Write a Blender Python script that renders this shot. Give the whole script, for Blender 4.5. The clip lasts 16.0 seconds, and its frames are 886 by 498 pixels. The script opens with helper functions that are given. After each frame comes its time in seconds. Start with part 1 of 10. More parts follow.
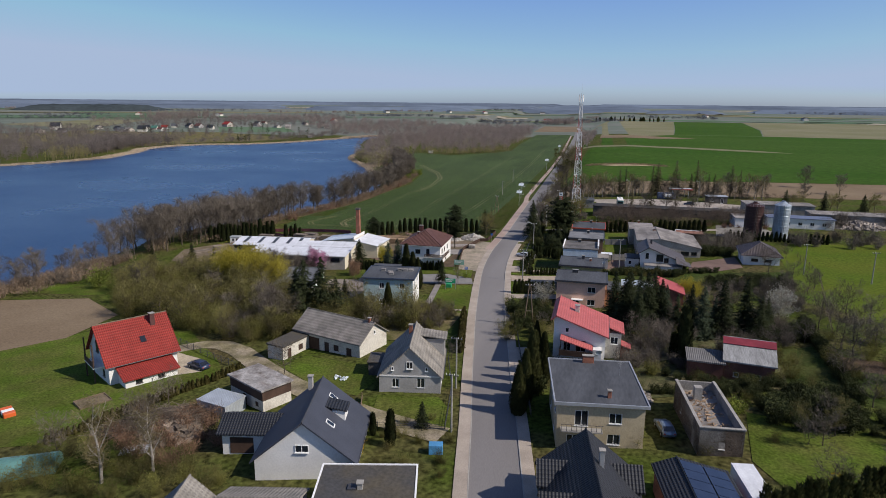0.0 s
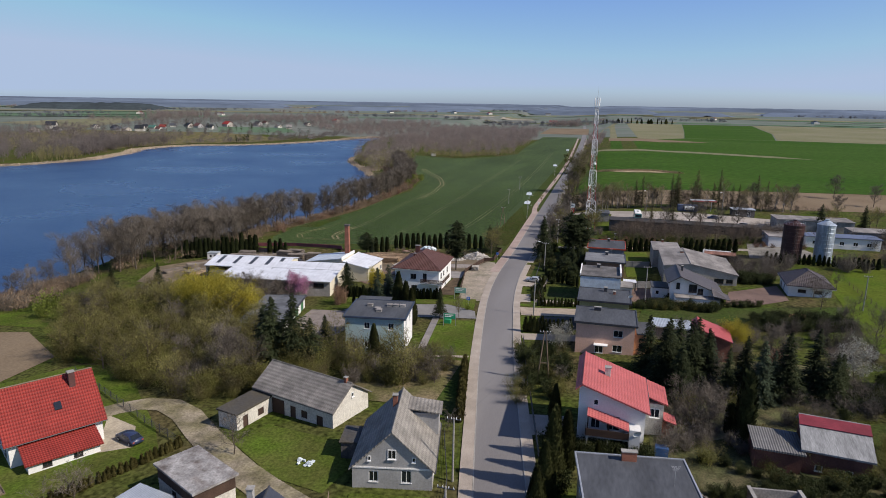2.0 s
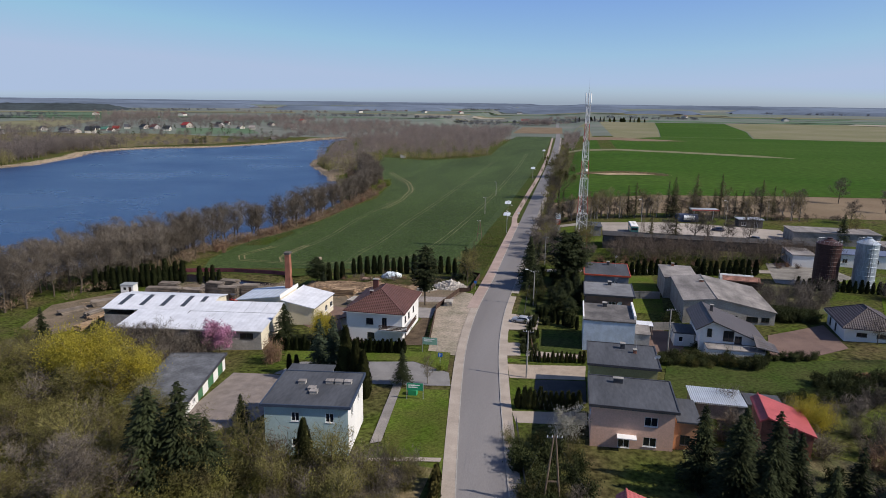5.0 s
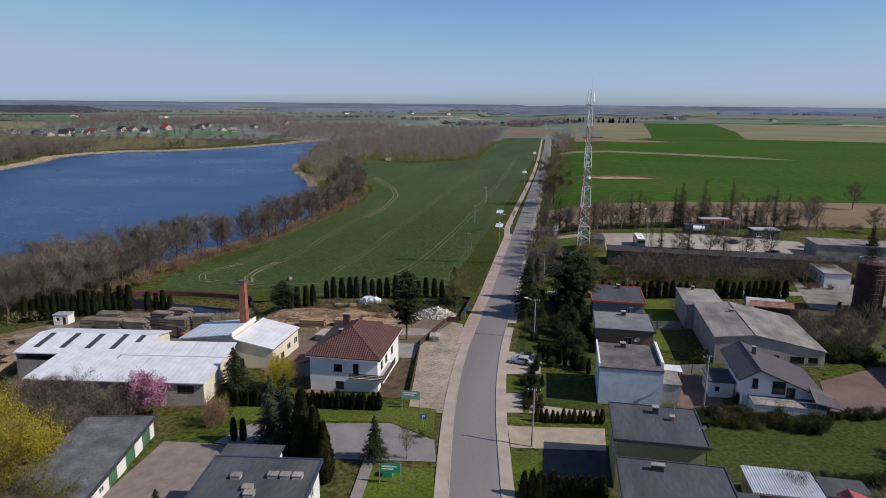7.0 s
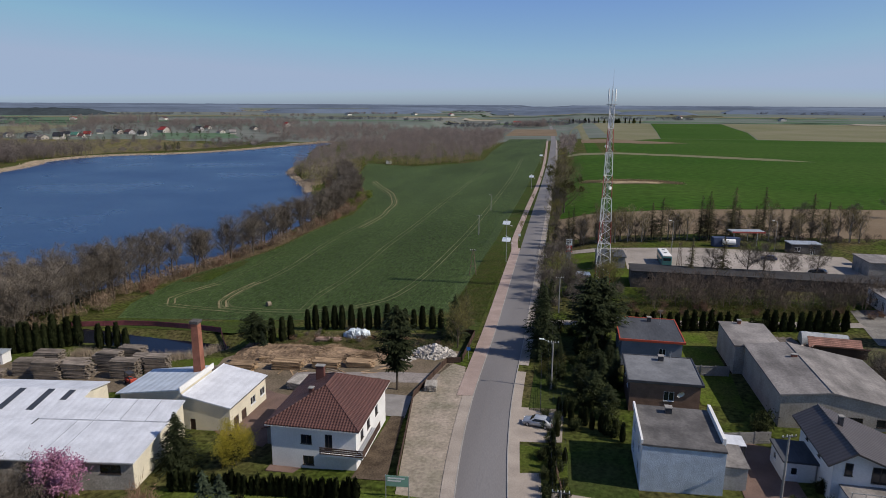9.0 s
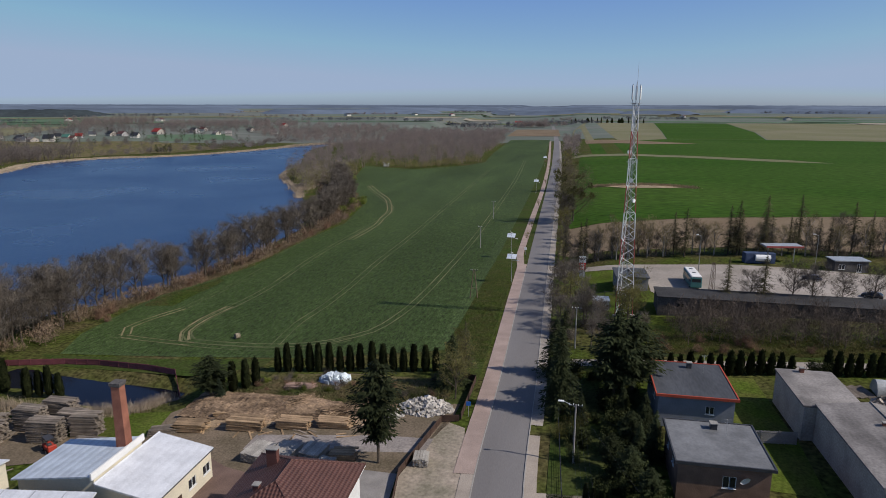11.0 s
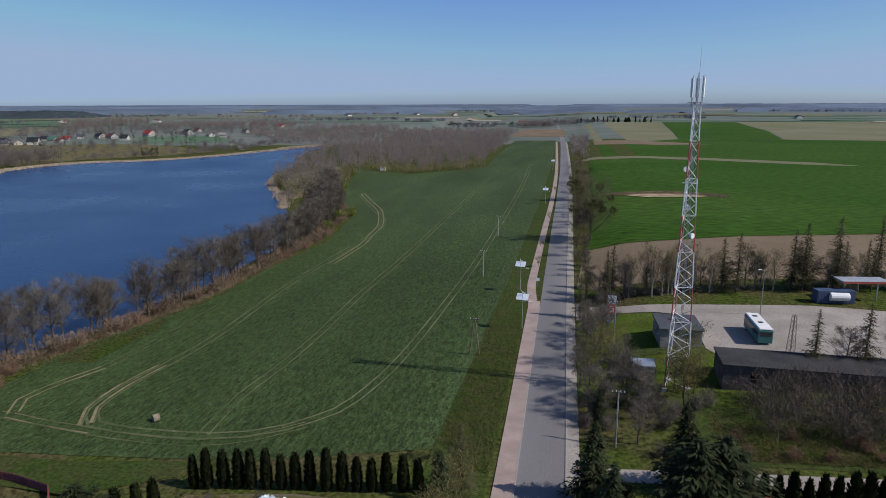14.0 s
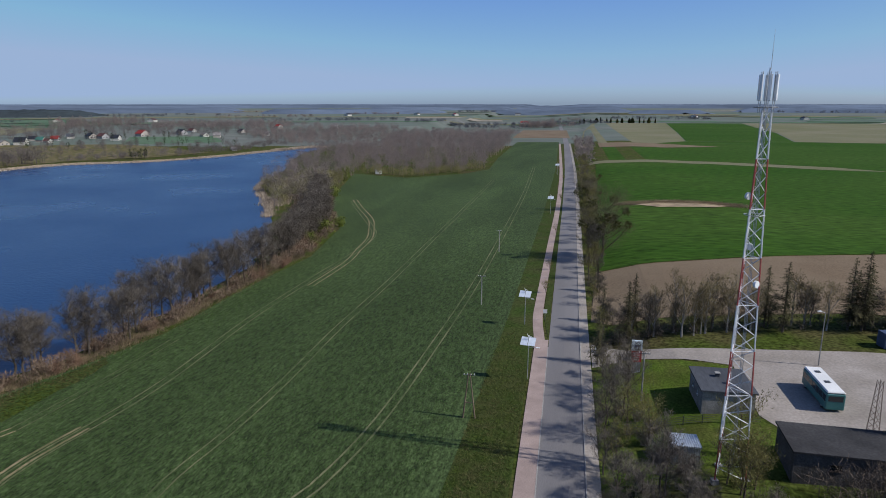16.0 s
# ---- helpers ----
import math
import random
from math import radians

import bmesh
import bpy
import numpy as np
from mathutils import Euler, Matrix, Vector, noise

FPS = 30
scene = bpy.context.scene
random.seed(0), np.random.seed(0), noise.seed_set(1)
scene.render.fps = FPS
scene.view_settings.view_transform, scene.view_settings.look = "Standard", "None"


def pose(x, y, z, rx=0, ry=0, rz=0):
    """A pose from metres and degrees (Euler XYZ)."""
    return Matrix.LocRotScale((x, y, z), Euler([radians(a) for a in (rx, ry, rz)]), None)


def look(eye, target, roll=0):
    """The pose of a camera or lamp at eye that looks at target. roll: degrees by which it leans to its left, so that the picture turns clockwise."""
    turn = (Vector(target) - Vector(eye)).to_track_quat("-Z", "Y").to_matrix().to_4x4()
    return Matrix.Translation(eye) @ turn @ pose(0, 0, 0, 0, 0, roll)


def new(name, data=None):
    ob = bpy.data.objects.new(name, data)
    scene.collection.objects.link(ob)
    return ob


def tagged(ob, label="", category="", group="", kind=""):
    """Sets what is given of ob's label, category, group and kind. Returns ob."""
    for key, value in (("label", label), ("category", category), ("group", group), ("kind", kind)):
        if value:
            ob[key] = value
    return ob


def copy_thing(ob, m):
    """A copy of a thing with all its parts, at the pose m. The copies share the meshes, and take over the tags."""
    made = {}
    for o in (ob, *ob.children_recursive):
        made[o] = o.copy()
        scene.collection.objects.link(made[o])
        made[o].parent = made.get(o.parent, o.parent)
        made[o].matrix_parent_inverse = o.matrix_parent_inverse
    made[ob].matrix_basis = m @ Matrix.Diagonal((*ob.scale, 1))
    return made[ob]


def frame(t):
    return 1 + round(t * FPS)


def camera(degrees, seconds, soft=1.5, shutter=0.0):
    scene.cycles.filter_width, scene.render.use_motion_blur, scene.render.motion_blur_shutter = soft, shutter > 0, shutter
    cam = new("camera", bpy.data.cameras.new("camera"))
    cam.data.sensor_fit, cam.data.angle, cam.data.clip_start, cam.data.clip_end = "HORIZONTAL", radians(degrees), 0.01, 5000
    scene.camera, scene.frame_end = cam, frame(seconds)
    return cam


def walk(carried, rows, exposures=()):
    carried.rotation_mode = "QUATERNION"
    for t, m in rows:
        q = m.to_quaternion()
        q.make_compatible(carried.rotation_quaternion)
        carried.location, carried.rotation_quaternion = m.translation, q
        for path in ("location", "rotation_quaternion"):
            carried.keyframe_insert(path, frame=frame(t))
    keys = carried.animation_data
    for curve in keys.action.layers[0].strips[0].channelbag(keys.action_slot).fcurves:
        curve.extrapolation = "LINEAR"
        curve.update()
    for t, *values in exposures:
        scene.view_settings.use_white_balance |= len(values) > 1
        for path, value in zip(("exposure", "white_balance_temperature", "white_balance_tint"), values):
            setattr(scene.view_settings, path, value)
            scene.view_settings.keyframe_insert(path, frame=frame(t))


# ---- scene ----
cam = camera(69.2, 16.0, soft=0.7, shutter=0.4)
METRES, EYE, TILT, LEAN, TURN = 192.67, 42.0, -1.1, -2.15, 14.2
ROWS = [
    (0.0, 0.0, 0.0, 0.0, -0.33, -11.8, 1.59),
    (0.5, 0.0019, 0.0304, 0.0017, -0.21, -11.8, 1.48),
    (1.0, 0.0039, 0.0632, 0.0038, -0.08, -11.8, 1.32),
    (1.5, 0.0053, 0.0933, 0.0057, 0.02, -11.79, 1.22),
    (2.0, 0.0068, 0.1262, 0.0067, 0.09, -11.76, 1.21),
    (2.5, 0.0083, 0.1561, 0.0068, 0.16, -11.76, 1.22),
    (3.0, 0.0099, 0.1892, 0.0072, 0.01, -11.79, 1.27),
    (3.5, 0.011, 0.2194, 0.0076, -0.81, -11.84, 1.28),
    (4.0, 0.0128, 0.2528, 0.0075, -1.35, -11.87, 1.37),
    (6.5, 0.0222, 0.4052, 0.0064, -3.61, -11.86, 1.57),
    (7.0, 0.0253, 0.4365, 0.0067, -3.55, -11.82, 1.67),
    (7.5, 0.0282, 0.4649, 0.0071, -3.46, -11.8, 1.72),
    (8.0, 0.0317, 0.4958, 0.0074, -3.34, -11.75, 1.75),
    (8.5, 0.035, 0.5245, 0.0078, -3.27, -11.75, 1.79),
    (9.0, 0.0383, 0.5558, 0.0079, -3.23, -11.74, 1.9),
    (11.5, 0.0546, 0.706, 0.0089, -3.12, -11.72, 2.18),
    (12.0, 0.0582, 0.7386, 0.009, -3.08, -11.74, 2.28),
    (12.5, 0.0619, 0.7688, 0.0099, -3.02, -11.74, 2.32),
    (13.0, 0.066, 0.8016, 0.0108, -2.97, -11.75, 2.34),
    (13.5, 0.0699, 0.8321, 0.0118, -2.92, -11.75, 2.35),
    (14.0, 0.0742, 0.8661, 0.0127, -2.88, -11.76, 2.37),
    (14.5, 0.0782, 0.8968, 0.0131, -2.83, -11.76, 2.32),
    (15.0, 0.0831, 0.9296, 0.0149, -2.78, -11.78, 2.27),
    (15.5, 0.0873, 0.9605, 0.0164, -2.76, -11.78, 2.23),
    (16.0, 0.0919, 0.9949, 0.0171, -2.75, -11.77, 2.2),
]
walk(cam, [(t, pose(0, 0, EYE, TILT, LEAN, TURN) @ pose(METRES * x, METRES * y, METRES * z, 90 + pitch, roll, yaw)) for t, x, y, z, yaw, pitch, roll in ROWS],
     exposures=[(0.0, -0.1, 6450, 14), (3.5, 0.06, 6450, 14), (7.0, -0.18, 6400, 14), (9.0, -0.28, 6400, 13), (12.5, -0.33, 6200, 13), (16.0, -0.26, 5900, 12)])

# ---------------------------------------------------------------- light
SUN_AZ, SUN_EL = math.radians(-8.5), math.radians(42.0)      # azimuth from +x towards +y
SUN_DIR = Vector((math.cos(SUN_AZ) * math.cos(SUN_EL), math.sin(SUN_AZ) * math.cos(SUN_EL), math.sin(SUN_EL)))
world = bpy.data.worlds.new("world")
scene.world = world
world.use_nodes = True
wn = world.node_tree.nodes
sky = wn.new("ShaderNodeTexSky")
sky.sky_type = "NISHITA"
sky.sun_disc = False
sky.sun_elevation = SUN_EL
sky.sun_rotation = math.pi / 2 - SUN_AZ
sky.altitude = 60
sky.air_density = 0.66
sky.dust_density = 0.8
sky.ozone_density = 5.5
wn["Background"].inputs["Strength"].default_value = 0.15
# spring haze takes the warmth out of the sky and dulls its bright rim
haze = wn.new("ShaderNodeMix")
haze.data_type = "RGBA"
haze.blend_type = "MULTIPLY"
haze.inputs["Factor"].default_value = 1.0
haze.inputs[7].default_value = (0.95, 0.97, 1.04, 1)
world.node_tree.links.new(sky.outputs[0], haze.inputs[6])
veil = wn.new("ShaderNodeMix")
veil.data_type = "RGBA"
veil.blend_type = "DARKEN"
veil.inputs["Factor"].default_value = 1.0
veil.inputs[7].default_value = (2.75, 3.55, 4.75, 1)
world.node_tree.links.new(haze.outputs[2], veil.inputs[6])
world.node_tree.links.new(veil.outputs[2], wn["Background"].inputs["Color"])
sun_data = bpy.data.lights.new("sun", "SUN")
sun_data.energy = 5.0
sun_data.angle = math.radians(0.53)
sun_data.color = (1.0, 0.93, 0.82)
sun = new("sun", sun_data)
sun.matrix_world = look(SUN_DIR * 500, (0, 0, 0))
scene.view_settings.exposure = 0.0

# ---------------------------------------------------------------- materials
MATS = {}


def mat(name, col, rough=0.85, var=0.25, scale=0.6, fine=9.0, bump=0.15, col2=None, metal=0.0, spec=0.3,
        coords="pos", stretch=(1, 1, 1), island=False, rnd=0.0, patch=0.5):
    """Procedural surface: two scales of colour variation, fine relief, optional second colour in patches."""
    if name in MATS:
        return MATS[name]
    m = bpy.data.materials.new(name)
    m.use_nodes = True
    nt = m.node_tree
    n, l = nt.nodes, nt.links
    b = n["Principled BSDF"]
    b.inputs["Roughness"].default_value = rough
    b.inputs["Metallic"].default_value = metal
    b.inputs["Specular IOR Level"].default_value = spec
    if coords == "pos":
        src = n.new("ShaderNodeNewGeometry").outputs["Position"]
    else:
        src = n.new("ShaderNodeTexCoord").outputs["Object"]
    mp = n.new("ShaderNodeMapping")
    mp.inputs["Scale"].default_value = stretch
    l.new(src, mp.inputs["Vector"])
    n1, n2 = n.new("ShaderNodeTexNoise"), n.new("ShaderNodeTexNoise")
    for t, s, d in ((n1, scale, 3), (n2, fine, 4)):
        t.inputs["Scale"].default_value = s
        t.inputs["Detail"].default_value = d
        l.new(mp.outputs[0], t.inputs["Vector"])
    c2 = col2 if col2 else tuple(min(1, c * (1 - var)) for c in col)
    c1 = col if col2 else tuple(min(1, c * (1 + var * 0.6)) for c in col)
    r = n.new("ShaderNodeValToRGB")
    r.color_ramp.elements[0].position = max(0.0, patch - 0.16)
    r.color_ramp.elements[1].position = min(1.0, patch + 0.16)
    r.color_ramp.elements[0].color = (*c2, 1)
    r.color_ramp.elements[1].color = (*c1, 1)
    l.new(n1.outputs["Fac"], r.inputs[0])
    mr = n.new("ShaderNodeMapRange")
    mr.inputs["From Min"].default_value = 0.25
    mr.inputs["From Max"].default_value = 0.75
    mr.inputs["To Min"].default_value = 1 - var * 1.1
    mr.inputs["To Max"].default_value = 1 + var * 0.9
    l.new(n2.outputs["Fac"], mr.inputs["Value"])
    mul = n.new("ShaderNodeVectorMath")
    mul.operation = "SCALE"
    l.new(r.outputs[0], mul.inputs[0])
    last = mr.outputs[0]
    if rnd or island:
        src2 = n.new("ShaderNodeNewGeometry").outputs["Random Per Island"] if island else n.new("ShaderNodeObjectInfo").outputs["Random"]
        m2 = n.new("ShaderNodeMapRange")
        m2.inputs["To Min"].default_value = 1 - (rnd or 0.35)
        m2.inputs["To Max"].default_value = 1 + (rnd or 0.35)
        l.new(src2, m2.inputs["Value"])
        k = n.new("ShaderNodeMath")
        k.operation = "MULTIPLY"
        l.new(last, k.inputs[0])
        l.new(m2.outputs[0], k.inputs[1])
        last = k.outputs[0]
    l.new(last, mul.inputs["Scale"])
    l.new(mul.outputs[0], b.inputs["Base Color"])
    if bump:
        bp = n.new("ShaderNodeBump")
        bp.inputs["Strength"].default_value = bump
        bp.inputs["Distance"].default_value = 0.1
        l.new(n2.outputs["Fac"], bp.inputs["Height"])
        l.new(bp.outputs[0], b.inputs["Normal"])
    MATS[name] = m
    return m


def ribbed(name, col, rough=0.6, period=0.3, axis=0, var=0.2, metal=0.0, strength=0.6, dark=0.75, rows=0.0, spec=0.4):
    """Profiled sheet or tile: real relief lines along one local axis, optional cross rows, plus weathering."""
    m = mat(name, col, rough, var, 0.5, 6.0, 0.0, metal=metal, coords="obj", spec=spec)
    nt = m.node_tree
    n, l = nt.nodes, nt.links
    if "ribs" in n:
        return m
    tc = n.new("ShaderNodeTexCoord")
    sep = n.new("ShaderNodeSeparateXYZ")
    l.new(tc.outputs["Object"], sep.inputs[0])

    def wave(out, per):
        a = n.new("ShaderNodeMath")
        a.operation = "MULTIPLY"
        a.inputs[1].default_value = 2 * math.pi / per
        l.new(out, a.inputs[0])
        s = n.new("ShaderNodeMath")
        s.operation = "SINE"
        l.new(a.outputs[0], s.inputs[0])
        return s.outputs[0]
    h = wave(sep.outputs[axis], period)
    if rows:
        h2 = wave(sep.outputs[1 - axis], rows)
        ad = n.new("ShaderNodeMath")
        ad.operation = "ADD"
        l.new(h, ad.inputs[0])
        l.new(h2, ad.inputs[1])
        h = ad.outputs[0]
    bp = n.new("ShaderNodeBump")
    bp.name = "ribs"
    bp.inputs["Strength"].default_value = strength
    bp.inputs["Distance"].default_value = 0.04
    l.new(h, bp.inputs["Height"])
    b = n["Principled BSDF"]
    l.new(bp.outputs[0], b.inputs["Normal"])
    # the colour is darker along the grooves
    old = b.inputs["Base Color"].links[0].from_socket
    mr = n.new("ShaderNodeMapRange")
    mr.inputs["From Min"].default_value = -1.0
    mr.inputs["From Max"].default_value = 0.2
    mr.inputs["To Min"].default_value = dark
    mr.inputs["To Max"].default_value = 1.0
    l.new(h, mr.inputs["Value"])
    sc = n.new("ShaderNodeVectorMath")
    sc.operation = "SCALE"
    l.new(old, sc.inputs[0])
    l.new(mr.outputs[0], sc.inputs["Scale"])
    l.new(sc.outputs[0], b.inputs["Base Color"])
    return m


def mottle(m, scale, lo, hi, stretch=(1, 1, 1), sharp=0.12, detail=3):
    """One more scale of patches over a surface's colour."""
    n, l = m.node_tree.nodes, m.node_tree.links
    b = n["Principled BSDF"]
    mp = n.new("ShaderNodeMapping")
    mp.inputs["Scale"].default_value = stretch
    l.new(n.new("ShaderNodeNewGeometry").outputs["Position"], mp.inputs["Vector"])
    t = n.new("ShaderNodeTexNoise")
    t.inputs["Scale"].default_value, t.inputs["Detail"].default_value = scale, detail
    l.new(mp.outputs[0], t.inputs["Vector"])
    mr = n.new("ShaderNodeMapRange")
    mr.inputs["From Min"].default_value, mr.inputs["From Max"].default_value = 0.5 - sharp, 0.5 + sharp
    mr.inputs["To Min"].default_value, mr.inputs["To Max"].default_value = lo, hi
    l.new(t.outputs["Fac"], mr.inputs["Value"])
    sc = n.new("ShaderNodeVectorMath")
    sc.operation = "SCALE"
    l.new(b.inputs["Base Color"].links[0].from_socket, sc.inputs[0])
    l.new(mr.outputs[0], sc.inputs["Scale"])
    l.new(sc.outputs[0], b.inputs["Base Color"])
    return m


def leafmat(name, col, rnd=0.3, trans=0.25, col2=None):
    m = mat(name, col, 0.8, 0.35, 0.35, 3.0, 0.0, col2=col2, rnd=rnd, spec=0.06)
    nt = m.node_tree
    if "Translucent BSDF" not in nt.nodes and trans:
        tr = nt.nodes.new("ShaderNodeBsdfTranslucent")
        mx = nt.nodes.new("ShaderNodeMixShader")
        mx.inputs[0].default_value = trans
        b = nt.nodes["Principled BSDF"]
        nt.links.new(b.inputs["Base Color"].links[0].from_socket, tr.inputs["Color"])
        nt.links.new(b.outputs[0], mx.inputs[1])
        nt.links.new(tr.outputs[0], mx.inputs[2])
        nt.links.new(mx.outputs[0], nt.nodes["Material Output"].inputs["Surface"])
    return m


M_GROUND = mat("rough_ground", (0.058, 0.078, 0.014), 0.95, 0.75, 0.08, 1.4, 0.9, col2=(0.09, 0.072, 0.034), patch=0.45, spec=0.03)
M_LAWN = mottle(mat("lawn_grass", (0.074, 0.112, 0.015), 0.95, 0.45, 0.2, 2.6, 0.7, col2=(0.09, 0.1, 0.024), spec=0.03), 0.09, 0.82, 1.15)
M_PASTURE = mat("pasture_grass", (0.07, 0.108, 0.012), 0.95, 0.35, 0.06, 1.6, 0.7, col2=(0.092, 0.112, 0.016), spec=0.03)
M_CROP = mottle(mottle(mat("young_crop", (0.052, 0.076, 0.025), 0.85, 0.6, 0.022, 3.2, 0.6, col2=(0.064, 0.095, 0.031), stretch=(1, 0.5, 1), spec=0.1), 1.5, 0.66, 1.22, (1, 0.3, 1)), 0.05, 0.88, 1.1, (1, 0.25, 1))
M_VERGE = mat("verge_grass", (0.044, 0.068, 0.0145), 0.95, 0.45, 0.15, 1.8, 0.8, col2=(0.06, 0.068, 0.022), spec=0.03)
# distance haze is mixed into this colour, paler and bluer than near grass
M_FARPLAIN = mat("hazed_plain", (0.118, 0.15, 0.115), 0.95, 0.2, 0.003, 0.03, 0.0, col2=(0.165, 0.17, 0.15), stretch=(0.35, 1, 1), spec=0.05)
M_CROP_R = mat("bright_young_crop", (0.033, 0.078, 0.008), 0.95, 0.5, 0.012, 0.6, 0.5, col2=(0.05, 0.092, 0.014), stretch=(0.35, 1, 1), spec=0.04)
# haze tint painted in: a duller, bluer green than the near fields
M_FAR_GREEN = mat("hazed_meadow", (0.085, 0.145, 0.08), 0.95, 0.2, 0.006, 0.08, 0.0, col2=(0.11, 0.16, 0.1), spec=0.05)
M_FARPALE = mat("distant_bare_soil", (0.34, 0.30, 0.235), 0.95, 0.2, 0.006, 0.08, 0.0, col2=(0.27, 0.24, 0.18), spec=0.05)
M_PLOUGH = mat("ploughed_soil", (0.21, 0.16, 0.105), 0.95, 0.2, 0.04, 2.0, 0.6, col2=(0.17, 0.125, 0.08), spec=0.05)
M_TAN = mat("dry_stubble", (0.20, 0.185, 0.115), 0.95, 0.2, 0.01, 0.8, 0.3, col2=(0.155, 0.155, 0.08), spec=0.05)
M_DIRT = mat("bare_dirt", (0.20, 0.155, 0.11), 0.95, 0.3, 0.2, 3.0, 0.6, col2=(0.13, 0.105, 0.07), spec=0.05)
M_YARD = mat("worn_concrete_yard", (0.37, 0.325, 0.28), 0.9, 0.2, 0.12, 2.5, 0.3, col2=(0.27, 0.235, 0.195))
M_ASPHALT = mat("road_asphalt", (0.206, 0.194, 0.187), 0.85, 0.12, 0.12, 14.0, 0.05, col2=(0.172, 0.16, 0.153), stretch=(1, 0.12, 1))
M_PATH = mat("pinkish_pavers", (0.37, 0.28, 0.235), 0.9, 0.15, 0.3, 6.0, 0.2)
M_PAVE = mat("grey_pavers", (0.36, 0.305, 0.25), 0.9, 0.15, 0.3, 6.0, 0.2)
M_BRICKPAVE = mat("red_brown_pavers", (0.165, 0.108, 0.085), 0.9, 0.2, 0.3, 6.0, 0.2)
M_KERB = mat("concrete_kerb", (0.33, 0.31, 0.28), 0.9, 0.15)
M_TRACK = mat("wheel_track_soil", (0.30, 0.24, 0.13), 0.95, 0.3, 0.15, 1.0, 0.4, col2=(0.13, 0.125, 0.05))
M_TRACKG = mat("pressed_crop", (0.18, 0.175, 0.085), 0.95, 0.3, 0.1, 1.0, 0.4, col2=(0.075, 0.095, 0.032), patch=0.52)
M_REED = mat("dry_reeds", (0.36, 0.27, 0.16), 0.9, 0.3, 0.2, 2.0, 0.5)
M_WHITE = mat("white_render", (0.72, 0.71, 0.68), 0.9, 0.08, 0.25, 5.0, 0.05)
M_OFFWHITE = mat("aged_white_plaster", (0.58, 0.55, 0.48), 0.92, 0.22, 0.5, 4.0, 0.15, col2=(0.42, 0.38, 0.32), patch=0.38)
M_CREAM = mat("cream_render", (0.66, 0.60, 0.46), 0.9, 0.1, 0.3, 5.0, 0.05)
M_BEIGE = mat("beige_render", (0.46, 0.38, 0.25), 0.9, 0.15, 0.3, 5.0, 0.1)
M_GREYWALL = mat("grey_render", (0.36, 0.35, 0.335), 0.92, 0.15, 0.3, 5.0, 0.1)
M_GREYDARK = mat("rough_grey_plaster", (0.27, 0.255, 0.235), 0.95, 0.3, 0.5, 5.0, 0.3)
M_ORANGE = mat("peach_render", (0.72, 0.46, 0.34), 0.9, 0.1, 0.3, 5.0, 0.08)
M_ORANGE2 = mat("orange_render", (0.56, 0.29, 0.15), 0.9, 0.1, 0.3, 5.0, 0.08)
M_OLIVE = mat("olive_render", (0.33, 0.32, 0.15), 0.9, 0.12, 0.3, 5.0, 0.08)
M_BLUEWHITE = mat("pale_blue_render", (0.50, 0.57, 0.64), 0.9, 0.14, 0.8, 8.0, 0.4)
M_TEAL = mat("pale_teal_render", (0.38, 0.50, 0.50), 0.9, 0.1, 0.3, 5.0, 0.05)
M_BROWNWALL = mat("brown_brick_wall", (0.22, 0.135, 0.095), 0.9, 0.25, 0.6, 8.0, 0.3)
M_BRICK = mat("red_brick", (0.27, 0.11, 0.07), 0.9, 0.25, 0.6, 9.0, 0.3)
M_BITUMEN = mat("bitumen_felt", (0.068, 0.072, 0.08), 0.8, 0.22, 0.35, 3.0, 0.15, stretch=(1, 0.25, 1))
M_BITUMEN2 = mat("weathered_felt", (0.062, 0.06, 0.058), 0.7, 0.3, 0.25, 3.0, 0.15, col2=(0.085, 0.072, 0.05))
M_FELTGREY = mottle(mat("light_grey_felt", (0.225, 0.205, 0.188), 0.85, 0.25, 0.3, 3.0, 0.15), 0.35, 0.75, 1.2, (1, 0.2, 1))
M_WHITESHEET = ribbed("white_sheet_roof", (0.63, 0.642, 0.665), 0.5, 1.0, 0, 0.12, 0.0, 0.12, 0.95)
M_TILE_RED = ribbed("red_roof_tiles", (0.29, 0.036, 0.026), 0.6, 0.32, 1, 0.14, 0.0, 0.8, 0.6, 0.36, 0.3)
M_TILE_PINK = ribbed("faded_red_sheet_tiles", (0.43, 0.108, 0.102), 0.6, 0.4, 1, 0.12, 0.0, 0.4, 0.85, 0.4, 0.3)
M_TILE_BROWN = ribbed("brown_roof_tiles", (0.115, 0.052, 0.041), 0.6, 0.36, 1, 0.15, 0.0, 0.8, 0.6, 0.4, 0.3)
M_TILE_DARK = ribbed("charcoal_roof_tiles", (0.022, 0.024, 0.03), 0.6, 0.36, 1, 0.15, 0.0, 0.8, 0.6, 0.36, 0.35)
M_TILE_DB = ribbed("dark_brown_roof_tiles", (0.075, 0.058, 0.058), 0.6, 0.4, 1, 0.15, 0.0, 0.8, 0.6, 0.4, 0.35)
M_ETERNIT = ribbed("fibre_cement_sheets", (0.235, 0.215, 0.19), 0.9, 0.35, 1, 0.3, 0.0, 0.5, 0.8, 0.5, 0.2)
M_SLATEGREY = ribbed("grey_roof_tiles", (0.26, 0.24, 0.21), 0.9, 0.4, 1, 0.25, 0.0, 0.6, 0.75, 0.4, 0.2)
M_SHEETGREY = ribbed("brown_grey_seam_sheet", (0.085, 0.073, 0.07), 0.55, 0.6, 1, 0.12, 0.0, 0.35, 0.8, 0.0, 0.4)
M_TIN = ribbed("galvanised_sheet", (0.50, 0.54, 0.57), 0.45, 0.3, 0, 0.12, 0.35, 0.5, 0.85, 0.0, 0.5)
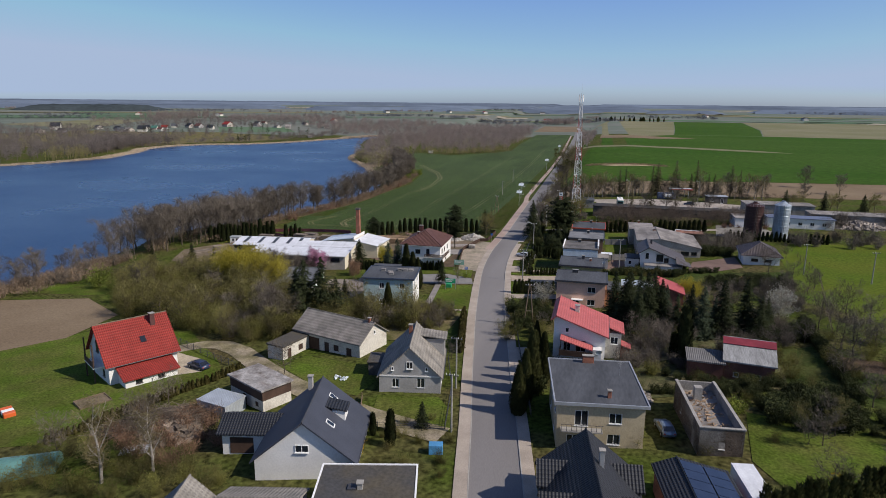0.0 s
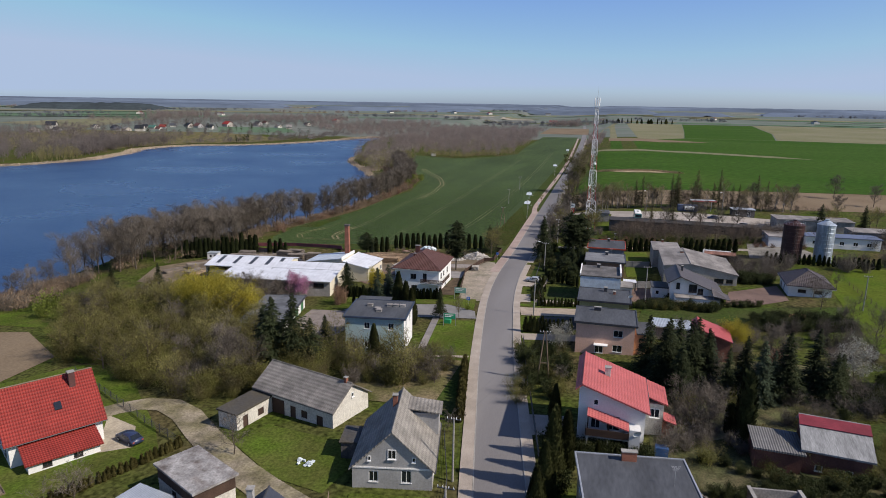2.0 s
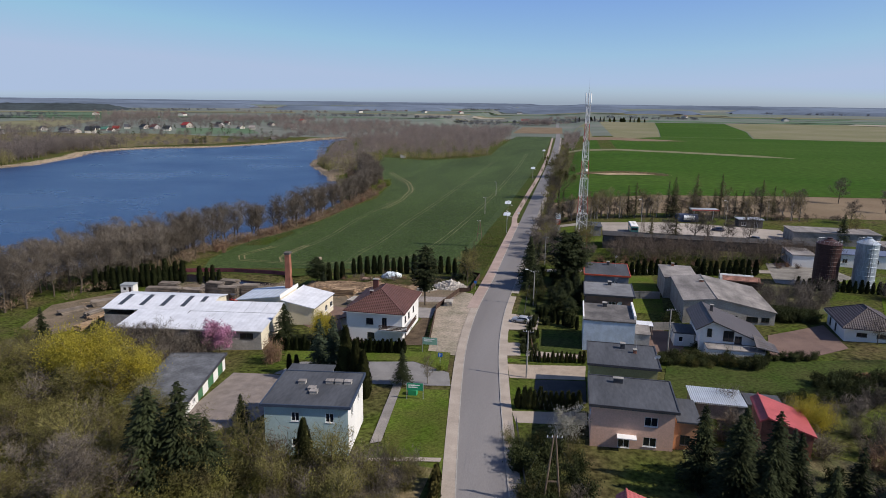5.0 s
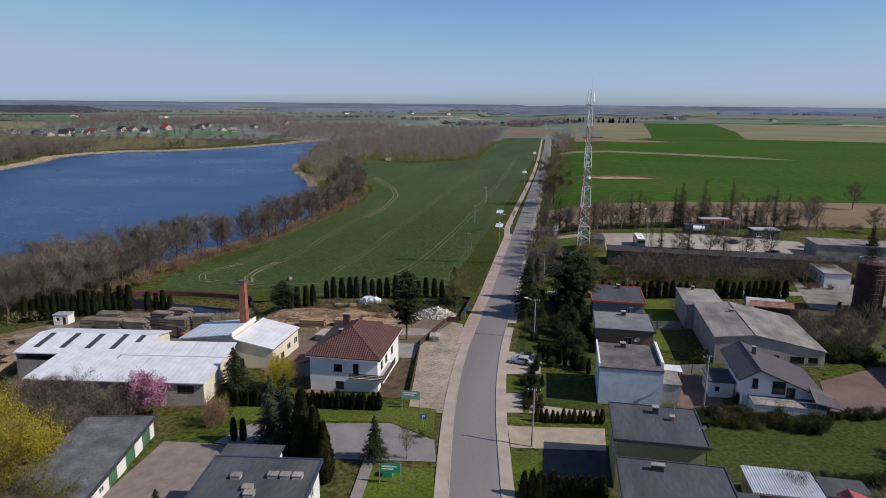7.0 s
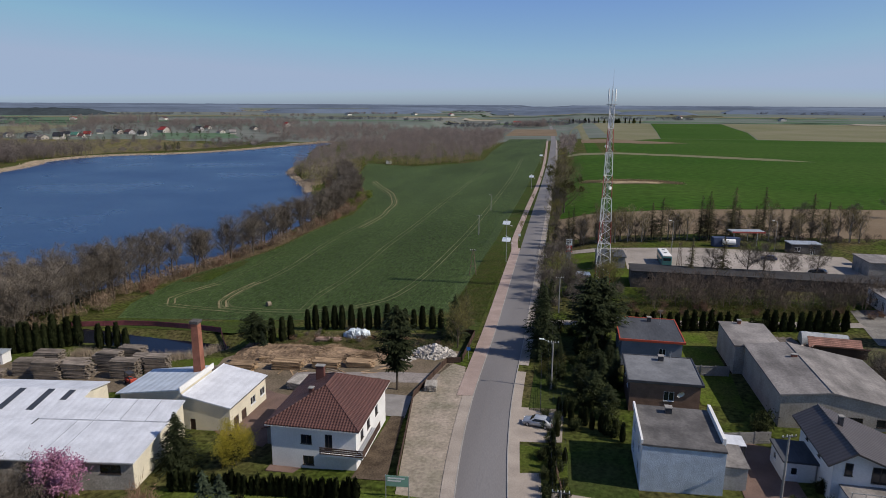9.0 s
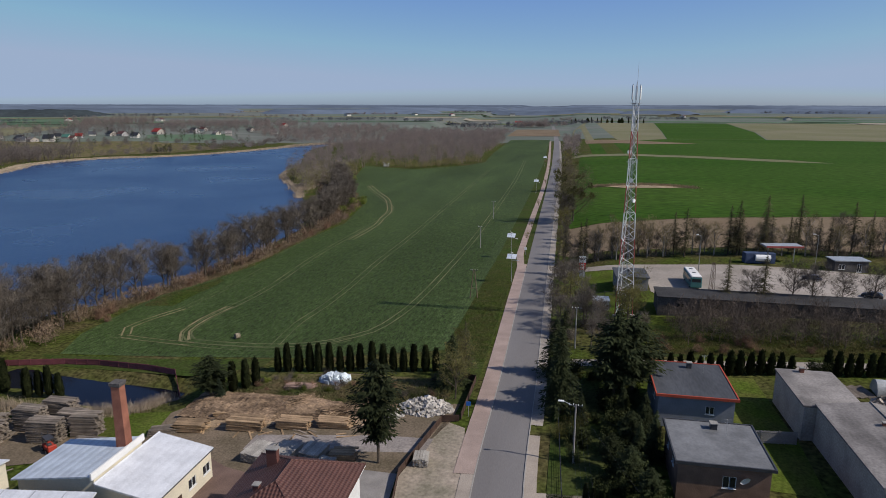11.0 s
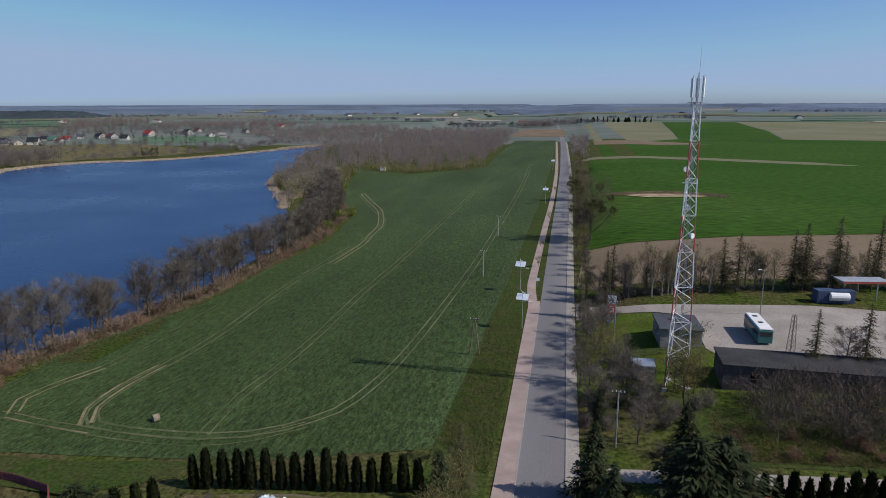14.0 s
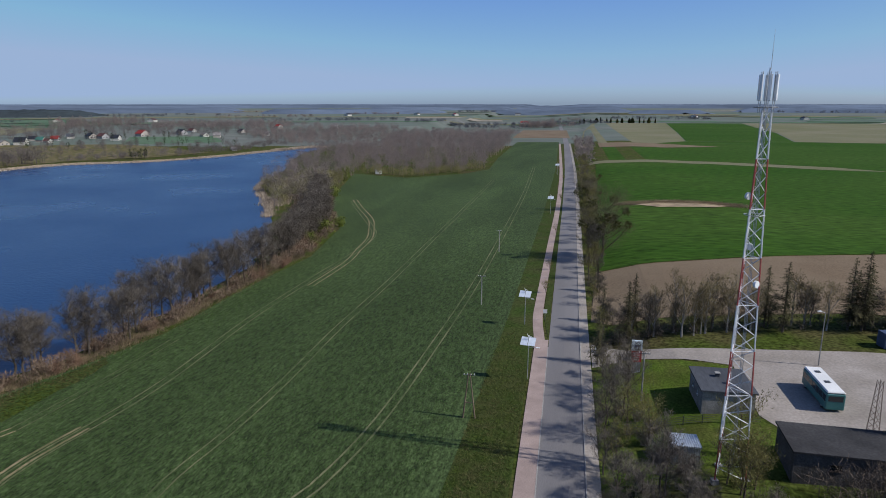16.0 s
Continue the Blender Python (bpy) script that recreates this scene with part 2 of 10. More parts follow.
M_GLASS = mat("window_glass", (0.018, 0.022, 0.028), 0.08, 0.2, 0.5, 2.0, 0.0, spec=0.6)
M_FRAME = mat("white_window_frame", (0.78, 0.78, 0.76), 0.5, 0.04)
M_DARKFRAME = mat("dark_window_frame", (0.05, 0.04, 0.035), 0.5, 0.1)
M_WOOD = mat("weathered_wood", (0.19, 0.14, 0.095), 0.85, 0.3, 0.5, 9.0, 0.3)
M_SAWDUST = mat("sawdust_and_bark", (0.40, 0.29, 0.18), 0.95, 0.35, 0.25, 2.2, 0.7, col2=(0.15, 0.11, 0.07), patch=0.42, spec=0.03)
M_DRYGRASS = mat("dead_grass_and_weeds", (0.19, 0.15, 0.085), 0.95, 0.4, 0.2, 2.0, 0.8, col2=(0.08, 0.085, 0.025), spec=0.03)
M_LUMBER = mat("sawn_timber", (0.33, 0.225, 0.13), 0.85, 0.25, 0.6, 7.0, 0.3, rnd=0.3)
M_OLDLUMBER = mat("grey_stacked_timber", (0.20, 0.165, 0.13), 0.9, 0.3, 0.6, 7.0, 0.3, rnd=0.3)
M_DARKWOOD = mat("dark_brown_boards", (0.07, 0.042, 0.03), 0.8, 0.25)
M_METAL = mat("painted_steel", (0.45, 0.46, 0.47), 0.45, 0.12, metal=0.5)
M_DARKMETAL = mat("dark_steel", (0.07, 0.07, 0.075), 0.5, 0.15, metal=0.3)
M_TOWERWHITE = mat("white_mast_paint", (0.72, 0.72, 0.72), 0.5, 0.08)
M_TOWERRED = mat("red_mast_paint", (0.36, 0.085, 0.07), 0.5, 0.12)
M_CONCRETE = mat("old_concrete", (0.30, 0.285, 0.26), 0.92, 0.2, 0.6, 5.0, 0.2)
M_DARKWALL = mat("dark_old_wall", (0.10, 0.092, 0.085), 0.95, 0.35, 0.4, 4.0, 0.4)
M_BARK = mat("tree_bark", (0.10, 0.08, 0.06), 0.95, 0.3, 1.0, 8.0, 0.4)
M_BIRCH = mat("birch_bark", (0.3, 0.27, 0.235), 0.9, 0.35, 1.0, 8.0, 0.2)
M_TWIG = leafmat("bare_twigs", (0.14, 0.119, 0.096), 0.3, 0.0)
M_TWIG2 = leafmat("budding_twigs", (0.185, 0.165, 0.06), 0.3, 0.25)
M_BIRCHTWIG = leafmat("birch_twigs_in_bud", (0.2, 0.165, 0.085), 0.3, 0.3)
M_TWIGRED = leafmat("reddish_bare_twigs", (0.21, 0.13, 0.085), 0.3, 0.0)
M_BUSH = leafmat("budding_shrub_leaves", (0.15, 0.145, 0.038), 0.4, 0.25, (0.1, 0.085, 0.04))
M_BUSHGREEN = leafmat("spring_green_leaves", (0.15, 0.18, 0.035), 0.3, 0.25)
M_SPRUCE = leafmat("spruce_needles", (0.033, 0.041, 0.018), 0.3, 0.05)
M_BLUESPRUCE = leafmat("blue_spruce_needles", (0.042, 0.055, 0.032), 0.3, 0.05)
M_THUJA = leafmat("thuja_foliage", (0.028, 0.034, 0.013), 0.3, 0.05)
M_HEDGE = leafmat("olive_hedge_foliage", (0.085, 0.075, 0.025), 0.3, 0.05)
M_LARCH = leafmat("larch_twigs", (0.085, 0.078, 0.04), 0.3, 0.05)
M_THUJA2 = leafmat("lighter_thuja_foliage", (0.048, 0.052, 0.018), 0.3, 0.05)
M_WILLOW = leafmat("yellow_willow_leaves", (0.43, 0.355, 0.045), 0.15, 0.45, (0.34, 0.3, 0.05))
M_PINK = leafmat("pink_blossom", (0.38, 0.185, 0.27), 0.2, 0.25)
M_WHITEBLOSSOM = leafmat("white_blossom", (0.5, 0.48, 0.41), 0.25, 0.3, (0.34, 0.32, 0.24))
M_YELLOWBUSH = leafmat("forsythia_blossom", (0.42, 0.27, 0.02), 0.2, 0.25)
M_TANGRASS = leafmat("tall_dry_grass", (0.27, 0.205, 0.125), 0.2, 0.1)
M_REEDPALE = leafmat("pale_dry_reeds", (0.46, 0.37, 0.27), 0.15, 0.1)


# ---------------------------------------------------------------- helpers for meshes
def mesh_object(name, bm, material, smooth=False):
    me = bpy.data.meshes.new(name)
    bm.normal_update()
    bm.to_mesh(me)
    bm.free()
    if smooth:
        for p in me.polygons:
            p.use_smooth = True
    if material:
        me.materials.append(material)
    return new(name, me)


def part(name, bm, material, parent, label="", smooth=False):
    ob = mesh_object(name, bm, material, smooth)
    ob.parent = parent
    if label:
        tagged(ob, label)
    return ob


def empty(name, m, label, category, group="", kind=""):
    ob = new(name)
    ob.matrix_world = m
    return tagged(ob, label, category, group, kind)


def pydata(name, verts, faces, material, parent=None, smooth=False):
    me = bpy.data.meshes.new(name)
    me.from_pydata([tuple(v) for v in verts], [], faces)
    me.update()
    if smooth:
        for p in me.polygons:
            p.use_smooth = True
    if material:
        me.materials.append(material)
    ob = new(name, me)
    ob.parent = parent
    return ob


def box(bm, x0, x1, y0, y1, z0, z1):
    v = [bm.verts.new(p) for p in ((x0, y0, z0), (x1, y0, z0), (x1, y1, z0), (x0, y1, z0),
                                   (x0, y0, z1), (x1, y0, z1), (x1, y1, z1), (x0, y1, z1))]
    for f in ((3, 2, 1, 0), (4, 5, 6, 7), (0, 1, 5, 4), (1, 2, 6, 5), (2, 3, 7, 6), (3, 0, 4, 7)):
        bm.faces.new([v[i] for i in f])


def boxm(x0, x1, y0, y1, z0, z1, bevel=0.0):
    bm = bmesh.new()
    box(bm, x0, x1, y0, y1, z0, z1)
    if bevel:
        bmesh.ops.bevel(bm, geom=bm.edges[:], offset=bevel, segments=1, affect="EDGES")
    return bm


def tube(bm, a, b, ra, rb, sides=6, cap=True):
    a, b = Vector(a), Vector(b)
    q = (b - a).to_track_quat("Z", "Y").to_matrix()
    ring = []
    for p, r in ((a, ra), (b, rb)):
        ring.append([bm.verts.new(p + q @ Vector((r * math.cos(k * 2 * math.pi / sides), r * math.sin(k * 2 * math.pi / sides), 0)))
                     for k in range(sides)])
    for k in range(sides):
        j = (k + 1) % sides
        bm.faces.new((ring[0][k], ring[0][j], ring[1][j], ring[1][k]))
    if cap:
        bm.faces.new(ring[1])
        bm.faces.new(ring[0][::-1])


def slab(bm, poly, t):
    """A plate with the given top outline, t thick downwards."""
    top = [bm.verts.new(p) for p in poly]
    bot = [bm.verts.new((p[0], p[1], p[2] - t)) for p in poly]
    bm.faces.new(top)
    bm.faces.new(bot[::-1])
    k = len(poly)
    for i in range(k):
        j = (i + 1) % k
        bm.faces.new((top[j], top[i], bot[i], bot[j]))


# ---------------------------------------------------------------- terrain
LAKE = [(-172, 126), (-164, 145), (-162, 165), (-164, 185), (-168, 208), (-169, 228), (-160, 252), (-144, 275), (-136, 300), (-132, 340), (-135, 385), (-150, 430), (-172, 475),
        (-190, 512), (-230, 578), (-248, 622), (-262, 680), (-300, 780), (-330, 880), (-335, 960), (-350, 965), (-372, 905),
        (-398, 800), (-430, 738), (-484, 692), (-496, 625), (-472, 580), (-452, 512), (-470, 430), (-540, 330), (-660, 200),
        (-560, 60), (-380, 40), (-260, 86)]
POND = [(-128, 229.5), (-101, 229.6), (-89, 227), (-86, 221.5), (-91, 215), (-103, 214.8), (-110, 219.4), (-118, 220.2), (-131, 222)]
LAKE_Z, POND_Z = -12.0, -9.9


def smooth(a, b, v):
    t = np.clip((v - a) / (b - a), 0, 1)
    return t * t * (3 - 2 * t)


def signed(poly, X, Y):
    """Distance to a closed outline, negative inside."""
    X, Y = np.asarray(X, float), np.asarray(Y, float)
    d2 = np.full(X.shape, 1e18)
    inside = np.zeros(X.shape, bool)
    for (ax, ay), (bx, by) in zip(poly, poly[1:] + poly[:1]):
        ex, ey = bx - ax, by - ay
        t = np.clip(((X - ax) * ex + (Y - ay) * ey) / (ex * ex + ey * ey), 0, 1)
        d2 = np.minimum(d2, (X - ax - t * ex) ** 2 + (Y - ay - t * ey) ** 2)
        cross = (ay > Y) != (by > Y)
        with np.errstate(divide="ignore", invalid="ignore"):
            xi = ax + (Y - ay) / ((by - ay) if by != ay else 1e-9) * ex
        inside ^= cross & (X < xi)
    d = np.sqrt(d2)
    return np.where(inside, -d, d)


def terrain(X, Y):
    X, Y = np.asarray(X, float), np.asarray(Y, float)
    g = -0.5 - 0.02 * np.clip(Y, -150, 240)
    g = g + np.where(X < -30, 0.05 * (X + 30), 0) + np.where(X > -20, np.minimum(3.5, 0.05 * (X + 20)), 0)
    g = g + 2.0 * smooth(-24, -6, X) * smooth(235, 285, Y) * (1 - smooth(20, 60, X))
    g = np.maximum(g, -11.5)
    r = np.sqrt(X * X + Y * Y)
    far = 27 * smooth(1100, 4900, r)
    d = signed(LAKE, X, Y)
    out = LAKE_Z + 0.25 + (g - LAKE_Z - 0.25) * smooth(0, 14, d)
    out = out + np.where(X < -330, 9 * smooth(30, 420, d), 0)
    z = np.where(d < 0, LAKE_Z + 0.25 - 1.6 * smooth(0, 8, -d), out) + far
    p = signed(POND, X, Y)
    return np.where(p < 0, np.minimum(z, POND_Z + 0.3 - 1.2 * smooth(0, 3, -p)), z)


def G(x, y):
    return float(terrain(np.array([x]), np.array([y]))[0])


def lines(*spans):
    out = []
    for a, b, s in spans:
        out += list(np.arange(a, b, s))
    return np.array(sorted(set(np.round(out, 3))))


gx = lines((-4950, -700, 170), (-700, -240, 20), (-240, 90, 5), (90, 400, 20), (400, 4960, 190))
gx = np.array(sorted(set(list(gx) + [-30.0, -20.0, 50.0, 4950.0])))
gy = lines((-400, 30, 30), (30, 430, 5), (430, 1000, 15), (1000, 4960, 120))
gy = np.array(sorted(set(list(gy) + [240.0, 4950.0])))
GX, GY = np.meshgrid(gx, gy)
GZ = terrain(GX, GY)
nx = len(gx)
gverts = np.stack([GX.ravel(), GY.ravel(), GZ.ravel()], 1).tolist()
gfaces = [(j * nx + i, j * nx + i + 1, (j + 1) * nx + i + 1, (j + 1) * nx + i) for j in range(len(gy) - 1) for i in range(nx - 1)]
ground = pydata("ground", gverts, gfaces, M_GROUND, smooth=True)
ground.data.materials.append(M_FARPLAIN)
# beyond 1050 m the ground takes the colour with haze painted in
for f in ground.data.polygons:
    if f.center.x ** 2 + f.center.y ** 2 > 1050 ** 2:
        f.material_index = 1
tagged(ground, "rough village ground of dry grass and soil", "ground", kind="structure")


def drape(name, poly, material, off=0.06, step=5.0, label="", category="", kind="structure", thick=0.0):
    """A sheet that lies on the terrain, cut to an outline."""
    bm = bmesh.new()
    bm.faces.new([bm.verts.new((x, y, 0)) for x, y in poly])
    xs, ys = [p[0] for p in poly], [p[1] for p in poly]
    cuts = [((x, 0, 0), (1, 0, 0)) for x in list(np.arange(math.ceil(min(xs) / step) * step, max(xs), step)) + [-30, -20, 50] + (list(range(-25, 66, 5)) if step > 5 and max(ys) < 800 else []) if min(xs) < x < max(xs)]
    cuts += [((0, y, 0), (0, 1, 0)) for y in list(np.arange(math.ceil(min(ys) / step) * step, max(ys), step)) + [240] if min(ys) < y < max(ys)]
    for co, no in cuts:
        bmesh.ops.bisect_plane(bm, geom=bm.verts[:] + bm.edges[:] + bm.faces[:], plane_co=co, plane_no=no)
    z = terrain([v.co.x for v in bm.verts], [v.co.y for v in bm.verts])
    for v, h in zip(bm.verts, z):
        v.co.z = h + off
    bm.normal_update()
    for f in bm.faces:
        if f.normal.z < 0:
            f.normal_flip()
    if thick:
        rim = [e for e in bm.edges if e.is_boundary]
        r = bmesh.ops.extrude_edge_only(bm, edges=rim)
        for v in r["geom"]:
            if isinstance(v, bmesh.types.BMVert):
                v.co.z -= thick
    ob = mesh_object(name, bm, material)
    return tagged(ob, label, category, kind=kind)


def ribbon(name, pts, o0, o1, material, off, label, category, y0=None, y1=None, thick=0.0, kind="structure"):
    """A strip between two offsets beside a line, laid on the terrain. Positive offsets lie to the right."""
    P = resample(pts, 4.0)
    if y0 is not None:
        P = [p for p in P if y0 <= p[1] <= y1]
    n = max(1, round((o1 - o0) / 1.1))
    verts, faces = [], []
    k = n + 1 + (2 if thick else 0)
    for i, p in enumerate(P):
        a, b = P[max(0, i - 1)], P[min(len(P) - 1, i + 1)]
        t = (Vector((b[0], b[1])) - Vector((a[0], a[1]))).normalized()
        offs = [o0 + (o1 - o0) * j / n for j in range(n + 1)]
        q = [(p[0] + t.y * o, p[1] - t.x * o) for o in offs]
        z = terrain([c[0] for c in q], [c[1] for c in q])
        verts += [(c[0], c[1], h + off) for c, h in zip(q, z)]
        if thick:
            verts += [(q[0][0], q[0][1], z[0] + off - thick), (q[-1][0], q[-1][1], z[-1] + off - thick)]
    for i in range(len(P) - 1):
        a = i * k
        faces += [(a + j, a + j + 1, a + k + j + 1, a + k + j) for j in range(n)]
        if thick:
            faces += [(a + n + 1, a, a + k, a + k + n + 1), (a + n, a + n + 2, a + k + n + 2, a + k + n)]
    ob = pydata(name, verts, faces, material)
    return tagged(ob, label, category, kind=kind)


def resample(pts, step):
    """Points at even steps along a smooth line through the given ones."""
    P = [Vector((p[0], p[1], 0)) for p in pts]
    out = []
    for i in range(len(P) - 1):
        p0, p1, p2, p3 = P[max(0, i - 1)], P[i], P[i + 1], P[min(len(P) - 1, i + 2)]
        k = max(1, int((p2 - p1).length / step))
        for j in range(k):
            t = j / k
            q = 0.5 * (2 * p1 + (p2 - p0) * t + (2 * p0 - 5 * p1 + 4 * p2 - p3) * t * t + (3 * p1 - p0 - 3 * p2 + p3) * t ** 3)
            out.append((q.x, q.y))
    out.append((P[-1].x, P[-1].y))
    return out


# water
def water(name, poly, z, label, material):
    bm = bmesh.new()
    bm.faces.new([bm.verts.new((x, y, z)) for x, y in poly])
    bm.normal_update()
    for f in bm.faces:
        if f.normal.z < 0:
            f.normal_flip()
    ob = mesh_object(name, bm, material)
    return tagged(ob, label, "water", kind="structure")


M_WATER = bpy.data.materials.new("lake_water")
M_WATER.use_nodes = True
_n, _l = M_WATER.node_tree.nodes, M_WATER.node_tree.links
_b = _n["Principled BSDF"]
_b.inputs["Base Color"].default_value = (0.011, 0.036, 0.1, 1)
_b.inputs["Roughness"].default_value = 0.22
_b.inputs["IOR"].default_value = 1.33
_g = _n.new("ShaderNodeNewGeometry")
_t, _t2 = _n.new("ShaderNodeTexNoise"), _n.new("ShaderNodeTexNoise")
_t.inputs["Scale"].default_value, _t.inputs["Detail"].default_value = 0.9, 5
_t2.inputs["Scale"].default_value, _t2.inputs["Detail"].default_value = 0.012, 3
_bp = _n.new("ShaderNodeBump")
_bp.inputs["Strength"].default_value, _bp.inputs["Distance"].default_value = 0.35, 0.3
_mr = _n.new("ShaderNodeMapRange")
_mr.inputs["From Min"].default_value, _mr.inputs["From Max"].default_value = 0.35, 0.65
_mr.inputs["To Min"].default_value, _mr.inputs["To Max"].default_value = 0.26, 0.34
_l.new(_g.outputs["Position"], _t.inputs["Vector"])
_l.new(_g.outputs["Position"], _t2.inputs["Vector"])
_l.new(_t.outputs["Fac"], _bp.inputs["Height"])
_l.new(_bp.outputs[0], _b.inputs["Normal"])
_l.new(_t2.outputs["Fac"], _mr.inputs["Value"])
_l.new(_mr.outputs[0], _b.inputs["Roughness"])
water("lake", LAKE, LAKE_Z, "deep blue lake with light ripples", M_WATER)
M_POND = mat("murky_pond_water", (0.006, 0.008, 0.014), 0.12, 0.2, 0.1, 1.5, 0.03, spec=0.18)
water("pond", POND, POND_Z, "small dark pond beside the timber yard", M_POND)

# ---------------------------------------------------------------- roads and fields
ROAD = [(12, -40), (2, 10), (-5.6, 45), (-9.4, 65), (-12.4, 82), (-14.9, 95), (-18.3, 114), (-21.1, 130), (-23.9, 148), (-25.5, 159), (-27.2, 172), (-28.4, 185),
        (-29.1, 198), (-29.3, 210), (-29.3, 235), (-29.8, 285), (-30.2, 335), (-30.5, 400), (-31.2, 540), (-33.5, 720), (-42, 1100), (-60, 1600)]
ribbon("road", ROAD, -3.1, 3.1, M_ASPHALT, 0.05, "grey asphalt two-lane road", "road")
ribbon("pavement", ROAD, -4.9, -3.2, M_PAVE, 0.14, "light grey paved footway beside the road", "pavement", -40, 204, 0.2)
ribbon("pavement", ROAD, -5.9, -3.2, M_PATH, 0.14, "pinkish paved cycle path beside the road", "pavement", 200, 320, 0.2)
PATH2 = [(-34.4, 306), (-35.2, 318), (-36.2, 330), (-36.4, 345), (-36.3, 410), (-36.0, 478), (-36.5, 556), (-38.6, 681), (-47, 1000)]
ribbon("pavement", PATH2, -1.1, 1.1, M_PATH, 0.12, "pinkish paved cycle path across grass", "pavement", None, None, 0.15)
ribbon("pavement", ROAD, 3.25, 4.75, M_PAVE, 0.14, "worn grey paved footway before the houses", "pavement", -40, 216, 0.2)
ribbon("verge", ROAD, 3.15, 5.0, M_YARD, 0.07, "gravelly road shoulder", "verge", 216, 1000)
ribbon("kerb", ROAD, 3.1, 3.25, M_KERB, 0.16, "concrete kerb along the road", "kerb", -40, 400, 0.25)
ribbon("kerb", ROAD, -3.22, -3.08, M_KERB, 0.16, "concrete kerb along the road", "kerb", -40, 316, 0.25)
LEFT_CROP = [(-45, 246), (-70, 240), (-98, 238.5), (-126, 238), (-131, 250), (-133, 283), (-129, 292), (-121, 316), (-122, 346), (-118, 394),
             (-127, 447), (-150, 500), (-169, 549), (-186, 620), (-198, 672), (-150, 651), (-110, 668), (-95, 698), (-101, 811),
             (-106, 1079), (-49, 1040), (-42.6, 680), (-42, 475), (-43, 335), (-44, 280)]
drape("crop_field", LEFT_CROP, M_CROP, 0.08, 15, "dark green young crop field with wheel tracks", "field")
drape("grass_verge", [(-36.2, 222), (-44, 222), (-45, 246), (-44, 280), (-43, 335), (-42, 475), (-42.6, 680), (-39.8, 680), (-37.2, 475), (-37.6, 345), (-36.4, 318), (-36, 260)],
      M_VERGE, 0.09, 10, "grassy verge between path and crop", "verge")
drape("grass_verge", [(-33.4, 318), (-35.0, 334), (-35.1, 375), (-34.8, 475), (-36.4, 660), (-35.6, 660), (-34.4, 540), (-33.7, 400), (-33.5, 335)],
      M_VERGE, 0.09, 10, "narrow grass strip between road and path", "verge")
drape("bare_field", [(-24.5, 330), (-20, 328), (80, 340), (170, 350), (180, 418), (90, 406), (63, 399.5), (24, 385.5), (-22, 374.5)], M_PLOUGH, 0.08, 15, "bare pale brown field", "field")
drape("crop_field", [(-21, 375.5), (24, 386.5), (63, 400.5), (90, 407), (180, 419), (420, 470), (430, 640), (140, 668), (70, 700), (-13, 702), (-16, 560)], M_CROP_R, 0.10, 25, "bright green young crop field", "field")
drape("dry_strip", [(-7, 493), (12, 500), (42, 487), (30, 478), (8, 480)], M_REED, 0.35, 10, "strip of dry reeds in the field", "reeds")
drape("bare_field", [(-20, 704), (70, 701), (141, 669), (175, 664), (150, 690), (75, 722), (-20, 727)], M_TAN, 0.12, 25, "curved strip of dry stubble", "field")
drape("crop_field", [(-22, 728), (75, 723), (150, 691), (176, 664), (430, 642), (760, 760), (640, 962), (225, 1015), (100, 1005), (-22, 930)], M_CROP_R, 0.12, 30, "green crop field beyond the stubble", "field")
drape("bare_field", [(-22, 890), (60, 884), (120, 905), (60, 955), (-22, 965)], M_PLOUGH, 0.3, 30, "brown ploughed strip", "field")
drape("bare_field", [(-22, 968), (60, 960), (100, 1006), (125, 1250), (165, 1690), (10, 1690), (-16, 1300)], M_TAN, 0.2, 40, "tan stubble field far off", "field")
drape("crop_field", [(101, 1007), (222, 1016), (268, 1250), (322, 1700), (166, 1690), (126, 1250)], M_CROP_R, 0.2, 40, "far bright green field", "field")
drape("bare_field", [(224, 1017), (640, 964), (1000, 1150), (1000, 1760), (324, 1705), (270, 1250)], M_TAN, 0.2, 40, "tan stubble field far off", "field")

